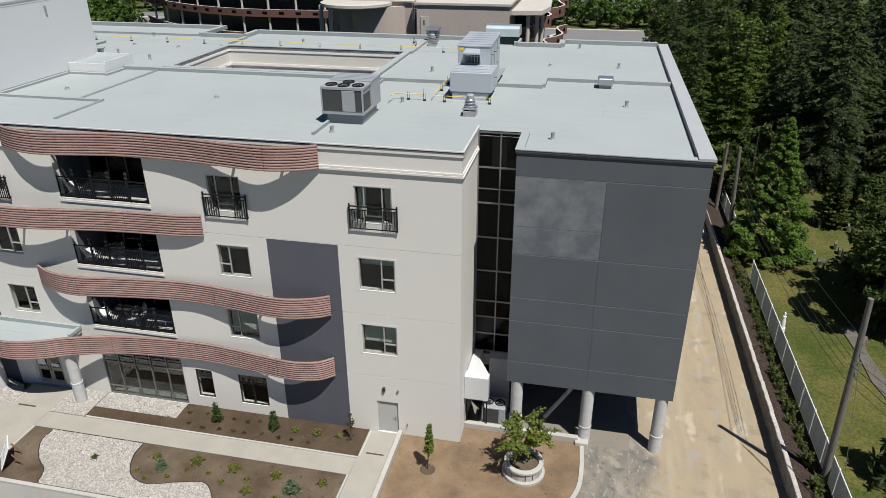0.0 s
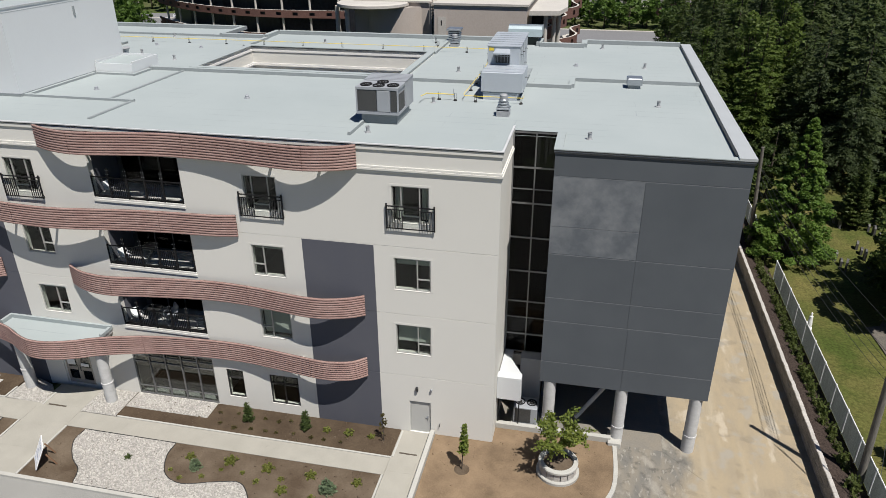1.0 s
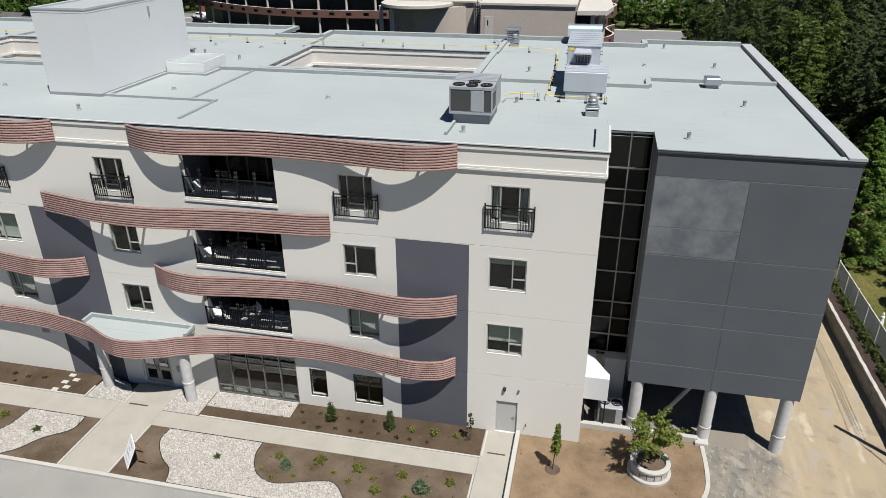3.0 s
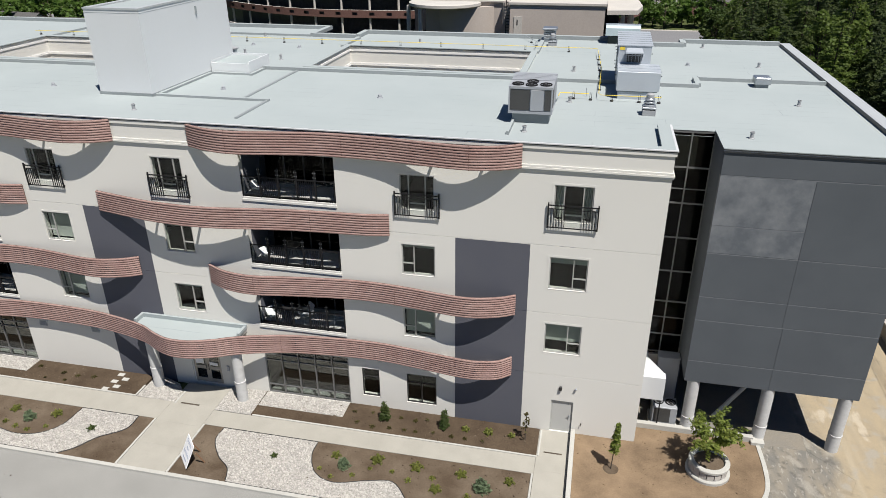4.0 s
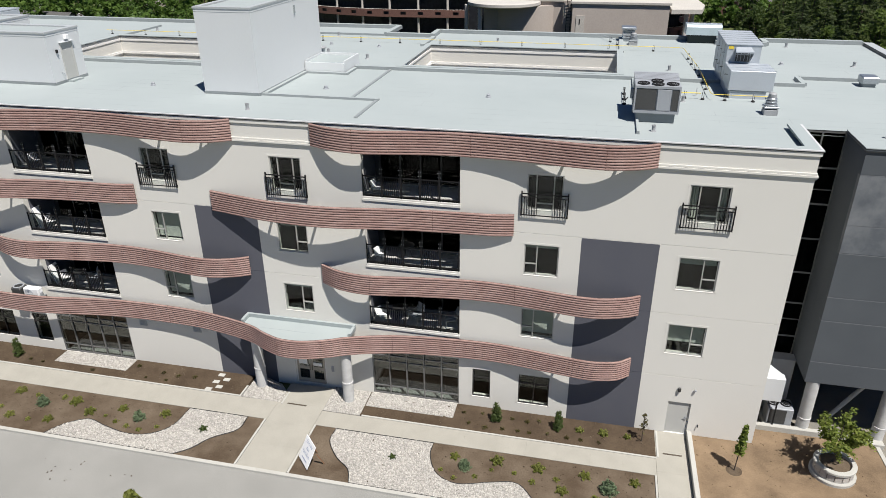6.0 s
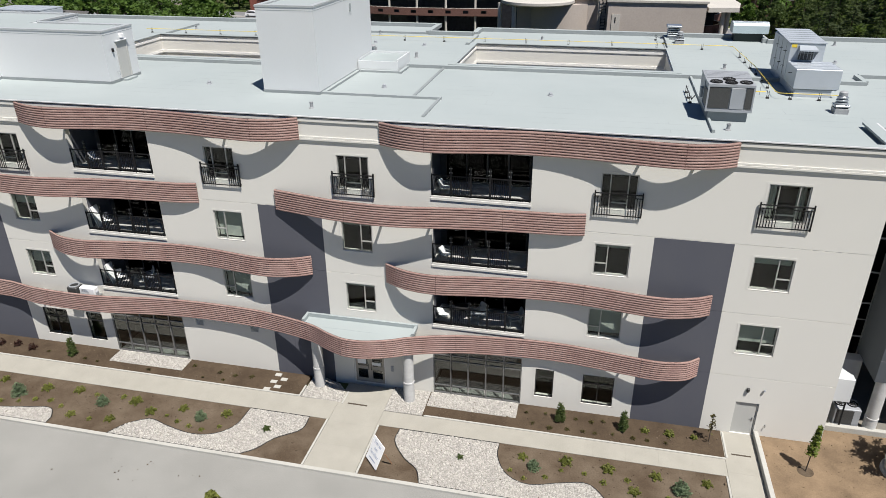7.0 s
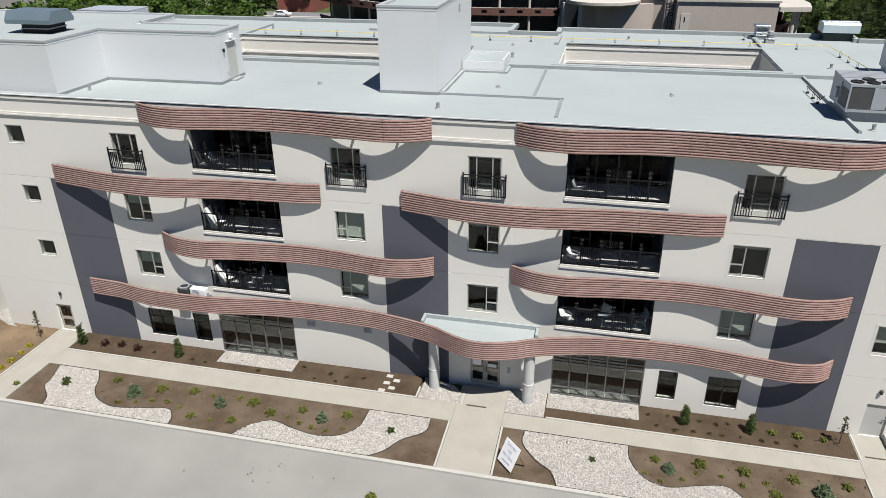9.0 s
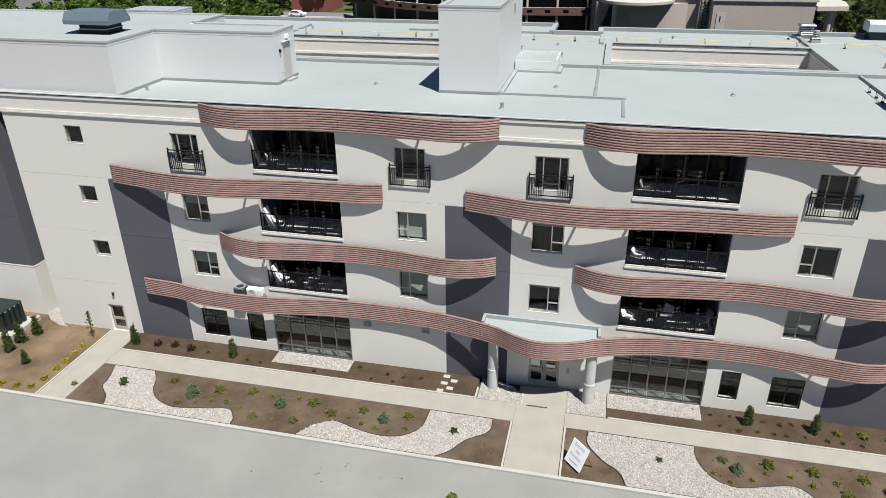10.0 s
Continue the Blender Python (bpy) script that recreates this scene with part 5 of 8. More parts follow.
for x0, x1, y0, y1 in ((-49.3, -27.0, -1.94, -1.84), (-19.9, -4.72, -2.14, -2.04), (-4.7, -4.6, -2.03, -0.1), (-4.86, -4.76, -7.0, -3.32), (-24.86, -24.76, -6.86, -3.42), (-22.08, -21.98, -6.86, -3.32), (-51.32, -51.22, -6.98, -0.1), (-27.1, -27.0, -1.83, -0.95), (-24.55, -24.45, -2.05, -1.0)):
    part("edging_strip", Shape().soft(x0, x1, y0, y1, -0.05, 0.14, 0.015), KERB, edging)
whole("low_wall", Shape().soft(-3.18, -2.95, -9.0, -0.05, -0.1, 0.42, 0.02), KERB, "low concrete wall beside the side-door path", "wall", kind="structure")
s = Shape().soft(0.0, 5.85, 1.16, 1.42, -0.1, 0.42, 0.03)
whole("low_wall", s, KERB, "low concrete wall at the foot of the drive-through", "wall", kind="structure")
whole("column_plinth", Shape().soft(5.7, 6.35, 0.95, 1.9, -0.1, 0.3, 0.03), KERB, "concrete plinth under the middle column", "plinth", kind="structure")


def bed(name, outline, mat, z, label):
    """A planting bed: a softly uneven sheet of soil inside an outline."""
    s = Shape().slab(outline, -0.1, z)
    return whole(name, s, mat, label, "planting bed", kind="structure")


bed("soil_bed", [(-49.3, -1.84), (-27.1, -1.84), (-27.1, -0.005), (-49.3, -0.005)], WALLSOIL, 0.09, "dark brown soil bed at the foot of the wall")
bed("soil_bed", [(-20.0, -2.04), (-4.7, -2.04), (-4.7, -0.005), (-20.0, -0.005)], WALLSOIL, 0.09, "dark brown soil bed at the foot of the wall")
bed("soil_bed", [(-49.3, -6.88), (-24.86, -6.88), (-24.86, -3.41), (-49.3, -3.41)], SOIL, 0.08, "dark brown soil bed between walkway and drive")
bed("soil_bed", [(-21.98, -6.88), (-4.86, -6.88), (-4.86, -3.31), (-21.98, -3.31)], SOIL, 0.08, "dark brown soil bed between walkway and drive")
bed("dirt_yard", [(-95.0, -6.9), (-51.33, -6.9), (-51.33, 1.38), (-95.0, 1.38)], YARDSOIL, 0.07, "bare tan earth yard")
dirt = [(-2.94, -6.2)] + [(x, y) for x, y in turn[::-1]] + [(6.0, 1.15), (0.0, 1.15), (0.0, -0.01), (-2.94, -0.01)]
bed("dirt_yard", dirt, TANSOIL, 0.11, "bare tan earth between the path and the forecourt")

# white pebble beds
PEBBLE_BEDS = [
    [(-48.6, -3.45), (-48.15, -4.6), (-48.0, -5.4), (-47.2, -6.2), (-46.9, -6.86), (-39.25, -6.86), (-39.35, -6.3), (-39.95, -5.72), (-41.3, -5.95), (-43.0, -6.2), (-44.3, -5.75), (-45.0, -5.0), (-45.3, -4.3), (-45.9, -3.45)],
    [(-35.6, -6.86), (-35.0, -6.0), (-34.0, -5.4), (-32.8, -5.7), (-31.3, -5.98), (-30.1, -5.72), (-29.35, -4.9), (-29.2, -3.45), (-25.8, -3.45), (-25.85, -4.5), (-26.9, -5.4), (-27.5, -6.3), (-28.2, -6.86)],
    [(-20.85, -3.35), (-20.85, -4.3), (-20.1, -5.35), (-19.3, -6.0), (-18.95, -6.86), (-10.0, -6.86), (-10.35, -6.1), (-11.2, -5.22), (-12.4, -5.4), (-13.9, -5.82), (-15.0, -5.4), (-15.6, -4.3), (-15.65, -3.35)],
    [(-39.6, -1.15), (-34.75, -1.15), (-34.75, -0.02), (-39.6, -0.02)],
    [(-26.95, -1.9), (-24.5, -2.0), (-24.55, -1.1), (-25.2, -0.4), (-26.3, -0.02), (-26.95, -0.02)],
    [(-22.1, -2.1), (-20.0, -2.1), (-20.0, -0.02), (-22.1, -0.02)],
    [(-19.95, -1.25), (-15.1, -1.25), (-15.1, -0.02), (-19.95, -0.02)],
    [(-56.78, 0.74), (-56.2, 0.2), (-55.05, -0.3), (-54.4, -0.32), (-55.02, 0.0), (-55.02, 3.9), (-56.78, 3.9)],
]


def within(poly, x, y):
    odd = False
    for i in range(len(poly)):
        (ax, ay), (bx, by) = poly[i - 1], poly[i]
        if (ay > y) != (by > y) and x < (bx - ax) * (y - ay) / (by - ay) + ax:
            odd = not odd
    return odd


def pebble_bed(outline, seed):
    pts, run = [], []
    for p in outline + [outline[0]]:
        run.append(p)
        if len(run) > 1 and (p[1] == -6.86 or p[1] > -3.5):
            pts += spline(run, 5)[:-1] if len(run) > 2 else run[:1]
            run = [p]
    if len(outline) <= 7:
        pts = outline
    area = Shape().slab(pts[::-1] if sum((pts[i][0] - pts[i - 1][0]) * (pts[i][1] + pts[i - 1][1]) for i in range(len(pts))) > 0 else pts, -0.1, 0.098)
    base = whole("pebble_bed", area, PEBBLEBASE, "bed of loose white rounded pebbles", "pebble bed", kind="structure")
    rng = np.random.default_rng(seed)
    x0, x1 = min(p[0] for p in pts), max(p[0] for p in pts)
    y0, y1 = min(p[1] for p in pts), max(p[1] for p in pts)
    n = int((x1 - x0) * (y1 - y0) * 270)
    q = rng.uniform((x0, y0), (x1, y1), (n, 2))
    q = q[[all(within(pts, x + a, y + b) for a, b in ((0.045, 0), (-0.045, 0), (0, 0.045), (0, -0.045))) for x, y in q]]
    ring = np.array([(math.cos(a), math.sin(a), -0.3) for a in np.arange(5) * math.pi * 0.4])
    tmpl = np.vstack([ring, ring * (0.6, 0.6, 0.0) + (0, 0, 0.75)])
    faces = [(i, (i + 1) % 5, 5 + (i + 1) % 5, 5 + i) for i in range(5)] + [tuple(range(5, 10))]
    s = Shape()
    for k, (x, y) in enumerate(q):
        r = rng.uniform(0.024, 0.052)
        a = rng.uniform(0, 6.28)
        c, si = math.cos(a), math.sin(a)
        t = tmpl * (r * rng.uniform(0.8, 1.5), r, r * 0.62)
        t = t + rng.normal(0, r * 0.1, t.shape)
        tilt = rng.normal(0, 0.25)
        px, py, pz = t[:, 0] * c - t[:, 1] * si, t[:, 0] * si + t[:, 1] * c, t[:, 2] + t[:, 0] * tilt
        b = len(s.v)
        s.v.extend(zip(px + x, py + y, pz + 0.1 + r * 0.35))
        s.f.extend(tuple(b + i for i in f) for f in faces)
    s.m = [0] * len(s.f)
    if len(outline) > 7:
        loop = [(x, y, 0.115) for x, y in pts + [pts[0]]]
        whole("lawn_edging", Shape().tube(loop, 0.022, 4), RUBBER, "thin black plastic edging round the pebbles", "edging", kind="structure")
    whole("pebbles", s, PEBBLE, "loose white and cream rounded pebbles", "pebbles", kind="stuff")


for k, o in enumerate(PEBBLE_BEDS):
    pebble_bed(o, 40 + k)
# clods and small stones lying on the bare soil
rc = np.random.default_rng(17)
for paint, plots, label in (
        (SOIL, ((-49.2, -27.2, -1.8, -0.1, 0.09, 420), (-19.9, -4.8, -2.0, -0.1, 0.09, 330), (-49.2, -25.0, -6.8, -3.5, 0.08, 800), (-21.9, -4.9, -6.8, -3.4, 0.08, 560)), "loose clods of dark earth on the planting beds"),
        (TANSOIL, ((-2.8, 5.2, -3.5, 1.0, 0.11, 200), (-70.0, -51.5, -6.6, 0.6, 0.07, 350)), "loose clods of dry tan earth on the bare yards")):
    clods = Shape()
    for x0, x1, y0, y1, z, n in plots:
        for k in range(n):
            x, y, r = rc.uniform(x0, x1), rc.uniform(y0, y1), rc.uniform(0.015, 0.045) * (1 + (rc.random() < 0.08))
            a = rc.uniform(0, 6.28)
            p = [(x + r * math.cos(a + q * 1.57) * rc.uniform(0.7, 1.3), y + r * math.sin(a + q * 1.57) * rc.uniform(0.7, 1.3), z - 0.004) for q in range(4)]
            u = [(x + (b - x) * 0.5, y + (c - y) * 0.5, z + r * 0.7) for b, c, d in p]
            clods.face(u)
            for q in range(4):
                clods.face([p[q], p[(q + 1) % 4], u[(q + 1) % 4], u[q]])
    whole("soil_clods", clods, paint, label, "soil", kind="stuff")
# loose stones on the drive
rs = random.Random(19)
grit = Shape()
for k in range(26):
    x, y, q = rs.choice((-32.5, -30.0, -37.3, -17.0, -9.0)) + rs.gauss(0, 0.8), -8.9 + rs.gauss(0, 0.5), rs.uniform(0.012, 0.04)
    grit.lathe([(q, 0.0), (q * 0.9, q * 0.5), (q * 0.4, q * 0.8)], (x, y, 0.004), 6)
whole("road_grit", grit, WALLSOIL, "scattered small stones and crumbs of earth on the road", "stones", kind="stuff")
# stepping stones
for x, y in ((-29.0, -0.35), (-28.5, -0.7), (-29.0, -1.0), (-28.6, -1.4), (-29.1, -1.7)):
    whole("stepping_stone", Shape().soft(x - 0.19, x + 0.19, y - 0.13, y + 0.13, 0.06, 0.125, 0.012), KERB, "square pale concrete stepping stone in the soil bed", "paving stone", "stepping stones")

# retaining wall of split-face blocks, with cap stones
retaining = thing("retaining_wall", "grey split-face block retaining wall with pale cap stones", "wall", kind="structure")
part("wall_core", Shape().box(15.55, 15.62, -24.0, 34.0, -0.2, 0.95), BLOCKSTONE, retaining)
blk = Shape().soft(-0.14, 0.0, 0.006, 0.574, 0.006, 0.239, 0.02).mesh("block", [BLOCKSTONE])
capm = Shape().soft(-0.07, 0.14, 0.004, 0.436, 0.0, 0.09, 0.02).mesh("cap_stone", [CAPSTONE])
rb = random.Random(5)
for i in range(52):
    for j in range(4):
        y = -2.0 + (i + 0.5 * (j % 2)) * 0.58
        o = part("block", blk, [], retaining)
        o.location = (15.565 + rb.uniform(-0.018, 0.012), y, -0.02 + j * 0.245)
for i in range(78):
    o = part("cap_stone", capm, [], retaining)
    o.location = (15.48 + rb.uniform(-0.015, 0.015), -6.0 + i * 0.44, 0.963 + rb.uniform(-0.004, 0.006))
s = Shape().slab([(15.63, -0.1), (17.3, -0.1), (17.3, 0.34), (16.2, 0.84), (15.63, 0.9)], -24.0, 60.0)
s.v = [(x, z, y) for x, y, z in s.v]
s.f = [f[::-1] for f in s.f]
whole("raised_bed", s, MULCH, "dark bark mulch bed above the retaining wall", "planting bed", kind="structure")
lawn = Shape()
rl = random.Random(8)
nx, ny = 26, 40
hz = {}
for i in range(nx + 1):
    for j in range(ny + 1):
        x, y = 17.3 + i * 2.2, -30 + j * 2.6
        hz[i, j] = (x, y, 0.34 + 0.03 * noise.noise((x * 0.12, y * 0.12, 0)))
for i in range(nx):
    for j in range(ny):
        lawn.face([hz[i, j], hz[i + 1, j], hz[i + 1, j + 1], hz[i, j + 1]])
whole("lawn", lawn, LAWN, "mown grass of the graveyard with worn paths", "lawn", kind="structure", smooth=True)
s = Shape().slab(spline([(21.7, 15.1), (21.82, 13.8), (21.9, 11.8), (21.85, 9.2), (22.1, 7.9), (22.15, 5.5), (22.95, 5.5), (22.8, 8.0), (22.65, 10.4), (22.55, 12.2), (22.8, 13.6), (24.6, 16.6), (26.0, 18.6), (25.0, 19.2), (23.5, 17.0), (22.6, 15.4)], 4)[::-1], 0.2, 0.41)
whole("gravel_path", s, GRAVEL, "grey gravel path across the grass", "path", kind="structure")

# ---- things on the roof ----
RZ = ROOF_Z + 0.003


def fan_grille(x, y, z, r, parent):
    s = Shape().lathe([(r, 0.0), (r, 0.05), (r - 0.03, 0.06), (r - 0.05, 0.0)], (x, y, z), 24, cap=False)
    for k in range(8):
        a = k * math.pi / 4
        s.tube([(x + 0.08 * math.cos(a), y + 0.08 * math.sin(a), z + 0.05), (x + (r - 0.03) * math.cos(a), y + (r - 0.03) * math.sin(a), z + 0.05)], 0.01, 4)
    for rr in (0.35, 0.65):
        s.tube([(x + r * rr * math.cos(q * math.pi / 8), y + r * rr * math.sin(q * math.pi / 8), z + 0.05) for q in range(17)], 0.008, 4)
    g = part("fan_grille", s, BLACK, parent)
    f = Shape().lathe([(r - 0.05, -0.06), (r - 0.05, -0.05)], (x, y, z), 20)
    f.lathe([(0.1, -0.04), (0.1, 0.03)], (x, y, z), 12)
    for k in range(4):
        a = k * math.pi / 2 + 0.4
        f.face([(x + 0.08 * math.cos(a), y + 0.08 * math.sin(a), z + 0.0), (x + r * 0.8 * math.cos(a), y + r * 0.8 * math.sin(a), z + 0.0), (x + r * 0.8 * math.cos(a + 0.7), y + r * 0.8 * math.sin(a + 0.7), z - 0.03), (x + 0.08 * math.cos(a + 0.7), y + 0.08 * math.sin(a + 0.7), z - 0.03)])
    part("fan", f, RUBBER, g)


ac = thing("rooftop_condenser", "large grey packaged air conditioner with four top fans", "air conditioner")
part("roof_kerb", Shape().soft(-7.7, -5.65, 5.2, 7.5, 14.97, 15.47, 0.02), FLASHING, ac)
s = Shape().box(-7.9, -5.5, 5.0, 7.8, 15.475, 15.6).box(-7.9, -5.5, 6.35, 7.8, 15.6, 16.82).box(-7.84, -5.56, 5.06, 6.35, 15.6, 16.7)
for x in (-7.9, -5.58):
    s.box(x, x + 0.08, 5.0, 5.08, 15.6, 16.7)
s.box(-7.9, -5.5, 5.0, 6.35, 16.7, 16.82)
part("casing", s, UNITGREY, ac)
for k in range(6):
    y0 = 6.38 + k * 0.235
    part("hood_panel", Shape().box(-7.92, -5.48, y0, y0 + 0.222, 16.824, 16.86 + k * 0.01), UNITGREY, ac)
part("coil", Shape().box(-7.8, -6.75, 5.02, 5.055, 15.65, 16.66), COIL, ac, "dark condenser coil")
part("access_panel", Shape().soft(-6.7, -5.98, 5.0, 5.056, 15.64, 16.66, 0.01), UNITGREY, ac)
part("coil", Shape().box(-5.93, -5.6, 5.02, 5.055, 15.65, 16.66), COIL, ac)
part("coil", Shape().box(-5.555, -5.52, 5.2, 6.2, 15.65, 16.45), COIL, ac)
part("coil", Shape().box(-7.88, -7.845, 5.2, 6.2, 15.65, 16.45), COIL, ac)
for x, y in ((-7.45, 5.5), (-6.7, 5.38), (-6.7, 6.1), (-5.92, 5.5)):
    fan_grille(x, y, 16.825, 0.33, ac)
part("disconnect_box", Shape().soft(-8.05, -7.905, 6.5, 6.8, 15.8, 16.3, 0.02), UNITGREY, ac)

ac.location = (-0.65, -1.4, 0.98)
ac.scale = (0.86, 1.0, 0.95)

ahu = thing("air_handling_unit", "tall white sheet-steel air handling unit with an intake hood", "air handler")
part("roof_kerb", Shape().soft(-2.32, -0.5, 9.42, 15.7, RZ, RZ + 0.4, 0.02), AHUSTEEL, ahu)
part("base_frame", Shape().box(-2.4, -0.3, 9.37, 15.8, 15.604, 15.65), FLASHING, ahu)
s = Shape().soft(-2.43, -0.2, 9.35, 11.6, 15.65, 16.66, 0.02)
for k in range(3):
    s.box(-2.45, -0.18, 9.45 + k * 0.75, 9.5 + k * 0.75, 16.661, 16.69)
part("fan_section", s, AHUSTEEL, ahu)
part("coil_section", Shape().soft(-2.44, -0.67, 11.605, 15.8, 15.65, 17.6, 0.02), AHUSTEEL, ahu)
for k in range(7):
    y0 = 11.57 + k * 0.61
    part("roof_panel", Shape().box(-2.5, -0.61, y0, y0 + 0.57, 17.604 + k * 0.018, 17.65 + k * 0.018), AHUSTEEL, ahu)
for y in (12.4, 13.5, 14.6):
    for x in (-2.455, -0.668):
        part("door_seam", Shape().box(x, x + 0.013, y, y + 0.02, 15.75, 17.5), FLASHING, ahu)
s = Shape()
s.face([(-1.98, 11.6, 17.5), (-1.2, 11.6, 17.5), (-1.12, 11.0, 17.36), (-2.06, 11.0, 17.36)])
s.face([(-1.98, 11.6, 17.5), (-2.06, 11.0, 17.36), (-2.06, 11.0, 17.28), (-2.0, 11.6, 16.72)])
s.face([(-1.2, 11.6, 17.5), (-1.18, 11.6, 16.72), (-1.12, 11.0, 17.28), (-1.12, 11.0, 17.36)])
s.face([(-2.06, 11.0, 17.36), (-1.12, 11.0, 17.36), (-1.12, 11.0, 17.28), (-2.06, 11.0, 17.28)])
hood = part("intake_hood", s, AHUSTEEL, ahu)
part("intake_mesh", Shape().box(-1.95, -1.23, 11.55, 11.6, 16.74, 17.42), COIL, hood)
for k in range(4):
    part("slat", Shape().box(-1.88 + k * 0.18, -1.85 + k * 0.18, 11.52, 11.548, 16.78, 17.4), UNITGREY, hood)
part("cross_bar", Shape().box(-1.95, -1.23, 11.5, 11.518, 17.1, 17.14), UNITGREY, hood)
part("warning_label", Shape().box(-2.36, -2.1, 11.59, 11.603, 17.38, 17.54), YELLOW, ahu)
for x, y, z in [(x, y, z) for x, d in ((-0.67, 1), (-2.44, -1)) for y in (12.2, 13.2, 14.3) for z in (17.1, 16.3)] + [(-0.2, 10.2, 16.3), (-2.43, 10.2, 16.3)]:
    d = 1 if x > -1 else -1
    part("door_handle", Shape().tube([(x, y, z), (x + 0.1 * d, y + 0.05, z), (x + 0.12 * d, y + 0.22, z - 0.05)], 0.018, 5), BLACK, ahu)


def exhaust_fan(x, y, r, h):
    t = thing("exhaust_fan", "galvanised mushroom exhaust fan on a square kerb", "exhaust fan", at=(x, y, RZ))
    part("roof_kerb", Shape().soft(-r, r, -r, r, 0.0, h * 0.26, 0.02), VENTMETAL, t)
    part("base_slot", Shape().box(-r * 0.85, r * 0.85, -r * 0.85, r * 0.85, h * 0.26, h * 0.32), BLACK, t)
    part("curb_cap", Shape().soft(-r * 1.05, r * 1.05, -r * 1.05, r * 1.05, h * 0.32, h * 0.4, 0.02), STEEL, t)
    for z, q in ((0.4, 0.95), (0.54, 0.85), (0.67, 0.78)):
        part("ring", Shape().lathe([(r * q * 0.75, h * z), (r * q, h * (z + 0.02)), (r * q, h * (z + 0.07)), (r * q * 0.72, h * (z + 0.13))], (0, 0, 0), 20), STEEL, t, smooth=True)
    part("cowl", Shape().lathe([(r * 0.6, h * 0.8), (r * 0.6, h * 0.95), (r * 0.45, h), (r * 0.1, h * 1.02)], (0, 0, 0), 20), VENTMETAL, t, smooth=True)
    return t


exhaust_fan(-0.82, 6.45, 0.32, 1.05)
exhaust_fan(-6.95, 25.1, 0.32, 0.85)


def box_vent(name, x0, x1, y0, y1, z0, z1, label):
    t = thing(name, label, "roof vent")
    part("roof_kerb", Shape().soft(x0 + 0.1, x1 - 0.1, y0 + 0.1, y1 - 0.1, RZ, z0, 0.02), FLASHING, t)
    part("hood", Shape().soft(x0, x1, y0, y1, z0 + 0.004, z1, 0.05), STEEL, t)


box_vent("box_vent", 5.25, 6.12, 13.4, 14.3, 15.4, 15.78, "low square steel roof vent")
t = thing("louvred_turret", "galvanised rectangular turret vent with a flat cap", "roof vent")
part("roof_kerb", Shape().soft(-7.7, -6.9, 26.4, 27.2, RZ, 15.45, 0.02), STEEL, t)
for z in (15.46, 15.62, 15.78, 15.94):
    part("louvre", Shape().soft(-7.75, -6.85, 26.35, 27.25, z, z + 0.1, 0.03), STEEL, t)
part("cap", Shape().soft(-7.85, -6.75, 26.25, 27.35, 16.1, 16.25, 0.04), STEEL, t)
part("core", Shape().box(-7.6, -7.0, 26.5, 27.1, 15.45, 16.1), COIL, t)
t = thing("relief_hood", "long pale steel relief hood on a kerb darkened for shade", "roof vent")
# Dark green kerb and black neck colour in the shade under the hood.
part("roof_kerb", Shape().box(-2.95, -0.95, 26.7, 27.7, RZ, 15.74), TRANSGREEN, t)
part("ridge_cap", Shape().soft(-3.2, -0.6, 26.95, 27.35, 16.534, 16.57, 0.012), STEEL, t)
part("neck", Shape().box(-3.0, -0.85, 26.6, 27.75, 15.744, 15.805), BLACK, t)
h = part("hood", Shape().slab([(0.0, 15.81), (1.5, 15.81), (1.5, 16.36), (1.3, 16.53), (0.2, 16.53), (0.0, 16.36)], 0, 2.5), PALESTEEL, t)
h.matrix_local = Matrix(((0, 0, 1, -3.15), (1, 0, 0, 26.4), (0, 1, 0, 0.0), (0, 0, 0, 1)))
t = thing("penthouse_hood", "large blue-grey steel intake hood on a black kerb", "roof vent")
part("roof_kerb", Shape().box(-51.2, -49.45, 3.2, 4.6, 18.134, 18.6), BLACK, t)
part("trim_strip", Shape().box(-51.25, -49.4, 3.15, 4.65, 18.36, 18.42), UNITGREY, t)
h = part("hood", Shape().slab([(0.0, 18.68), (2.0, 18.68), (2.0, 18.9), (1.7, 19.36), (0.3, 19.36), (0.0, 18.9)], 0, 2.95), surface("blue_grey_steel", (0.2, 0.262, 0.3), 0.4, 0.5, grain=(18, 0.04), bump=(10, 0.05, 0.004)), t)
h.matrix_local = Matrix(((0, 0, 1, -51.9), (1, 0, 0, 2.8), (0, 1, 0, 0.0), (0, 0, 0, 1)))
part("neck", Shape().box(-51.1, -49.55, 3.3, 4.5, 18.6, 18.68), BLACK, t)
t = thing("packaged_unit", "low white packaged ventilation unit behind the penthouse", "air handler")
part("casing", Shape().soft(-56.9, -52.7, 15.0, 17.4, RZ + 0.3, 17.75, 0.05), AHUSTEEL, t)
part("roof_kerb", Shape().box(-56.8, -52.8, 15.2, 17.2, RZ, RZ + 0.3), BLACK, t)
for k in range(5):
    part("roof_panel", Shape().box(-56.95 + k * 0.86, -56.15 + k * 0.86, 14.95, 17.45, 17.754, 17.83), AHUSTEEL, t)

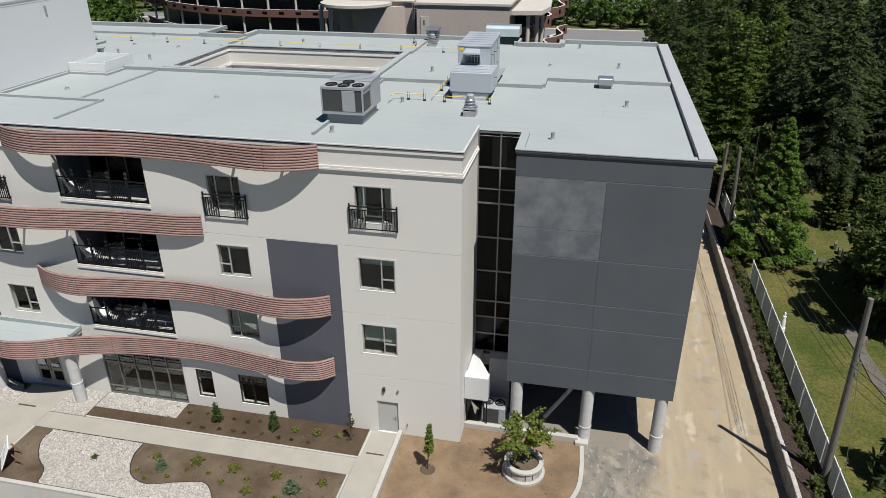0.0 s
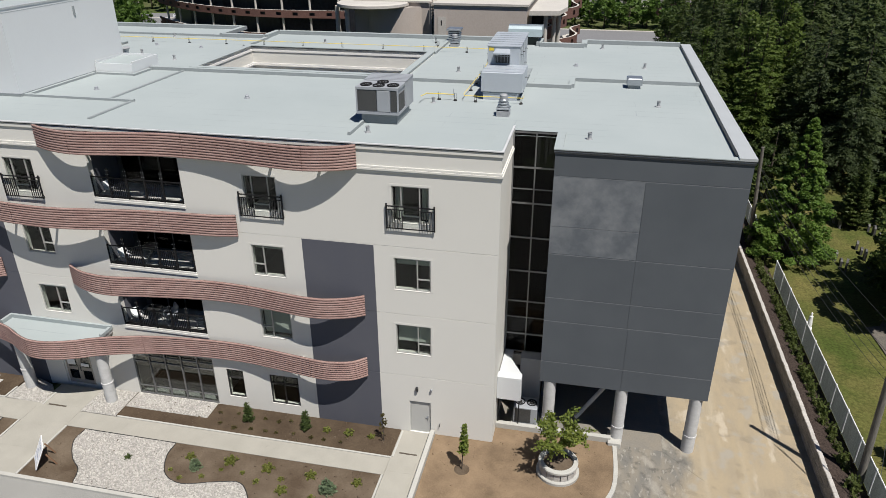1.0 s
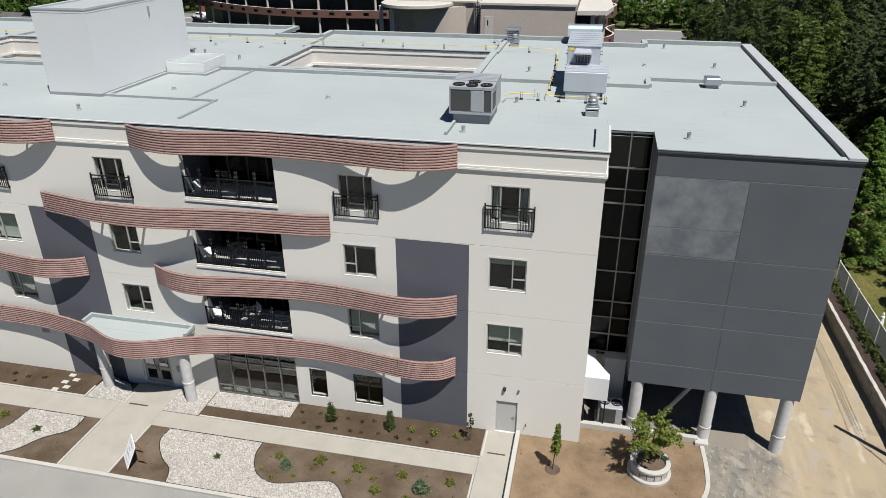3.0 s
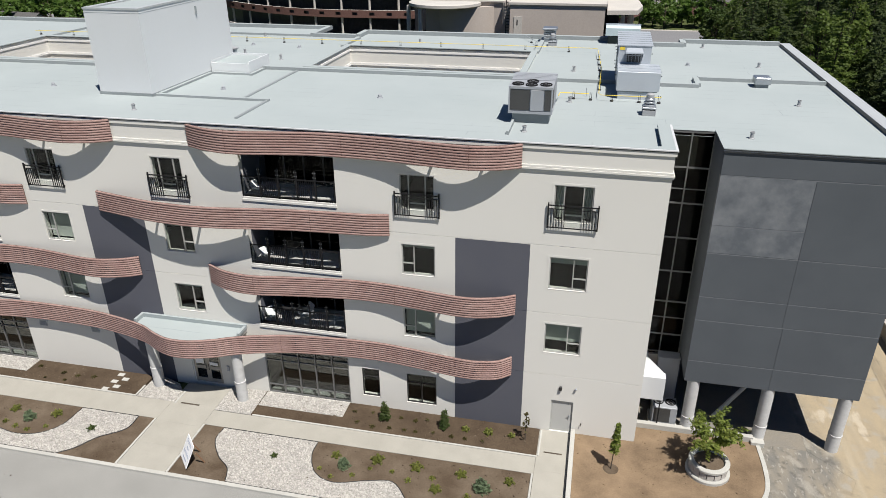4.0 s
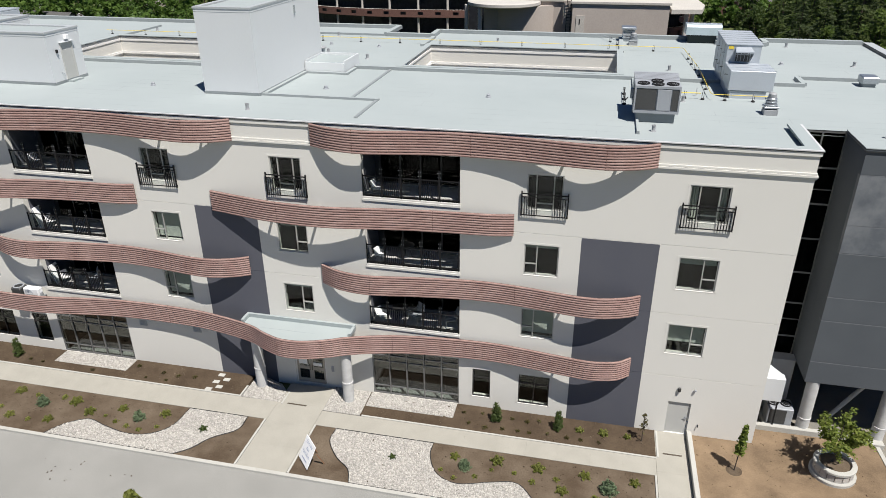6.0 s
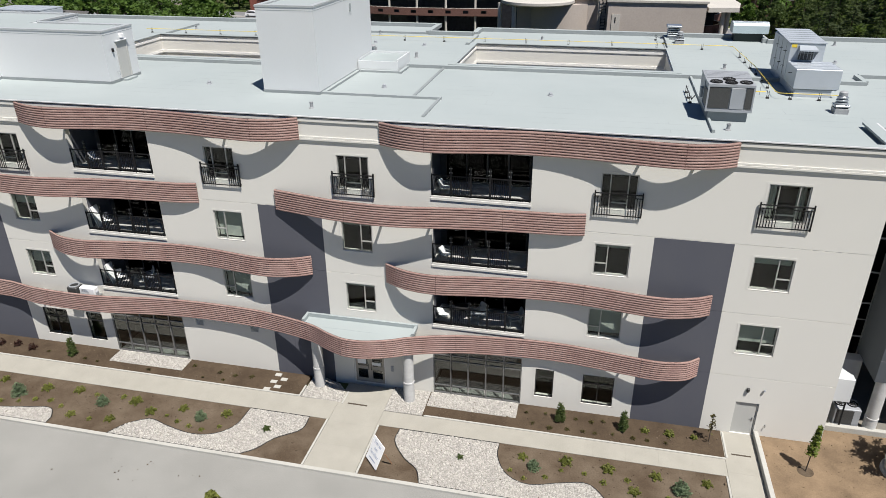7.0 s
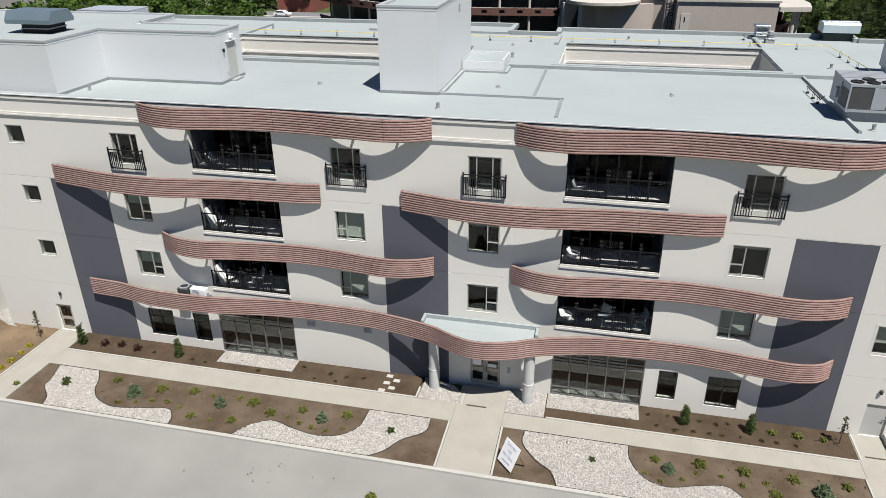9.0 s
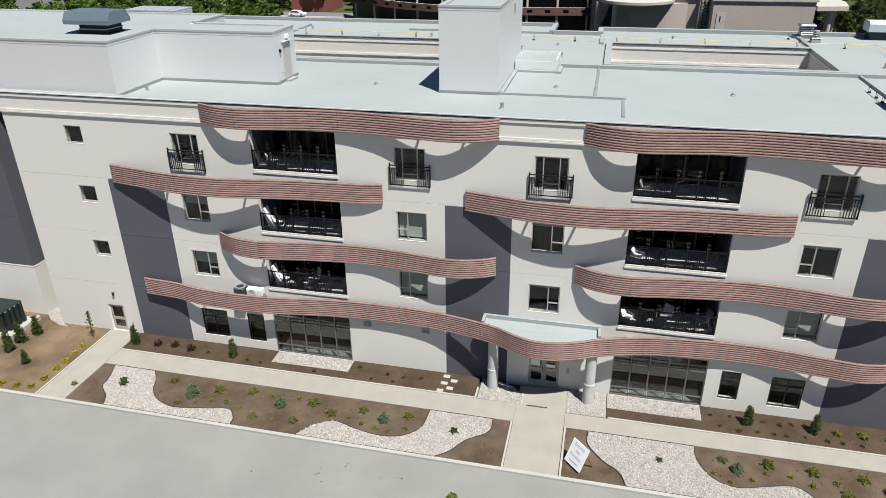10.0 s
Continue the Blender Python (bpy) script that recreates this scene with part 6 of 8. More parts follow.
# short vent pipes
for x, y, h in ((3.46, 3.2, 0.42), (6.52, 19.4, 0.42), (6.78, 9.6, 0.42), (-4.75, 8.2, 0.4), (-6.5, 2.3, 0.4), (-26.6, 2.3, 0.42), (-24.7, 16.2, 0.45), (3.83, 26.0, 0.4), (-4.93, 16.1, 0.42), (-47.0, 2.4, 0.42),
                (-35.4, 22.9, 0.4), (-46.3, 24.9, 0.4), (-28.0, 17.5, 0.5), (-17.0, 24.6, 0.35), (-30.0, 25.0, 0.4)):
    s = Shape().lathe([(0.14, 0.0), (0.13, 0.03), (0.085, 0.05), (0.08, h * 0.72), (0.1, h * 0.72), (0.1, h * 0.72 - 0.05), (0.065, h * 0.72 - 0.05)], (0, 0, 0), 16, cap=True)
    whole("vent_pipe", s, VENTMETAL, "short grey flashed vent pipe on the roof", "vent pipe", "roof vent pipes", smooth=True, at=(x, y, RZ))
for x, y in ((-14.9, 7.2), (2.2, 19.3), (-34.6, 6.3), (-24.3, 7.4), (-25.3, 20.8), (-29.2, 21.2)):
    s = Shape().lathe([(0.16, 0.0), (0.15, 0.04), (0.1, 0.05), (0.1, 0.14), (0.05, 0.18)], (0, 0, 0), 14)
    whole("roof_drain", s, UNITGREY, "small domed roof drain", "roof drain", "roof drains", smooth=True, at=(x, y, RZ))
t = thing("exhaust_vent", "waisted galvanised exhaust vent beside the tower", "roof vent", at=(-27.5, 14.95, RZ))
part("base", Shape().lathe([(0.4, 0.0), (0.4, 0.12), (0.29, 0.26), (0.25, 0.3)], (0, 0, 0), 24), STEEL, t, smooth=True)
part("waisted_stack", Shape().lathe([(0.25, 0.304), (0.25, 0.7), (0.29, 0.86)], (0, 0, 0), 24), STEEL, t, smooth=True)
part("cap", Shape().lathe([(0.36, 0.864), (0.37, 0.92), (0.3, 0.96), (0.05, 0.99)], (0, 0, 0), 24), VENTMETAL, t, smooth=True)

# gas pipe on rubber feet
gas = thing("gas_pipe", "yellow gas pipe carried on black rubber feet", "pipe")
part("pipe", Shape().tube([(-49.5, 22.6, 15.52), (-4.0, 22.6, 15.52), (-3.6, 22.4, 15.52), (-3.25, 15.8, 15.52), (-3.3, 9.1, 15.52), (-3.2, 8.75, 15.52), (-0.1, 8.75, 15.52), (-0.1, 9.1, 15.52)], 0.017, 6), YELLOW, gas)
part("pipe", Shape().tube([(-3.8, 8.9, 15.52), (-5.3, 8.9, 15.52), (-5.35, 8.5, 15.52), (-5.35, 7.9, 15.6)], 0.025, 6), YELLOW, gas)
part("pipe", Shape().tube([(-7.75, 9.6, 15.5), (-7.75, 6.6, 15.5), (-7.6, 6.6, 15.7)], 0.025, 6), RUBBER, gas)
part("branch_pipe", Shape().tube([(-9.2, 27.4, 15.5), (-8.0, 24.5, 15.5), (-8.0, 22.7, 15.5)], 0.02, 6), UNITGREY, gas)
feet = [(-49 + 3.1 * k, 22.6) for k in range(15)] + [(-3.46 + 0.05 * k, 20.0 - 1.75 * k) for k in range(5)] + [(-3.28, 11.2)] + [(-2.6, 8.75), (-1.2, 8.75), (-0.2, 8.75), (-4.6, 8.9), (-3.7, 8.8), (-7.75, 9.2), (-7.75, 8.0), (-7.75, 7.0), (-8.6, 26.0), (-8.1, 24.6)]
for x, y in feet:
    s = Shape().lathe([(0.1, 0.0), (0.09, 0.07), (0.05, 0.09), (0.05, 0.09)], (x, y, RZ), 8).tube([(x - 0.045, y, RZ + 0.09), (x - 0.045, y, 15.62)], 0.012, 4).tube([(x + 0.045, y, RZ + 0.09), (x + 0.045, y, 15.6)], 0.012, 4)
    part("foot", s, RUBBER, gas)
for x, y, h in ((-3.95, 9.6, 0.45),):
    part("vent_riser", Shape().tube([(x, y, RZ), (x, y, RZ + h)], 0.018, 5), UNITGREY, gas)

# ---- things on and at the front ----
# heat pump units on the ledge behind the lowest band
t = thing("heat_pump", "dark grille heat pump with a round top fan", "heat pump", at=(-41.35, -0.38, 4.0))
part("bracket", Shape().box(-0.35, 0.35, -0.28, 0.375, -0.06, 0.0), STEEL, t)
part("casing", Shape().soft(-0.33, 0.33, -0.3, 0.3, 0.0, 0.62, 0.05), COIL, t)
part("top_ring", Shape().lathe([(0.3, 0.62), (0.3, 0.66), (0.24, 0.67), (0.23, 0.63)], (0, 0, 0), 20, cap=False), UNITGREY, t)
part("fan", Shape().lathe([(0.22, 0.625), (0.1, 0.64), (0.03, 0.65)], (0, 0, 0), 16), RUBBER, t)
t = thing("heat_pump", "white wall-bracket heat pump with a round side grille", "heat pump", at=(-40.4, -0.4, 4.05))
part("bracket", Shape().box(-0.5, 0.5, -0.2, 0.395, -0.06, 0.0), STEEL, t)
part("casing", Shape().soft(-0.5, 0.5, -0.2, 0.2, 0.0, 0.6, 0.04), PAPERWHITE, t)
s = Shape()
for r in (0.08, 0.14, 0.2, 0.25):
    s.tube([(-0.12 + r * math.cos(q * math.pi / 8), -0.215, 0.3 + r * math.sin(q * math.pi / 8)) for q in range(17)], 0.008, 4)
part("fan_grille", s, UNITGREY, t)
part("pipe_cover", Shape().soft(0.501, 0.58, -0.1, 0.1, 0.1, 0.35, 0.02), UNITGREY, t)


# balcony furniture
def patio_chair(x, y, z, turn, mat, low):
    t = thing("patio_chair", "low white sling patio chair behind the railing" if low else "grey sling patio chair with bent steel arms", "chair", "patio chairs", at=(x, y, z))
    t.scale = (0.8, 0.8, 0.66) if low else (1, 1, 1)
    t.rotation_euler = (0, 0, radians(turn))
    part("seat", Shape().box(-0.26, 0.26, -0.25, 0.25, 0.4, 0.43), mat, t)
    part("backrest", Shape().box(-0.26, 0.26, 0.0, 0.03, 0.0, 0.55, turn=Matrix.Translation((0, 0.25, 0.43)) @ Matrix.Rotation(-0.3, 4, "X")), mat, t)
    for sx in (-0.29, 0.29):
        part("arm_frame", Shape().tube([(sx, -0.28, 0.0), (sx, -0.26, 0.6), (sx, 0.1, 0.64), (sx, 0.36, 0.66)], 0.016, 6), UNITGREY, t)
        part("back_leg", Shape().tube([(sx, 0.3, 0.0), (sx, 0.2, 0.42), (sx, 0.4, 0.95)], 0.016, 6), UNITGREY, t)


def patio_table(x, y, z):
    t = thing("patio_table", "small round dark patio table", "table", "patio tables", at=(x, y, z))
    part("tabletop", Shape().lathe([(0.4, 0.68), (0.42, 0.7), (0.42, 0.72), (0.4, 0.725)], (0, 0, 0), 20), FRAMEDARK, t)
    for k in range(3):
        a = k * 2.09
        part("leg", Shape().tube([(0.08 * math.cos(a), 0.08 * math.sin(a), 0.68), (0.33 * math.cos(a), 0.33 * math.sin(a), 0.0)], 0.014, 5), FRAMEDARK, t)


F2, F3, F4 = (z + 0.003 for z in FLOORS[1:])
for x, y, z, a in ((-19.35, 0.55, F2, 60), (-17.5, 0.7, F2, -40), (-15.6, 0.7, F2, -70), (-19.2, 0.5, F4, 80), (-19.2, 0.5, F3, 70), (-38.9, 0.8, F4, 70), (-39.0, 0.8, F3, 70), (-39.0, 0.75, F2, 60), (-37.2, 0.8, F2, -50)):
    patio_chair(x, y, z, a, PAPERWHITE if x in (-19.35, -19.2, -38.9, -39.0) else UNITGREY, low=x in (-19.35, -19.2, -38.9, -39.0))
for x, y, z in ((-18.4, 0.8, F2), (-38.0, 0.9, F2), (-18.0, 1.0, F3), (-37.4, 1.0, F4)):
    patio_table(x, y, z)
for x, z in ((-39.3, F3), (-39.25, F2)):
    t = thing("folded_lounger", "white folded lounge chair leaning on the balcony wall", "lounge chair", "folded loungers", at=(x, 0.6, z))
    part("panel", Shape().box(-0.03, 0.03, -0.3, 0.3, 0.0, 1.2, turn=Matrix.Rotation(-0.28, 4, "Y")), PAPERWHITE, t)
    part("frame", Shape().tube([(0.06, -0.3, 0.0), (-0.28, -0.3, 1.2)], 0.02, 5), UNITGREY, t)

# white intake duct and condenser between the blocks
t = thing("intake_duct", "white sheet-steel intake duct with a sloping hood", "duct")
part("duct_box", Shape().soft(0.01, 1.22, 1.1, 1.6, 2.03, 3.38, 0.015), CLAD, t)
s = Shape()
low = [(0.06, 1.604, 2.25), (1.16, 1.604, 2.25), (0.62, 3.4, 2.75), (0.06, 3.4, 2.75)]
high = [(0.06, 1.604, 3.36), (1.16, 1.604, 3.36), (0.3, 3.4, 3.2), (0.06, 3.4, 3.2)]
s.face(high)
s.face(low[::-1])
for a in range(4):
    b = (a + 1) % 4
    s.face([low[a], low[b], high[b], high[a]])
part("sloping_hood", s, CLAD, t)
part("neck", Shape().box(0.06, 0.5, 3.404, 3.996, 2.8, 3.1), CLAD, t)
for x in (0.1, 1.14):
    part("support_leg", Shape().box(x - 0.03, x + 0.03, 1.3, 1.36, 0.424, 2.03), BLACK, t)
t = thing("service_cabinet", "tall plain grey steel cabinet below the stair glazing", "cabinet")
part("body", Shape().soft(0.98, 2.06, 3.0, 3.6, 0.008, 3.32, 0.02), UNITGREY, t)
part("lid", Shape().soft(0.96, 2.08, 2.98, 3.62, 3.322, 3.36, 0.01), UNITGREY, t)
t = thing("ground_condenser", "grey condenser unit with two top fans standing behind the low wall", "air conditioner")
part("pad", Shape().soft(0.75, 2.15, 1.44, 2.6, 0.007, 0.3, 0.02), KERB, t)
part("casing", Shape().soft(0.86, 2.08, 1.5, 2.45, 0.3, 1.32, 0.03), UNITGREY, t)
part("coil", Shape().box(0.94, 1.75, 1.485, 1.5, 0.4, 1.24), COIL, t)
for x in (1.16, 1.76):
    fan_grille(x, 1.98, 1.325, 0.26, t)

# ---- plants ----
def quad_mesh(name, verts, mats, index=None):
    """A mesh of four-cornered faces from an array of shape (faces, 4, 3)."""
    n = len(verts)
    me = bpy.data.meshes.new(name)
    me.vertices.add(n * 4)
    me.vertices.foreach_set("co", np.ascontiguousarray(verts, dtype=np.float32).ravel())
    me.loops.add(n * 4)
    me.loops.foreach_set("vertex_index", np.arange(n * 4, dtype=np.int32))
    me.polygons.add(n)
    me.polygons.foreach_set("loop_start", np.arange(0, n * 4, 4, dtype=np.int32))
    for m in mats:
        me.materials.append(m)
    if index is not None:
        me.polygons.foreach_set("material_index", np.asarray(index, dtype=np.int32))
    me.update(calc_edges=True)
    return me


def leaves(centres, sizes, rng, long=1.6, up=0.5, wide=1.0):
    """Small leaf-shaped faces turned at random, rather upwards; returns (n, 4, 3)."""
    n = len(centres)
    d = rng.normal(size=(n, 3))
    d[:, 2] *= 0.6
    d /= np.linalg.norm(d, axis=1, keepdims=True)
    nn = rng.normal(size=(n, 3)) + (0, 0, up * 2)
    s = np.cross(d, nn)
    s /= np.linalg.norm(s, axis=1, keepdims=True) + 1e-9
    a = (d.T * sizes * long / 2).T
    b = (s.T * sizes * wide / 2).T
    c = np.asarray(centres)
    return np.stack([c - a, c - a * 0.1 + b, c + a, c - a * 0.1 - b], axis=1)


def limb(path, radii, seg=6):
    """Tapered bar as an array of four-cornered faces."""
    s = Shape().tube(path, radii, seg)
    return np.array([[s.v[i] for i in f] for f in s.f if len(f) == 4])


def broadleaf(h, r, n, size, seed, trunk=0.35, low=0.25, cone=0.0, clumps_n=46):
    """A leafy tree: trunk and limbs, and a crown of clumps with gaps. Returns (wood faces, leaf faces)."""
    rng = np.random.default_rng(seed)
    zc, rz = h * (low + (1 - low) / 2), h * (1 - low) / 2
    clumps, wood = [], [limb([(0, 0, -0.2), (0.03 * h * rng.normal() * 0.3, 0.02 * h * rng.normal() * 0.3, h * 0.45), (0, 0, h * 0.9)], [trunk, trunk * 0.6, trunk * 0.1], 7)]
    for k in range(clumps_n):
        v = rng.normal(size=3)
        v /= np.linalg.norm(v)
        q = rng.uniform(0.45, 1.0) ** 0.5
        z = v[2] * q
        wide = r * (1 - cone * (z + 1) / 2) * (1 - 0.12 * rng.random())
        c = np.array((v[0] * q * wide, v[1] * q * wide, zc + z * rz))
        clumps.append((c, rng.uniform(0.16, 0.3) * r))
        if k % 4 == 0:
            wood.append(limb([(0, 0, c[2] * 0.55 + h * 0.08), tuple(c * (0.6, 0.6, 0.8)), tuple(c)], [trunk * 0.32, trunk * 0.18, 0.02], 5))
    per = n // len(clumps)
    pts = []
    for c, cr in clumps:
        v = rng.normal(size=(per, 3))
        v /= np.linalg.norm(v, axis=1, keepdims=True)
        v *= (rng.random((per, 1)) ** 0.4) * cr * (1.0, 1.0, 0.75)
        pts.append(c + v)
    pts = np.vstack(pts)
    return np.vstack(wood), leaves(pts, rng.uniform(0.7, 1.3, len(pts)) * size, rng)


def sprays(centres, turns, sizes, rng, long, wide, fall):
    """Flat needle sprays that lie along their boughs; returns (n, 4, 3)."""
    n = len(centres)
    d = np.stack([np.cos(turns), np.sin(turns), np.full(n, -fall) + rng.normal(0, 0.4, n)], axis=1)
    d /= np.linalg.norm(d, axis=1, keepdims=True)
    side = np.cross(d, rng.normal(0, 0.75, (n, 3)) + (0, 0, 1))
    side /= np.linalg.norm(side, axis=1, keepdims=True) + 1e-9
    a, b, c = (d.T * sizes * long / 2).T, (side.T * sizes * wide / 2).T, np.asarray(centres)
    return np.stack([c - a, c + b, c + a, c - b], axis=1)


def conifer(h, r, seed, whorls=26, size=0.5, trunk=0.25, droop=0.35, low=0.06, flat=False):
    """A conifer: whorls of drooping boughs hung with needle sprays."""
    rng = np.random.default_rng(seed)
    wood = [limb([(0, 0, -0.2), (0, 0, h)], [trunk, 0.02], 7)]
    pts, sz, turns = [], [], []
    for k in range(whorls):
        f = k / whorls
        z = h * (low + (1 - low) * f)
        ln = r * (1 - f) ** 0.85 + 0.12
        for b in range(max(4, int(9 * (1 - f * 0.6)))):
            a = rng.uniform(0, 2 * math.pi)
            l = ln * rng.uniform(0.7, 1.15)
            m = max(3, int(l / size * (4.6 if flat else 4.3)))
            t = rng.uniform(0.12, 1.0, m) ** 0.8
            x, y = np.cos(a) * l * t, np.sin(a) * l * t
            zz = z + 0.1 * l - droop * l * t ** 1.5 + rng.normal(0, 0.09 * size, m) - rng.random(m) * 0.25 * size
            w = 0.3 * l * (1 - t * 0.6)
            pts.append(np.stack([x - np.sin(a) * w * rng.normal(0, 0.6, m), y + np.cos(a) * w * rng.normal(0, 0.6, m), zz], axis=1))
            sz.append(np.full(m, size) * rng.uniform(0.7, 1.25, m))
            turns.append(a + rng.normal(0, 0.7, m))
    if flat:
        return np.vstack(wood), sprays(np.vstack(pts), np.concatenate(turns), np.concatenate(sz), rng, 1.9, 0.7, droop)
    return np.vstack(wood), leaves(np.vstack(pts), np.concatenate(sz), rng, 2.0, 0.35, 0.5)


def tree(name, data, at, leaf_mat, label, category, group="", turn=0.0, scale=1.0):
    t = thing(name, label, category, group, at=at)
    t.rotation_euler = (0, 0, turn)
    t.scale = (scale,) * 3
    part("trunk", quad_mesh("trunk", data[0], [BARK]), [], t)
    part("crown", quad_mesh("crown", data[1], [leaf_mat]), [], t)
    return t


def put_tree(model, at, turn=0.0, scale=1.0):
    m = Matrix.Translation(at) @ Matrix.Rotation(turn, 4, "Z")
    t = copy_thing(model, m)
    t.scale = (scale,) * 3
    return t


def shrub(name, r, h, n, size, mat, seed, label, category, group, stems=6, up=0.5):
    """A low plant: a few stems and a loose dome of leaves. Returns the thing, standing at the origin's height."""
    rng = np.random.default_rng(seed)
    v = rng.normal(size=(n, 3))
    v /= np.linalg.norm(v, axis=1, keepdims=True)
    v[:, 2] = np.abs(v[:, 2])
    q = rng.uniform(0.35, 1.0, (n, 1)) ** 0.6
    lobes = 0.75 + 0.35 * np.sin(np.arctan2(v[:, 1], v[:, 0]) * 5 + seed)[:, None]
    pts = v * q * (r, r, h) * lobes + (0, 0, 0.02)
    t = thing(name, label, category, group)
    wood = np.vstack([limb([(0, 0, -0.02), (rng.normal() * r * 0.35, rng.normal() * r * 0.35, h * 0.7)], [0.012, 0.004], 4) for _ in range(stems)])
    part("stem", quad_mesh("stem", wood, [BARK]), [], t)
    part("foliage", quad_mesh("foliage", leaves(pts, rng.uniform(0.7, 1.3, n) * size, rng, 1.8, up), [mat]), [], t)
    return t


rp = random.Random(21)


def scatter(model, places, z, lo=0.8, hi=1.2):
    for k, (x, y) in enumerate(places):
        sc = rp.uniform(lo, hi)
        if k == 0:
            model.location, model.scale = (x, y, z), (sc, sc, sc)
        else:
            put_tree(model, (x, y, z), rp.uniform(0, 6.28), sc)


scatter(shrub("spirea_shrub", 0.34, 0.28, 520, 0.05, LEAF_LIME, 1, "low lime-green mounded shrub in the soil bed", "shrub", "lime shrubs"),
        [(-44.2, -4.1), (-41.2, -4.3), (-39.3, -4.1), (-35.6, -4.3), (-34.3, -4.9), (-32.7, -4.3), (-30.2, -4.2), (-38.4, -6.0), (-36.1, -5.9), (-14.4, -4.1), (-12.3, -4.0), (-10.3, -4.1), (-8.1, -4.1), (-5.8, -4.1), (-9.1, -5.3), (-6.6, -5.9)], 0.08)
scatter(tree("blue_spruce", conifer(0.6, 0.27, 2, 11, 0.075, 0.02, 0.1, 0.05), (0, 0, 0), LEAF_BLUE, "small open blue-green spruce in the soil bed", "conifer", "blue spruces"),
        [(-42.5, -5.0), (-37.3, -4.8), (-31.4, -4.8), (-13.8, -4.7), (-7.0, -4.8)], 0.08)
scatter(shrub("juniper", 0.3, 0.26, 260, 0.06, LEAF_CEDAR, 3, "low dark green juniper among white pebbles", "shrub", "junipers"),
        [(-27.6, -4.9), (-17.4, -4.8), (-46.9, -5.0), (-47.1, -4.7)], 0.12, 0.6, 0.9)
scatter(shrub("seedling", 0.17, 0.12, 90, 0.05, LEAF_LIME, 4, "small yellow-green seedling in the soil bed", "plant", "seedlings", 3),
        [(-43.0, -5.8), (-42.0, -5.6), (-41.2, -5.3), (-40.3, -5.2), (-39.4, -5.5), (-37.2, -6.1), (-36.5, -4.1), (-33.3, -5.0), (-32.5, -5.3), (-31.7, -5.5), (-30.9, -5.6), (-30.1, -5.2), (-38.1, -4.2), (-14.9, -5.1), (-14.2, -5.5), (-13.2, -5.2), (-11.4, -4.6), (-12.5, -4.6), (-10.5, -5.0), (-9.4, -4.6), (-7.6, -5.4)], 0.08)
scatter(shrub("perennial", 0.14, 0.13, 55, 0.045, LEAF_BROWN, 5, "small dark perennial clump in the wall bed", "plant", "perennials", 5),
        [(-14.2, -1.5), (-13.3, -1.7), (-12.4, -1.6), (-11.6, -1.6), (-11.0, -1.6), (-10.1, -1.5), (-9.1, -1.6), (-8.4, -1.6), (-7.5, -1.6), (-14.6, -0.7), (-13.6, -0.6), (-12.0, -0.7), (-11.2, -0.8), (-10.6, -0.6), (-32.4, -0.9), (-31.4, -1.0), (-31.9, -1.5), (-34.2, -0.6), (-36.7, -1.5), (-41.1, -1.3), (-43.8, -1.1), (-40.2, -1.4), (-33.2, -1.5), (-30.4, -0.9)], 0.09)
scatter(shrub("ninebark_shrub", 0.28, 0.34, 190, 0.07, LEAF_RED, 6, "dark red-leaved shrub in the wall bed", "shrub", "red shrubs"), [(-47.3, -1.0), (-46.2, -0.9), (-45.0, -1.0)], 0.09)
scatter(shrub("euonymus", 0.24, 0.24, 200, 0.06, LEAF_LIME, 7, "small leafy green shrub in the wall bed", "shrub", "green shrubs"), [(-8.5, -0.9), (-7.3, -0.9), (-6.1, -0.9), (-49.7, -5.6)], 0.09)
scatter(shrub("yellow_shrub", 0.26, 0.2, 260, 0.055, LEAF_YELLOW, 8, "bright yellow low shrub at the edge of the yard", "shrub", "yellow shrubs"),
        [(-51.9, -2.1), (-51.8, -2.9), (-51.8, -3.7), (-51.8, -4.5), (-51.8, -5.5), (-52.0, -6.3), (-52.9, -6.4), (-53.9, -6.4)], 0.07)
cedar = tree("cedar", conifer(1.15, 0.17, 31, 24, 0.075, 0.03, -0.25, 0.02), (-12.8, -1.0, 0.09), LEAF_CEDAR, "young dark green pyramidal cedar in the soil bed", "conifer", "young cedars")
for x, y, s_ in ((-9.6, -1.0, 1.0), (-48.8, -1.1, 1.1), (-42.1, -1.1, 1.05), (-56.0, -3.5, 1.2), (-56.0, -2.5, 1.25), (-55.7, -1.5, 1.15), (-54.0, -4.4, 0.85)):
    put_tree(cedar, (x, y, 0.08), rp.uniform(0, 6), s_)


def sapling(x, y, h, seed, mat, label, n=260, lean=0.0):
    rng = np.random.default_rng(seed)
    t = thing("sapling", label, "young tree", at=(x, y, 0.09))
    wood = [limb([(0, 0, -0.1), (lean * 0.5, 0, h * 0.5), (lean, 0, h)], [0.03, 0.022, 0.006], 6)]
    z = rng.uniform(h * 0.38, h * 1.0, n)
    a = rng.uniform(0, 6.28, n)
    rr = rng.random(n) ** 0.6 * 0.34 * np.clip(1.25 - z / h, 0.25, 1)
    for k in range(9):
        q = rng.integers(n)
        wood.append(limb([(lean * z[q] / h, 0, z[q] - 0.25), (lean * z[q] / h + rr[q] * np.cos(a[q]), rr[q] * np.sin(a[q]), z[q])], [0.008, 0.003], 4))
    part("trunk", quad_mesh("trunk", np.vstack(wood), [BARK]), [], t)
    part("foliage", quad_mesh("foliage", leaves(np.stack([lean * z / h + rr * np.cos(a), rr * np.sin(a), z], axis=1), rng.uniform(0.07, 0.13, n), rng), [mat]), [], t)


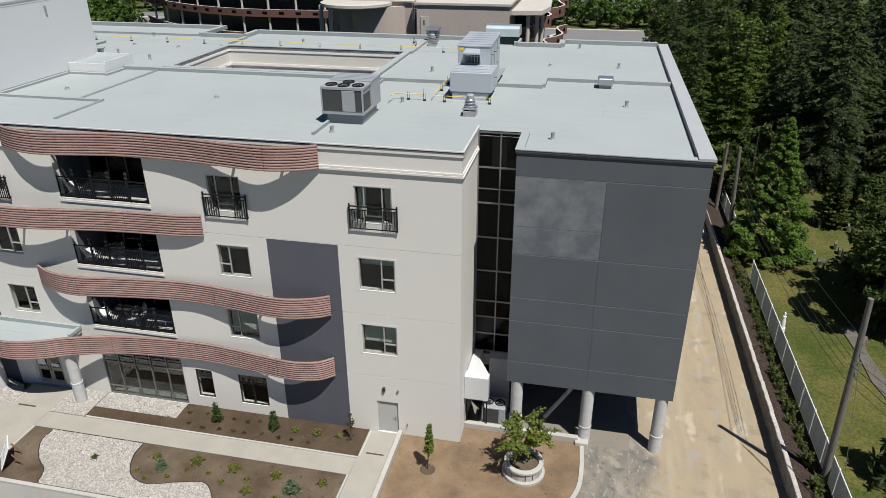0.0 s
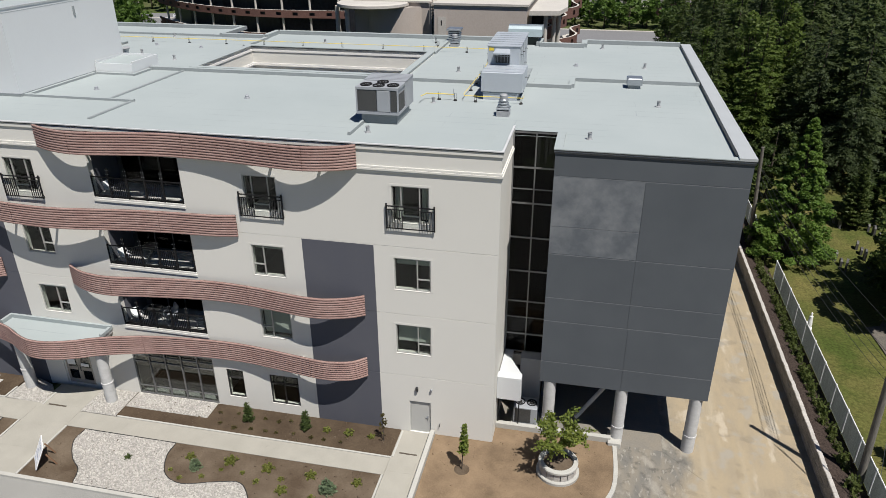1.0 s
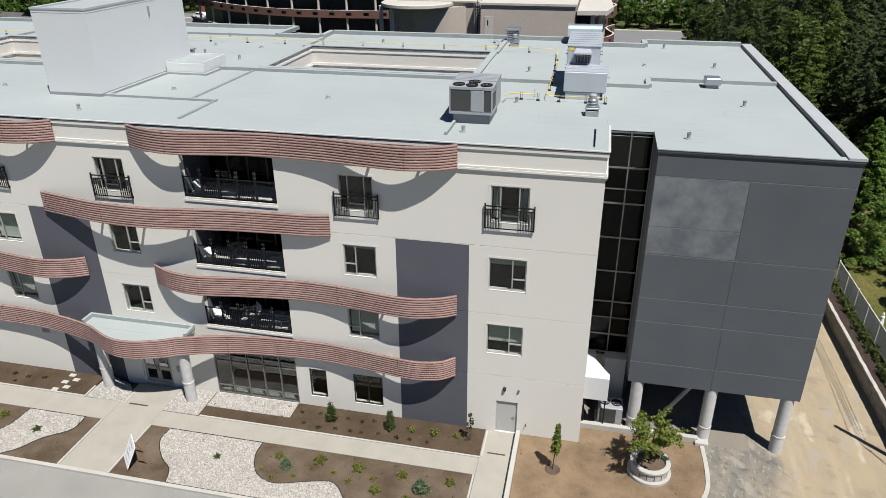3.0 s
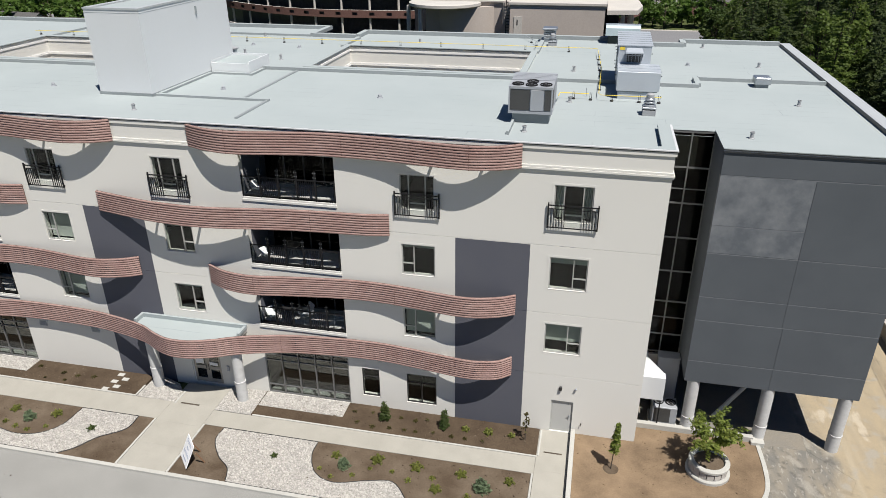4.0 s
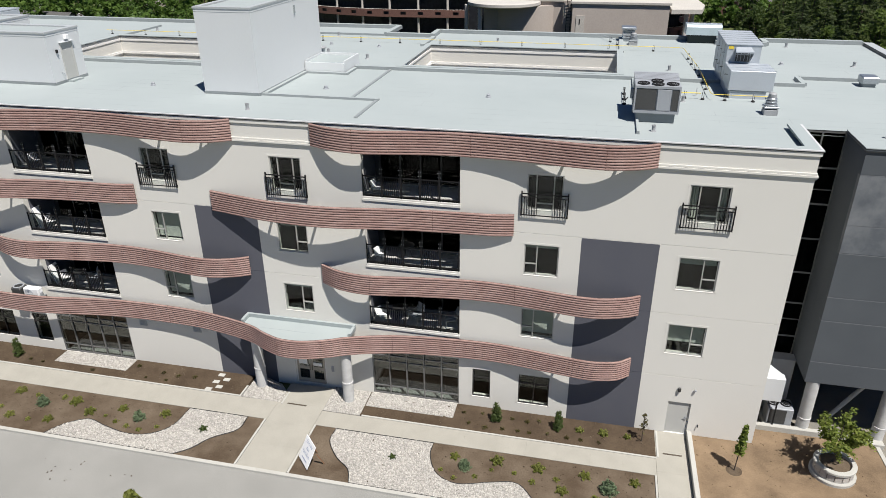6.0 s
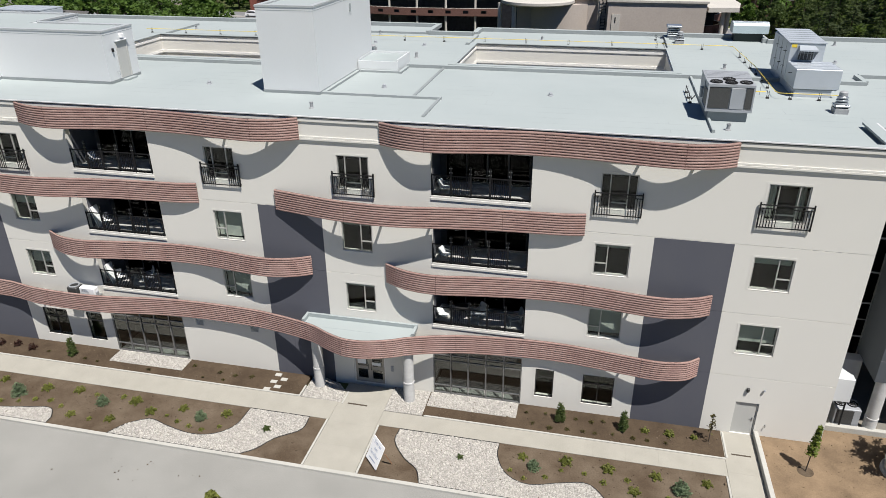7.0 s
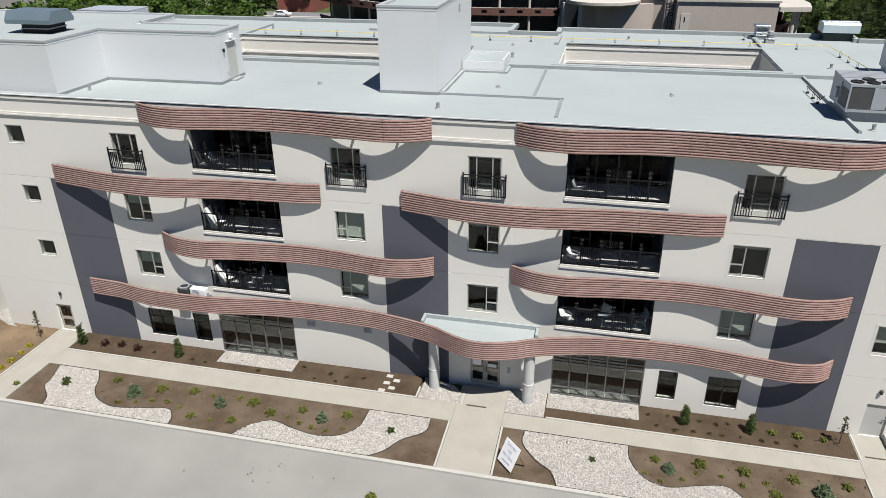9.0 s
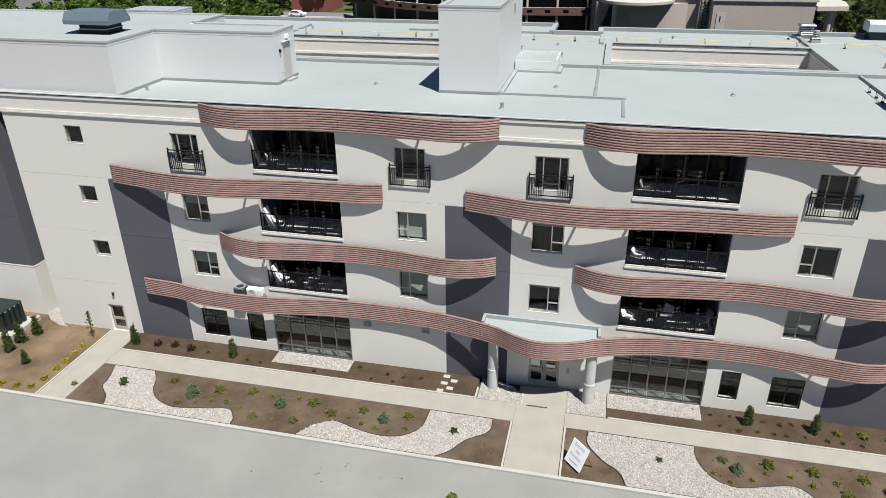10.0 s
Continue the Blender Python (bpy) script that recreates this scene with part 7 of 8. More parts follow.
sapling(-1.15, -2.2, 2.75, 51, LEAF_PLANTER, "thin young maple staked in bare earth", 460, 0.12)
sapling(-5.4, -1.0, 1.7, 52, LEAF_BROWN, "thin half-bare sapling beside the wall", 60)
sapling(-51.9, -1.1, 1.9, 53, LEAF_BROWN, "thin sapling at the corner of the yard", 70)
whole("soil_ring", Shape().lathe([(0.4, 0.0), (0.3, 0.04), (0.0, 0.03)], (-1.15, -2.2, 0.1), 20, cap=False), SOIL, "dark dug soil round the young maple", "soil", kind="structure")

# round planter with a bushy maple
t = thing("round_planter", "round pale stone planter with panelled sides and a wide foot", "planter", at=(3.37, -1.38, 0.1))
part("foot", Shape().lathe([(1.02, 0.0), (1.02, 0.14), (0.98, 0.18), (0.86, 0.18)], (0, 0, 0), 40), KERB, t)
part("rim", Shape().lathe([(0.86, 0.56), (0.94, 0.6), (0.94, 0.7), (0.9, 0.74), (0.72, 0.74), (0.7, 0.55)], (0, 0, 0), 40, cap=False), KERB, t)
part("bowl", Shape().lathe([(0.84, 0.15), (0.84, 0.58)], (0, 0, 0), 40, cap=False), BLOCKSTONE, t)
for k in range(16):
    a = k * math.pi / 8
    s = Shape().box(-0.15, 0.15, -0.875, -0.845, 0.2, 0.54, turn=Matrix.Rotation(a, 4, "Z"))
    part("panel", s, CAPSTONE, t)
part("soil", Shape().lathe([(0.71, 0.6), (0.0, 0.64)], (0, 0, 0), 24, cap=False), SOIL, t)


def spreading_tree(h, r, seed, limbs=12, per=46, size=0.09):
    """An open young tree: limbs that fan out from a low fork, with twigs and loose leaves along them."""
    rng = np.random.default_rng(seed)
    wood, pts = [limb([(0, 0, -0.1), (0.02, 0, h * 0.2)], [0.06, 0.05], 7)], []
    for k in range(limbs):
        a = k * 2.4 + rng.uniform(-0.3, 0.3)
        q = rng.uniform(0.35, 1.0)
        tip = np.array((math.cos(a) * r * q, math.sin(a) * r * q, h * (1.05 - 0.5 * q * q) + rng.uniform(-0.12, 0.12)))
        root = np.array((0.02, 0, h * 0.2))
        mid = root * 0.5 + tip * 0.5 + (0, 0, 0.12 * h)
        wood.append(limb([tuple(root), tuple(mid), tuple(tip)], [0.03, 0.018, 0.006], 5))
        for t in range(7):
            f = rng.uniform(0.35, 1.0)
            base = root * (1 - f) ** 2 + mid * 2 * f * (1 - f) + tip * f * f
            end = base + rng.normal(0, 1, 3) * (0.3, 0.3, 0.16) + (math.cos(a) * 0.12, math.sin(a) * 0.12, 0.06)
            wood.append(limb([tuple(base), tuple(end)], [0.008, 0.003], 4))
            g = rng.random((per, 1))
            pts.append(base * (1 - g) + end * g + rng.normal(0, 0.07, (per, 3)))
    pts = np.vstack(pts)
    return np.vstack(wood), leaves(pts, rng.uniform(0.7, 1.3, len(pts)) * size, rng)


tree("planter_maple", spreading_tree(2.45, 1.45, 61), (3.27, -1.28, 0.7), LEAF_PLANTER, "bushy bright green young maple growing in the planter", "tree")
tree("drive_tree", broadleaf(3.5, 0.75, 1500, 0.15, 62, 0.06, 0.3, 0.7), (-25.95, -12.4, 0.0), LEAF_LIME, "small slender lime-green tree beside the drive", "tree")

# shrubs along the retaining wall
sh = shrub("hedge_shrub", 0.29, 0.62, 300, 0.075, LEAF_SHRUB, 71, "young green shrub in bark mulch along the fence", "shrub", "fence shrubs", 6)
scatter(sh, [(16.45 + rp.uniform(-0.15, 0.15), -6.0 + k * 0.68 + rp.uniform(-0.12, 0.12)) for k in range(50)], 0.7, 0.75, 1.4)

# ---- fence, poles and graveyard ----
fence = thing("fence", "white chain-link fence with pale privacy slats", "fence")
FX = 17.3
GAP = 2.1
for k in [*range(-8, 9), *range(12, 16)]:
    y = 1.88 + k * GAP
    for q in (0.0, GAP) if k in (8, 15) else (0.0,):
        part("post", Shape().lathe([(0.045, 0.0), (0.045, 1.55), (0.055, 1.56), (0.03, 1.62)], (FX, y + q, 0.3), 10), FENCEWHITE, fence, smooth=True)
    for z in (1.84, 0.42):
        part("rail", Shape().tube([(FX, y + 0.045, z), (FX, y + GAP - 0.045, z)], 0.034 if z > 1 else 0.025, 6), FENCEWHITE, fence)
    s = Shape()
    for q in range(28):
        a = y + 0.07 + q * 0.07
        s.box(FX - 0.008, FX + 0.008, a, a + 0.055, 0.45, 1.8)
    part("slat_panel", s, SLAT, fence)


def pole(name, x, y, z0, h, label, lean=0.0):
    t = thing(name, label, "pole", at=(x, y, z0))
    part("shaft", Shape().tube([(0, 0, -0.5), (lean * 0.5, 0, h * 0.5), (lean, 0, h)], [0.17, 0.145, 0.115], 12), WOODPOLE, t, smooth=True)
    return t


p1 = pole("utility_pole", 17.05, 0.35, 0.6, 9.65, "weathered grey wooden utility pole beside the fence", -0.35)
for z in (6.2, 6.7, 7.2, 7.7):
    part("insulator", Shape().lathe([(0.03, 0.0), (0.05, 0.02), (0.05, 0.08), (0.02, 0.1)], (-0.1 - 0.15, -0.02, z), 8), PAPERWHITE, p1)
    part("cable_clip", Shape().box(-0.14, 0.02, -0.19, -0.15, z - 0.02, z + 0.02), STEEL, p1)
part("guy_wire", Shape().tube([(-0.2, 0.0, 7.6), (0.9, 0.1, -0.1)], 0.012, 4), STEEL, p1)
p2 = pole("utility_pole", 16.54, 33.3, 0.6, 6.0, "slim weathered grey utility pole at the end of the lane")
p3 = pole("utility_pole", 16.43, 25.75, 0.6, 8.0, "thick weathered wooden utility pole beside the fence", -0.44)


def cable(a, b, sag, name="cable"):
    a, b = Vector(a), Vector(b)
    path = [a.lerp(b, k / 20) - Vector((0, 0, sag * 4 * (k / 20) * (1 - k / 20))) for k in range(21)]
    whole(name, Shape().tube(path, 0.014, 4), RUBBER, "thin black overhead cable between the poles", "cable", "overhead cables")


for k, (x, z) in enumerate(((16.5, 6.45), (16.5, 6.85), (16.52, 7.2), (16.55, 7.5))):
    cable((x, 0.2, z), (34.0 + k * 0.5, -34.0, z - 0.6 + 0.3 * k), 0.9)
    cable((x, 0.35, z), (15.98, 25.75, 5.9 + 0.45 * k), 0.75 - 0.06 * k)
cable((16.62, 0.3, 8.6), (16.54, 33.3, 6.4), 0.5)
s = Shape().lathe([(0.34, 0.0), (0.34, 0.5), (0.28, 0.52), (0.24, 0.6), (0.27, 0.75), (0.22, 1.2), (0.18, 1.45), (0.2, 1.62), (0.1, 1.7), (0.1, 1.78), (0.12, 1.9), (0.06, 2.0)], (0, 0, 0), 18)
whole("statue", s, STATUE, "white plaster statue on a plinth in the graveyard", "statue", smooth=True, at=(18.0, 13.9, 0.3)).scale = (0.6, 0.6, 0.72)
rg = random.Random(33)
stone = Shape().slab([(-0.3, 0.0), (0.3, 0.0), (0.3, 0.62), (0.2, 0.74), (0.0, 0.8), (-0.2, 0.74), (-0.3, 0.62)], -0.08, 0.08)
stone_mesh = stone.mesh("headstone", [GRANITE])
stone_mesh.transform(Matrix.Rotation(math.pi / 2, 4, "X"))
plots = [(24.4, 32.7), (24.55, 31.6), (24.7, 27.5), (24.75, 26.6), (24.7, 25.6), (24.6, 24.3), (22.5, 25.1), (22.65, 24.2), (22.75, 23.3), (26.7, 31.4), (26.8, 30.5), (26.9, 29.6), (27.05, 27.7), (27.1, 26.6), (24.5, 33.8), (22.4, 31.0), (19.4, 34.8)]
plots += [(29.2 + rg.uniform(-0.3, 0.3), 22.0 + c * 1.6 + rg.uniform(-0.3, 0.3)) for c in range(6)]
for x, y in plots:
    o = whole("headstone", stone_mesh, [], "dark granite headstone standing in grass", "headstone", "headstones", at=(x, y, 0.3))
    o.rotation_euler = (0, 0, rg.uniform(1.2, 1.5))
    o.scale = (1, 1, rg.uniform(0.7, 1.3))
for x, y in ((21.6, 2.2), (22.4, 1.6), (21.9, 0.6)):
    whole("grave_marker", Shape().soft(x - 0.2, x + 0.2, y - 0.14, y + 0.14, 0.3, 0.5, 0.04), STATUE, "small white grave marker in the grass", "headstone", "grave markers")

# transformer in the west yard
t = thing("pad_transformer", "dark green pad-mounted transformer on a concrete pad", "transformer", at=(-58.9, -1.2, 0.07))
part("pad", Shape().soft(-1.9, 1.9, -1.2, 1.2, 0.0, 0.18, 0.03), KERB, t)
part("cabinet", Shape().soft(-1.35, 1.35, -0.85, 0.85, 0.18, 1.5, 0.06), TRANSGREEN, t)
part("lid", Shape().soft(-1.4, 1.4, -0.9, 0.9, 1.5, 1.62, 0.06), TRANSGREEN, t)
for k in range(4):
    part("cooling_fin", Shape().soft(1.42, 1.6, -0.7 + k * 0.38, -0.42 + k * 0.38, 0.4, 1.66, 0.06), TRANSGREEN, t)
part("warning_label", Shape().box(-0.2, 0.1, -0.862, -0.852, 0.9, 1.1), PAPERWHITE, t)
part("kerb_ring", Shape().soft(1.92, 2.12, -1.3, 1.3, 0.0, 0.34, 0.05), KERB, t)

# sandwich board by the entrance path
t = thing("sandwich_board", "white sign board on a raw timber easel beside the path", "sign", at=(-21.55, -6.2, 0.1))
t.rotation_euler = (0, 0, radians(-47))
tilt = Matrix.Rotation(radians(-26), 4, "X")
part("board", Shape().box(-0.55, 0.55, -0.02, 0.02, 0.12, 1.35, turn=tilt), PAPERWHITE, t)
for x in (-0.45, 0.45):
    part("easel_leg", Shape().box(x - 0.03, x + 0.03, 0.022, 0.07, 0.0, 1.2, turn=tilt), RAWWOOD, t)
    part("back_leg", Shape().box(x - 0.03, x + 0.03, -0.03, 0.03, 0.0, 0.8, turn=Matrix.Translation((0, 0.95, 0)) @ Matrix.Rotation(radians(24), 4, "X")), RAWWOOD, t)
for z, text, size in ((1.08, "Entrée", 0.26), (0.82, "des", 0.24), (0.54, "familles", 0.26)):
    c = bpy.data.curves.new("lettering", "FONT")
    c.body, c.size, c.align_x, c.extrude = text, size, "CENTER", 0.002
    me_ob = bpy.data.objects.new("lettering_source", c)
    scene.collection.objects.link(me_ob)
    dg = bpy.context.evaluated_depsgraph_get()
    me = bpy.data.meshes.new_from_object(me_ob.evaluated_get(dg))
    bpy.data.objects.remove(me_ob)
    me.transform(tilt @ Matrix.Translation((0, -0.024, z)) @ Matrix.Rotation(math.pi / 2, 4, "X"))
    me.materials.clear()
    me.materials.append(SIGNBLUE)
    part("lettering", me, [], t, "blue lettering")
part("small_print", Shape().box(-0.3, 0.3, -0.026, -0.022, 0.3, 0.36, turn=tilt), SIGNBLUE, t)

# ---- rear building ----
rear = thing("rear_building", "older greige and brown brick building with curved balconies", "building")
for b in ((-12.3, -3.3, 41.7, 54.0, 0.0, 16.1), (-21.5, -13.3, 45.0, 56.0, 0.0, 15.9), (-13.3, -12.3, 44.0, 54.0, 0.0, 16.1)):
    part("wall", Shape().box(*b), REARWALL, rear, "greige rendered stair block")
part("roof_cap", Shape().box(-12.45, -3.15, 41.55, 54.2, 16.1, 16.3), REARPALE, rear)
part("roof_cap", Shape().box(-21.5, -12.46, 44.8, 56.2, 15.9, 16.05), REARPALE, rear)
part("drum_wall", Shape().lathe([(3.6, 0.0), (3.6, 15.5)], (-17.2, 47.2, 0.0), 40), REARWALL, rear, smooth=True)
part("canopy_disc", Shape().lathe([(3.6, 15.5), (3.75, 15.6), (3.75, 15.85), (3.5, 15.95)], (-19.4, 45.0, 0.0), 56), REARPALE, rear, "round concrete canopy roof")
for x, y in ((-21.5, 42.6), (-23.2, 44.4)):
    part("column", Shape().lathe([(0.22, 0.0), (0.22, 15.5)], (x, y, 0.0), 16), REARPALE, rear, smooth=True)
part("roof_door", Shape().box(-11.9, -11.1, 41.64, 41.695, 13.2, 15.0).box(-11.62, -11.52, 41.62, 41.638, 14.2, 14.7, 1), [REARPALE, BLACK], rear)
lad = Shape()
for x in (-12.95, -12.55):
    lad.box(x - 0.03, x + 0.03, 43.7, 43.76, 11.0, 16.6)
for k in range(18):
    lad.box(-12.92, -12.58, 43.7, 43.75, 11.2 + k * 0.3, 11.24 + k * 0.3)
part("wall_ladder", lad, BLACK, rear)
part("overhang", Shape().slab([(-3.1, 41.9), (-0.3, 42.4), (0.3, 46.0), (-0.3, 58.0), (-3.1, 58.0)], 15.3, 15.7), REARPALE, rear)
# Solid near-black box in place of the porch's shade.
part("porch_shade_block", Shape().box(-3.25, -1.9, 46.5, 70.0, 0.0, 15.3), REARDARK, rear)
for x, y in ((-1.6, 42.9), (-0.9, 44.6), (-0.6, 47.5)):
    part("column", Shape().lathe([(0.2, 0.0), (0.2, 15.3)], (x, y, 0.0), 14), REARPALE, rear, smooth=True)
for lvl in range(4):
    z = 2.6 + lvl * 3.35
    pts = spline([(-2.9, 43.6), (-1.7, 44.6), (-1.2, 46.4), (-1.8, 48.2), (-2.0, 50.2), (-0.8, 52.2), (-0.1, 54.4), (-0.6, 56.6), (-1.0, 58.8), (0.3, 61.0), (0.9, 63.6), (0.3, 66.0), (0.0, 68.5), (1.0, 71.0)], 5)
    bd = Shape()
    for i in range(len(pts) - 1):
        (ax, ay), (bx, by) = pts[i], pts[i + 1]
        hole = i % 6 == 3
        for z0, z1 in (((z, z + 0.35), (z + 0.85, z + 1.2)) if hole else ((z, z + 1.2),)):
            bd.face([(ax, ay, z0), (bx, by, z0), (bx, by, z1), (ax, ay, z1)], 0)
        bd.face([(ax, ay, z), (ax - 1.4, ay, z), (bx - 1.4, by, z), (bx, by, z)], 1)
        bd.face([(ax, ay, z + 1.2), (bx, by, z + 1.2), (bx - 0.25, by, z + 1.2), (ax - 0.25, ay, z + 1.2)], 1)
        if not hole:
            bd.face([(ax - 0.25, ay, z), (bx - 0.25, by, z), (bx - 0.25, by, z + 1.2), (ax - 0.25, ay, z + 1.2)], 0)
    part("balcony_band", bd, [REARBRICK, REARPALE], rear, "wavy brown brick balcony front")
# long west wing with bowed balconies
arc = [(-55.0 + 31.0 * k / 42, 58.3 + 0.0105 * max(0, 26 - k) ** 2 + 0.004 * max(0, k - 26) ** 2) for k in range(-8, 43)]
# Near-black walls hold both the glazing and the shade of the balconies.
part("wing_wall", Shape().slab([(-24.0, 62.4), (-24.0, 78.0), (-60.9, 78.0), (-60.9, 74.6), (-55.0, 69.2), (-47.0, 64.5), (-38.0, 62.4)], 0.0, 20.5), REARDARK, rear, "dark glazing and balcony shade in one near-black colour")
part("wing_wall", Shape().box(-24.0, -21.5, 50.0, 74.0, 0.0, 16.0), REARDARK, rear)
part("roof_cap", Shape().box(-61.2, -23.5, 62.0, 78.5, 20.5, 20.9), REARPALE, rear)
for lvl in range(6):
    z = 3.45 + lvl * 2.9
    bd = Shape()
    for k in range(50):
        (ax, ay), (bx, by) = arc[k], arc[k + 1]
        cells = ((0.0, 1.0, z, z + 0.92),) if k % 3 else ((0.0, 0.04, z, z + 0.92), (0.96, 1.0, z, z + 0.92), (0.04, 0.96, z, z + 0.3), (0.04, 0.96, z + 0.66, z + 0.92))
        for f0, f1, z0, z1 in cells:
            bd.face([(ax + (bx - ax) * f0, ay + (by - ay) * f0, z0), (ax + (bx - ax) * f1, ay + (by - ay) * f1, z0), (ax + (bx - ax) * f1, ay + (by - ay) * f1, z1), (ax + (bx - ax) * f0, ay + (by - ay) * f0, z1)], 0)
        bd.face([(ax, ay, z + 0.92), (bx, by, z + 0.92), (bx, by + 0.25, z + 0.92), (ax, ay + 0.25, z + 0.92)], 1)
        # Near-black back face gives the shade inside the openings.
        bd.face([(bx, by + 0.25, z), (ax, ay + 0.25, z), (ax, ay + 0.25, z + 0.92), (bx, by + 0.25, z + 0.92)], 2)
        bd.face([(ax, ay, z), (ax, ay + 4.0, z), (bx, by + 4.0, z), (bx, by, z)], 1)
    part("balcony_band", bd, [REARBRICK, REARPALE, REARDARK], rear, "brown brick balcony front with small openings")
    for k in range(4, 50, 5):
        x, y = arc[k]
        part("column", Shape().lathe([(0.15, z + 0.92), (0.15, z + 2.9)], (x, y + 0.4, 0.0), 10), REARPALE, rear, smooth=True)

# ---- streets, houses, woods ----
whole("street", Shape().slab([(-300, 121), (300, 121), (300, 137.4), (-300, 137.4)], -0.11, -0.06), FARROAD, "grey asphalt street beyond the buildings", "road", kind="structure")
whole("street_kerb", Shape().box(-300, 300, 137.4, 138.3, -0.11, 0.05), REARPALE, "pale kerb strip along the far street", "kerb", kind="structure")
whole("car_park", Shape().slab([(-130, 95), (-66, 95), (-66, 146), (-130, 146)], -0.11, -0.05), FARROAD, "asphalt car park beyond the rear building", "road", kind="structure")


def house(x, y, w, d, h, turn, wall, label):
    t = thing("house", label, "house", "far houses", at=(x, y, -0.1))
    t.rotation_euler = (0, 0, turn)
    part("wall", Shape().box(-w / 2, w / 2, -d / 2, d / 2, 0, h), wall, t)
    r = Shape()
    e = 0.5
    k = h + d * 0.32
    r.face([(-w / 2 - e, -d / 2 - e, h - 0.1), (w / 2 + e, -d / 2 - e, h - 0.1), (w / 2 + e, 0, k), (-w / 2 - e, 0, k)])
    r.face([(w / 2 + e, d / 2 + e, h - 0.1), (-w / 2 - e, d / 2 + e, h - 0.1), (-w / 2 - e, 0, k), (w / 2 + e, 0, k)])
    for sx in (-1, 1):
        q = [(sx * w / 2, -d / 2, h), (sx * w / 2, d / 2, h), (sx * w / 2, 0, k - 0.1)]
        r.face(q if sx > 0 else q[::-1], 1)
    part("roof", r, [SHINGLE, wall], t)
    for sx in (-0.3, 0.05, 0.32):
        part("window", Shape().box(sx * w - 0.6, sx * w + 0.6, -d / 2 - 0.06, -d / 2 - 0.003, 1.0, 2.2).box(sx * w - 0.52, sx * w + 0.52, -d / 2 - 0.075, -d / 2 - 0.062, 1.08, 2.12, 1), [TRIM, REARDARK], t)
    part("door", Shape().box(w * 0.18 - 0.45, w * 0.18 + 0.45, -d / 2 - 0.05, -d / 2 - 0.003, 0.1, 2.1), REARPALE, t)


rh = random.Random(3)
for k, (x, y) in enumerate(((2, 160), (24, 163), (-22, 162), (-48, 166), (-78, 162), (-108, 172), (-136, 160), (-120, 96), (-146, 108), (-98, 84), (-104, 62), (-128, 74), (-168, 150), (-190, 128), (-86, 182), (-40, 190), (10, 188))):
    house(x, y, rh.uniform(11, 15), rh.uniform(8, 10), rh.uniform(3.0, 5.4), rh.uniform(-0.15, 0.15), rh.choice((SIDING, REARBRICK, SIDING, REARWALL)), "small house with a grey shingle roof among trees")
t = thing("brick_building", "low red brick commercial building beyond the car park", "building")
part("wall", Shape().box(-104.5, -94.3, 147.0, 158.0, -0.1, 6.0), REDBRICK, t)
part("roof", Shape().box(-104.8, -94.0, 146.7, 158.3, 6.0, 6.3), SHINGLE, t)
part("vent", Shape().soft(-100.0, -98.5, 150.0, 151.5, 6.3, 7.1, 0.1), CLAD, t)

t = thing("car", "white parked hatchback car", "car", at=(-99.0, 138.0, -0.05))
body = [(-2.1, 0.35), (2.1, 0.35), (2.15, 0.7), (1.95, 0.9), (1.1, 1.0), (0.5, 1.45), (-1.3, 1.48), (-2.0, 1.0), (-2.15, 0.75)]
h = part("body", Shape().slab(body, -0.85, 0.85), CARPAINT, t)
h.data.transform(Matrix.Rotation(math.pi / 2, 4, "X"))
h = part("window", Shape().slab([(-1.7, 1.02), (0.75, 1.02), (0.42, 1.38), (-1.25, 1.4)], -0.86, 0.86), REARDARK, t)
h.data.transform(Matrix.Rotation(math.pi / 2, 4, "X"))
for x in (-1.35, 1.35):
    for y in (-0.86, 0.66):
        w = part("wheel", Shape().lathe([(0.33, 0.0), (0.33, 0.2)], (0, 0, 0), 16), RUBBER, t)
        w.matrix_local = Matrix.Translation((x, y + 0.2, 0.33)) @ Matrix.Rotation(math.pi / 2, 4, "X")
        rim = part("rim", Shape().lathe([(0.2, -0.01), (0.2, 0.21)], (0, 0, 0), 12), STEEL, w)

# woods: many trees of a few shapes joined into one mass each
EDGE = [broadleaf(13.0, 2.9, 5600, 0.205, 106, 0.2, 0.06, 0.6, 90), broadleaf(15.0, 3.1, 6000, 0.215, 107, 0.2, 0.08, 0.55, 96), conifer(15.0, 3.6, 117, 38, 0.21, 0.2, 0.1, flat=True)]
MODELS = [broadleaf(12.0, 3.4, 3400, 0.3, 101, 0.24, 0.08, 0.35, 60), broadleaf(14.0, 3.8, 3800, 0.32, 102, 0.26, 0.1, 0.3, 64), broadleaf(10.0, 3.0, 3000, 0.28, 103, 0.2, 0.05, 0.4, 56)]
STREET = [broadleaf(12.0, 4.4, 720, 0.76, 104, 0.28, 0.12), broadleaf(10.0, 3.8, 640, 0.72, 105, 0.26, 0.1)]
SPRUCES = [conifer(15.0, 4.3, 111, 38, 0.21, 0.2, 0.28, flat=True), conifer(13.0, 4.0, 112, 36, 0.2, 0.18, 0.34, flat=True), conifer(17.0, 4.5, 113, 42, 0.22, 0.22, 0.22, flat=True)]
TOPS = [conifer(15.0, 4.3, 114, 27, 0.29, 0.2, 0.28, 0.32, flat=True), conifer(13.0, 4.0, 115, 26, 0.28, 0.18, 0.34, 0.32, flat=True), conifer(17.0, 4.5, 116, 29, 0.3, 0.22, 0.22, 0.32, flat=True)]


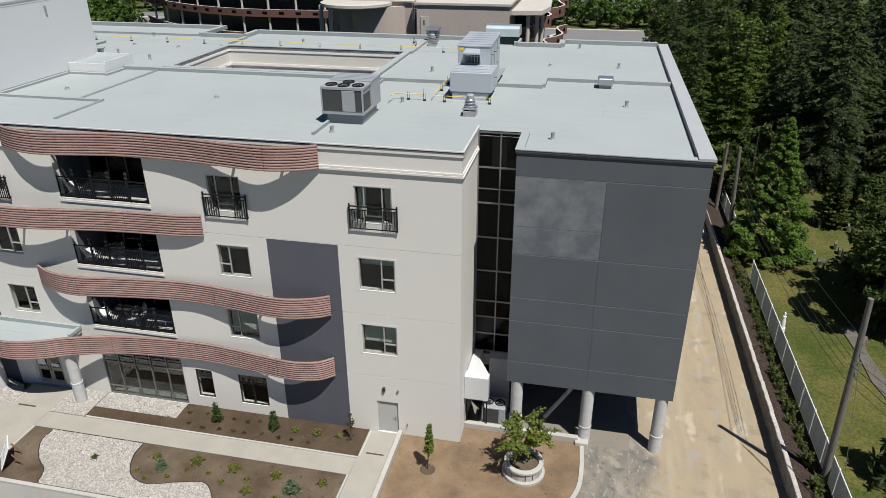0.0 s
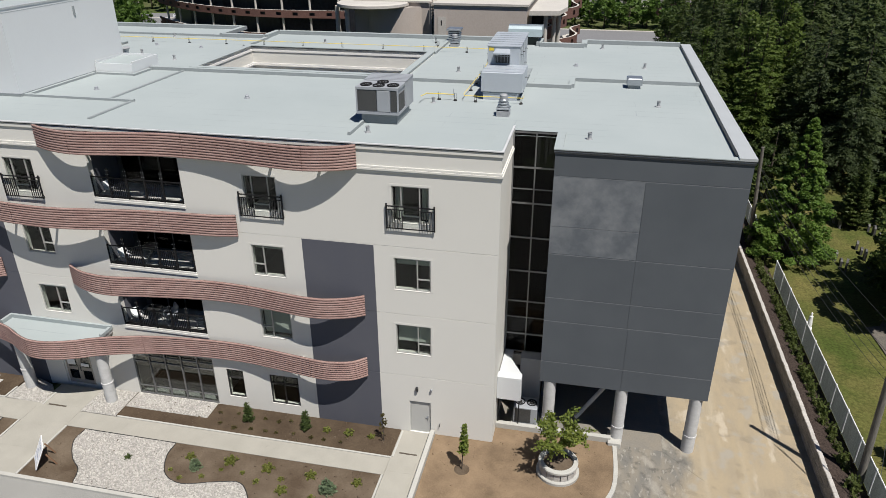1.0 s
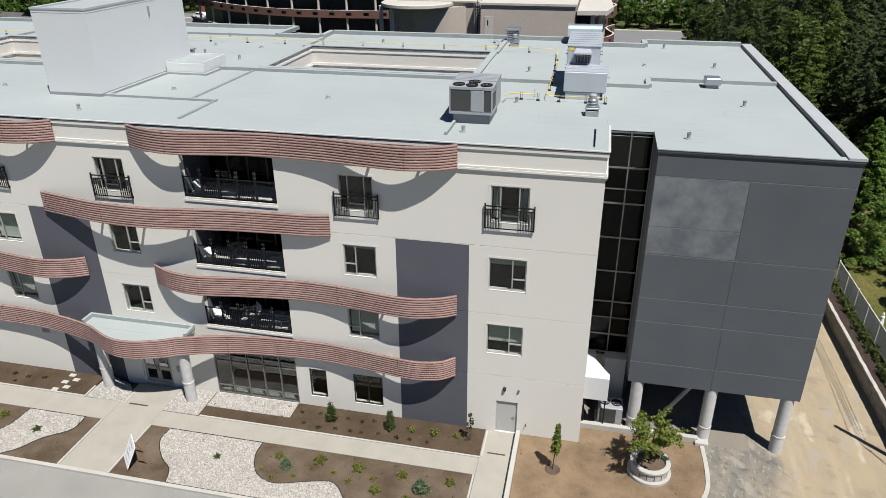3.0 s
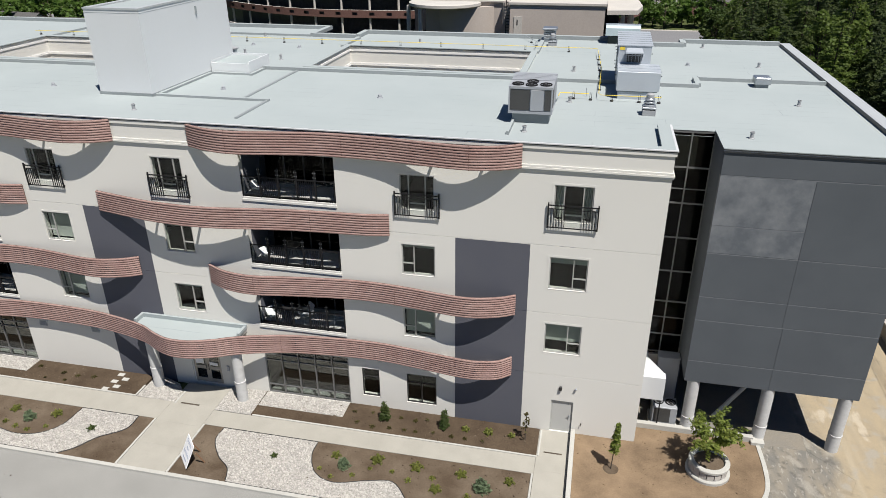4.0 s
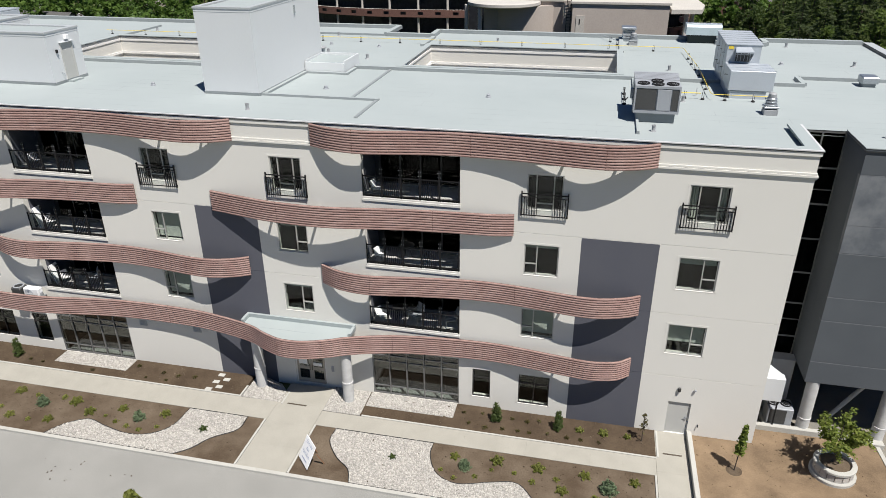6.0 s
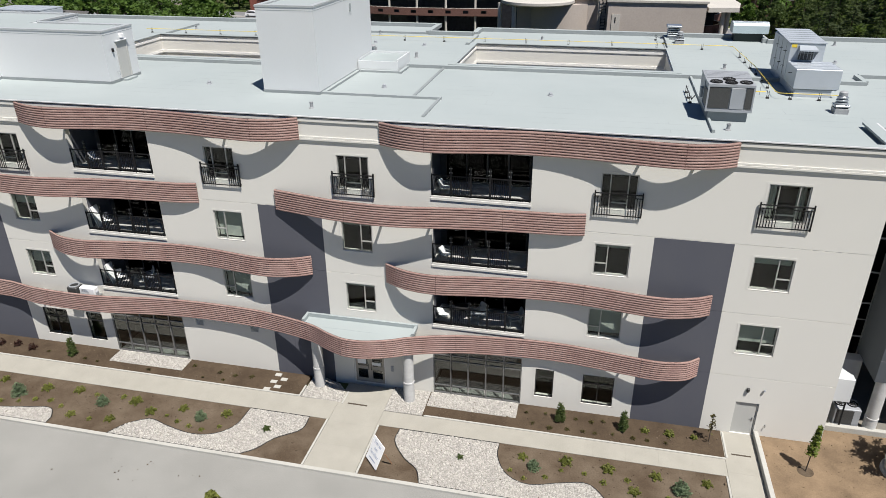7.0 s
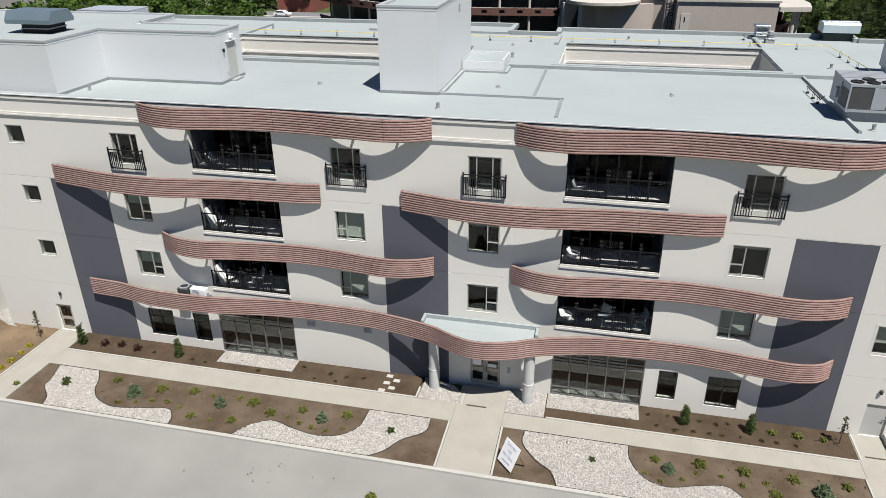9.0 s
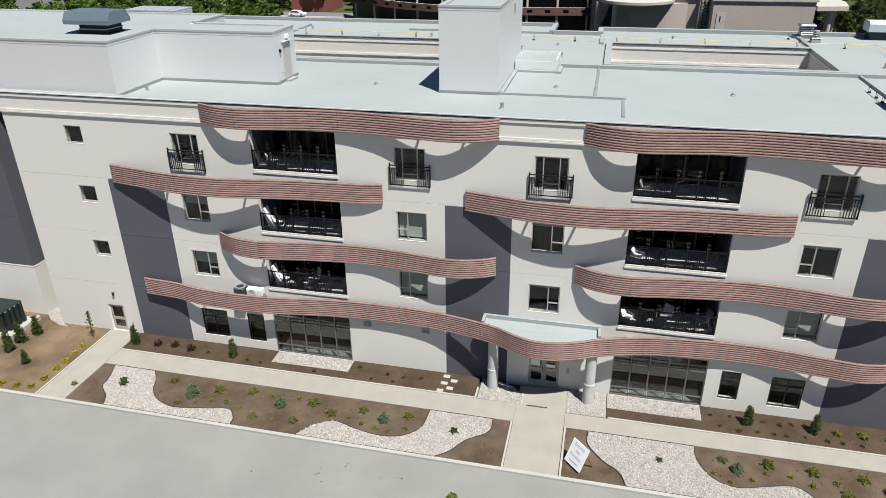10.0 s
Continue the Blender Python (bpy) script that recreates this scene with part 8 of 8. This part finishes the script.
def woods(name, places, models, leaf, label, seed):
    rng = np.random.default_rng(seed)
    faces, index = [], []
    for x, y, z, sc in places:
        wood, leaf_f = models[rng.integers(len(models))]
        a = rng.uniform(0, 6.28)
        m = np.array(((math.cos(a), -math.sin(a), 0), (math.sin(a), math.cos(a), 0), (0, 0, 1)))
        for arr, i in ((wood, 0), (leaf_f, 1)):
            faces.append((arr @ m.T) * (sc * rng.uniform(0.9, 1.1), sc * rng.uniform(0.9, 1.1), sc) + (x, y, z))
            index.append(np.full(len(arr), i))
    me = quad_mesh(name, np.vstack(faces), [BARK, leaf], np.concatenate(index))
    return tagged(new(name, me), label, "trees", kind="stuff")


rw = random.Random(77)
spots, broad, sunny = [], [], []
for i in range(13):
    for j in range(13):
        x, y = 20.0 + i * 4.3 + rw.uniform(-1.4, 1.4), 36.0 + j * 4.8 + rw.uniform(-1.6, 1.6)
        edge = 21.0 + max(0.0, (44.0 - y)) * 0.9
        if y < 46 and x < edge + 4:
            continue
        if x > 24 and y < 38 or x > 13.0 + (y + 27.0) * 0.41:
            continue
        kind = rw.random()
        (sunny if kind < 0.03 or x < 27 and kind < 0.3 else broad if kind < 0.13 else spots).append((x, y, 0.3, rw.uniform(0.75, 1.15)))
for j in range(9):
    (spots if j % 3 == 1 else sunny).append((15.6 + rw.uniform(-0.5, 0.5), 50.0 + j * 5.0, 0.2, rw.uniform(0.65, 0.9)))
for x, y in ((14.8, 96), (19.4, 98), (15.6, 103), (20.5, 105), (17.0, 110), (22.5, 112), (17.2, 117), (26.5, 109), (30.0, 115), (35.0, 108)):
    broad.append((x, y, 0.1, rw.uniform(0.75, 0.95)))
for k in range(8):
    spots.append((36 + rw.uniform(-2, 12), 6 + k * 2.6 + rw.uniform(-2, 2), 0.3, rw.uniform(0.7, 1.0)))
front = [q for q in spots if q[1] < 46 or q[0] < 26]
back = [q for q in spots if q not in front]
for name, leaf, label, k in (("larch_wood", LEAF_LARCH, "feathery yellow-green larches among the spruces", 0), ("spruce_wood", LEAF_SPRUCE, "dense dark spruce wood behind the graveyard", 1)):
    woods(name, front[k::2], SPRUCES, leaf, label, 5 + k)
    woods(name, back[k::2], TOPS, leaf, label, 15 + k)
woods("mixed_wood", broad, MODELS, LEAF_WOOD, "leafy broadleaf trees at the edge of the wood", 6)
woods("wood_edge", sunny, EDGE, LEAF_EDGE, "sunlit yellow-green trees at the edge of the wood", 8)
far = [(-16 + 4.3 * q + rw.uniform(-1, 1), rw.uniform(143, 158), -0.1, rw.uniform(0.45, 0.8)) for q in range(16)]
far += [(-11 + 3.1 * q + rw.uniform(-0.8, 0.8), rw.uniform(140.5, 147), -0.1, rw.uniform(0.5, 0.75)) for q in range(11)]
far += [(-118 + 1.5 * q + rw.uniform(-1, 1), rw.uniform(150, 168), -0.1, rw.uniform(0.5, 0.8)) for q in range(7)]
far += [(-88, 151, -0.1, 0.6), (-84.5, 155, -0.1, 0.7), (-91, 162, -0.1, 0.8)]
far += [(38 + 5.0 * q, 104 + 3.0 * q + rw.uniform(-3, 3), -0.1, rw.uniform(1.0, 1.25)) for q in range(9)]
for k in range(95):
    far.append((rw.uniform(-230, 60), rw.uniform(148, 235), -0.1, rw.uniform(0.6, 1.05)))
for k in range(36):
    far.append((rw.uniform(-175, -112), rw.uniform(40, 140), -0.1, rw.uniform(0.55, 0.95)))
for k in range(20):
    y = rw.uniform(76, 120)
    far.append((-74.0 - 0.46 * (y - 76) - rw.uniform(0, 22), y, -0.1, rw.uniform(0.45, 0.7)))
for k in range(85):
    y = rw.uniform(58, 138)
    far.append((-27 - 0.477 * (y + 33) - rw.uniform(0, 75), y, -0.1, rw.uniform(0.45, 0.85)))
under = [(21.5 + 1.5 * k + rw.uniform(-0.6, 0.6), 35.2 + (k % 3) * 1.4 + rw.uniform(-0.6, 0.6), 0.2, rw.uniform(0.2, 0.36)) for k in range(16)]
woods("undergrowth", under, MODELS[2:], LEAF_WOOD, "low leafy undergrowth along the edge of the wood", 12)
woods("far_trees", far, STREET, LEAF_MAPLE, "leafy green trees of the streets beyond", 7)


def pyramid_tree(h, r, n, size, seed, trunk=0.18, clumps=190):
    """A young tree with a pointed crown: upswept limbs ending in leafy clumps, widest near the ground."""
    rng = np.random.default_rng(seed)
    wood, pts = [limb([(0, 0, -0.2), (0.05, 0.02, h * 0.5), (0, 0, h * 0.97)], [trunk, trunk * 0.6, 0.02], 7)], []
    per = n // clumps
    for k in range(clumps):
        f = (k + rng.random()) / clumps
        z = h * (0.05 + 0.94 * f ** 1.15)
        wide = r * (1 - z / h) ** 0.86 * rng.uniform(0.5, 1.06) + 0.03
        a = k * 2.399 + rng.normal(0, 0.3)
        c = np.array((math.cos(a) * wide, math.sin(a) * wide, z))
        if k % 3 == 0:
            wood.append(limb([(0, 0, max(0.2, z - wide * 0.7)), tuple(c * (0.6, 0.6, 1) - (0, 0, wide * 0.22)), tuple(c)], [trunk * 0.25, trunk * 0.15, 0.015], 5))
        cr = 0.1 + 0.46 * (1 - z / h) * rng.uniform(0.7, 1.2)
        v = rng.normal(size=(per, 3))
        v /= np.linalg.norm(v, axis=1, keepdims=True)
        pts.append(c + v * (rng.random((per, 1)) ** 0.45) * cr * (1.15, 1.15, 0.7))
    pts = np.vstack(pts)
    return np.vstack(wood), leaves(pts, rng.uniform(0.7, 1.3, len(pts)) * size, rng, 1.5, 0.7)


tree("maple", pyramid_tree(10.9, 3.15, 40000, 0.135, 121, clumps=250), (18.9, 25.0, 0.3), LEAF_YOUNG, "dense bright green young maple on the graveyard lawn", "tree")
tree("columnar_cedar", conifer(6.1, 1.15, 122, 54, 0.15, 0.12, -0.35, 0.02, flat=True), (25.5, 31.9, 0.4), LEAF_CEDAR, "tall dark columnar cedar among the headstones", "conifer")
tree("graveyard_spruce", conifer(5.2, 1.5, 123, 26, 0.3, 0.1), (20.5, 1.2, 0.4), LEAF_SPRUCE, "small dark spruce beside the graveyard fence", "conifer")
for k, (x, y, h, r) in enumerate(((28.4, 33.0, 4.6, 1.9), (28.6, 20.5, 8.5, 3.6), (24.7, 18.6, 7.8, 2.9), (23.7, 15.2, 8.4, 2.7), (26.4, 16.8, 5.5, 2.3), (17.6, 35.5, 5.0, 1.8), (19.8, 37.5, 7.0, 2.3), (26.4, 14.5, 9.0, 2.8), (26.6, 17.4, 9.5, 3.2), (28.9, 19.5, 10.5, 3.4), (29.5, 10.0, 10.0, 3.2))):
    tree("graveyard_tree", broadleaf(h, r, 5600, 0.19, 130 + k, 0.14, 0.08), (x, y, 0.35), LEAF_WOOD, "dark leafy tree at the graveyard's edge", "tree", "graveyard trees")
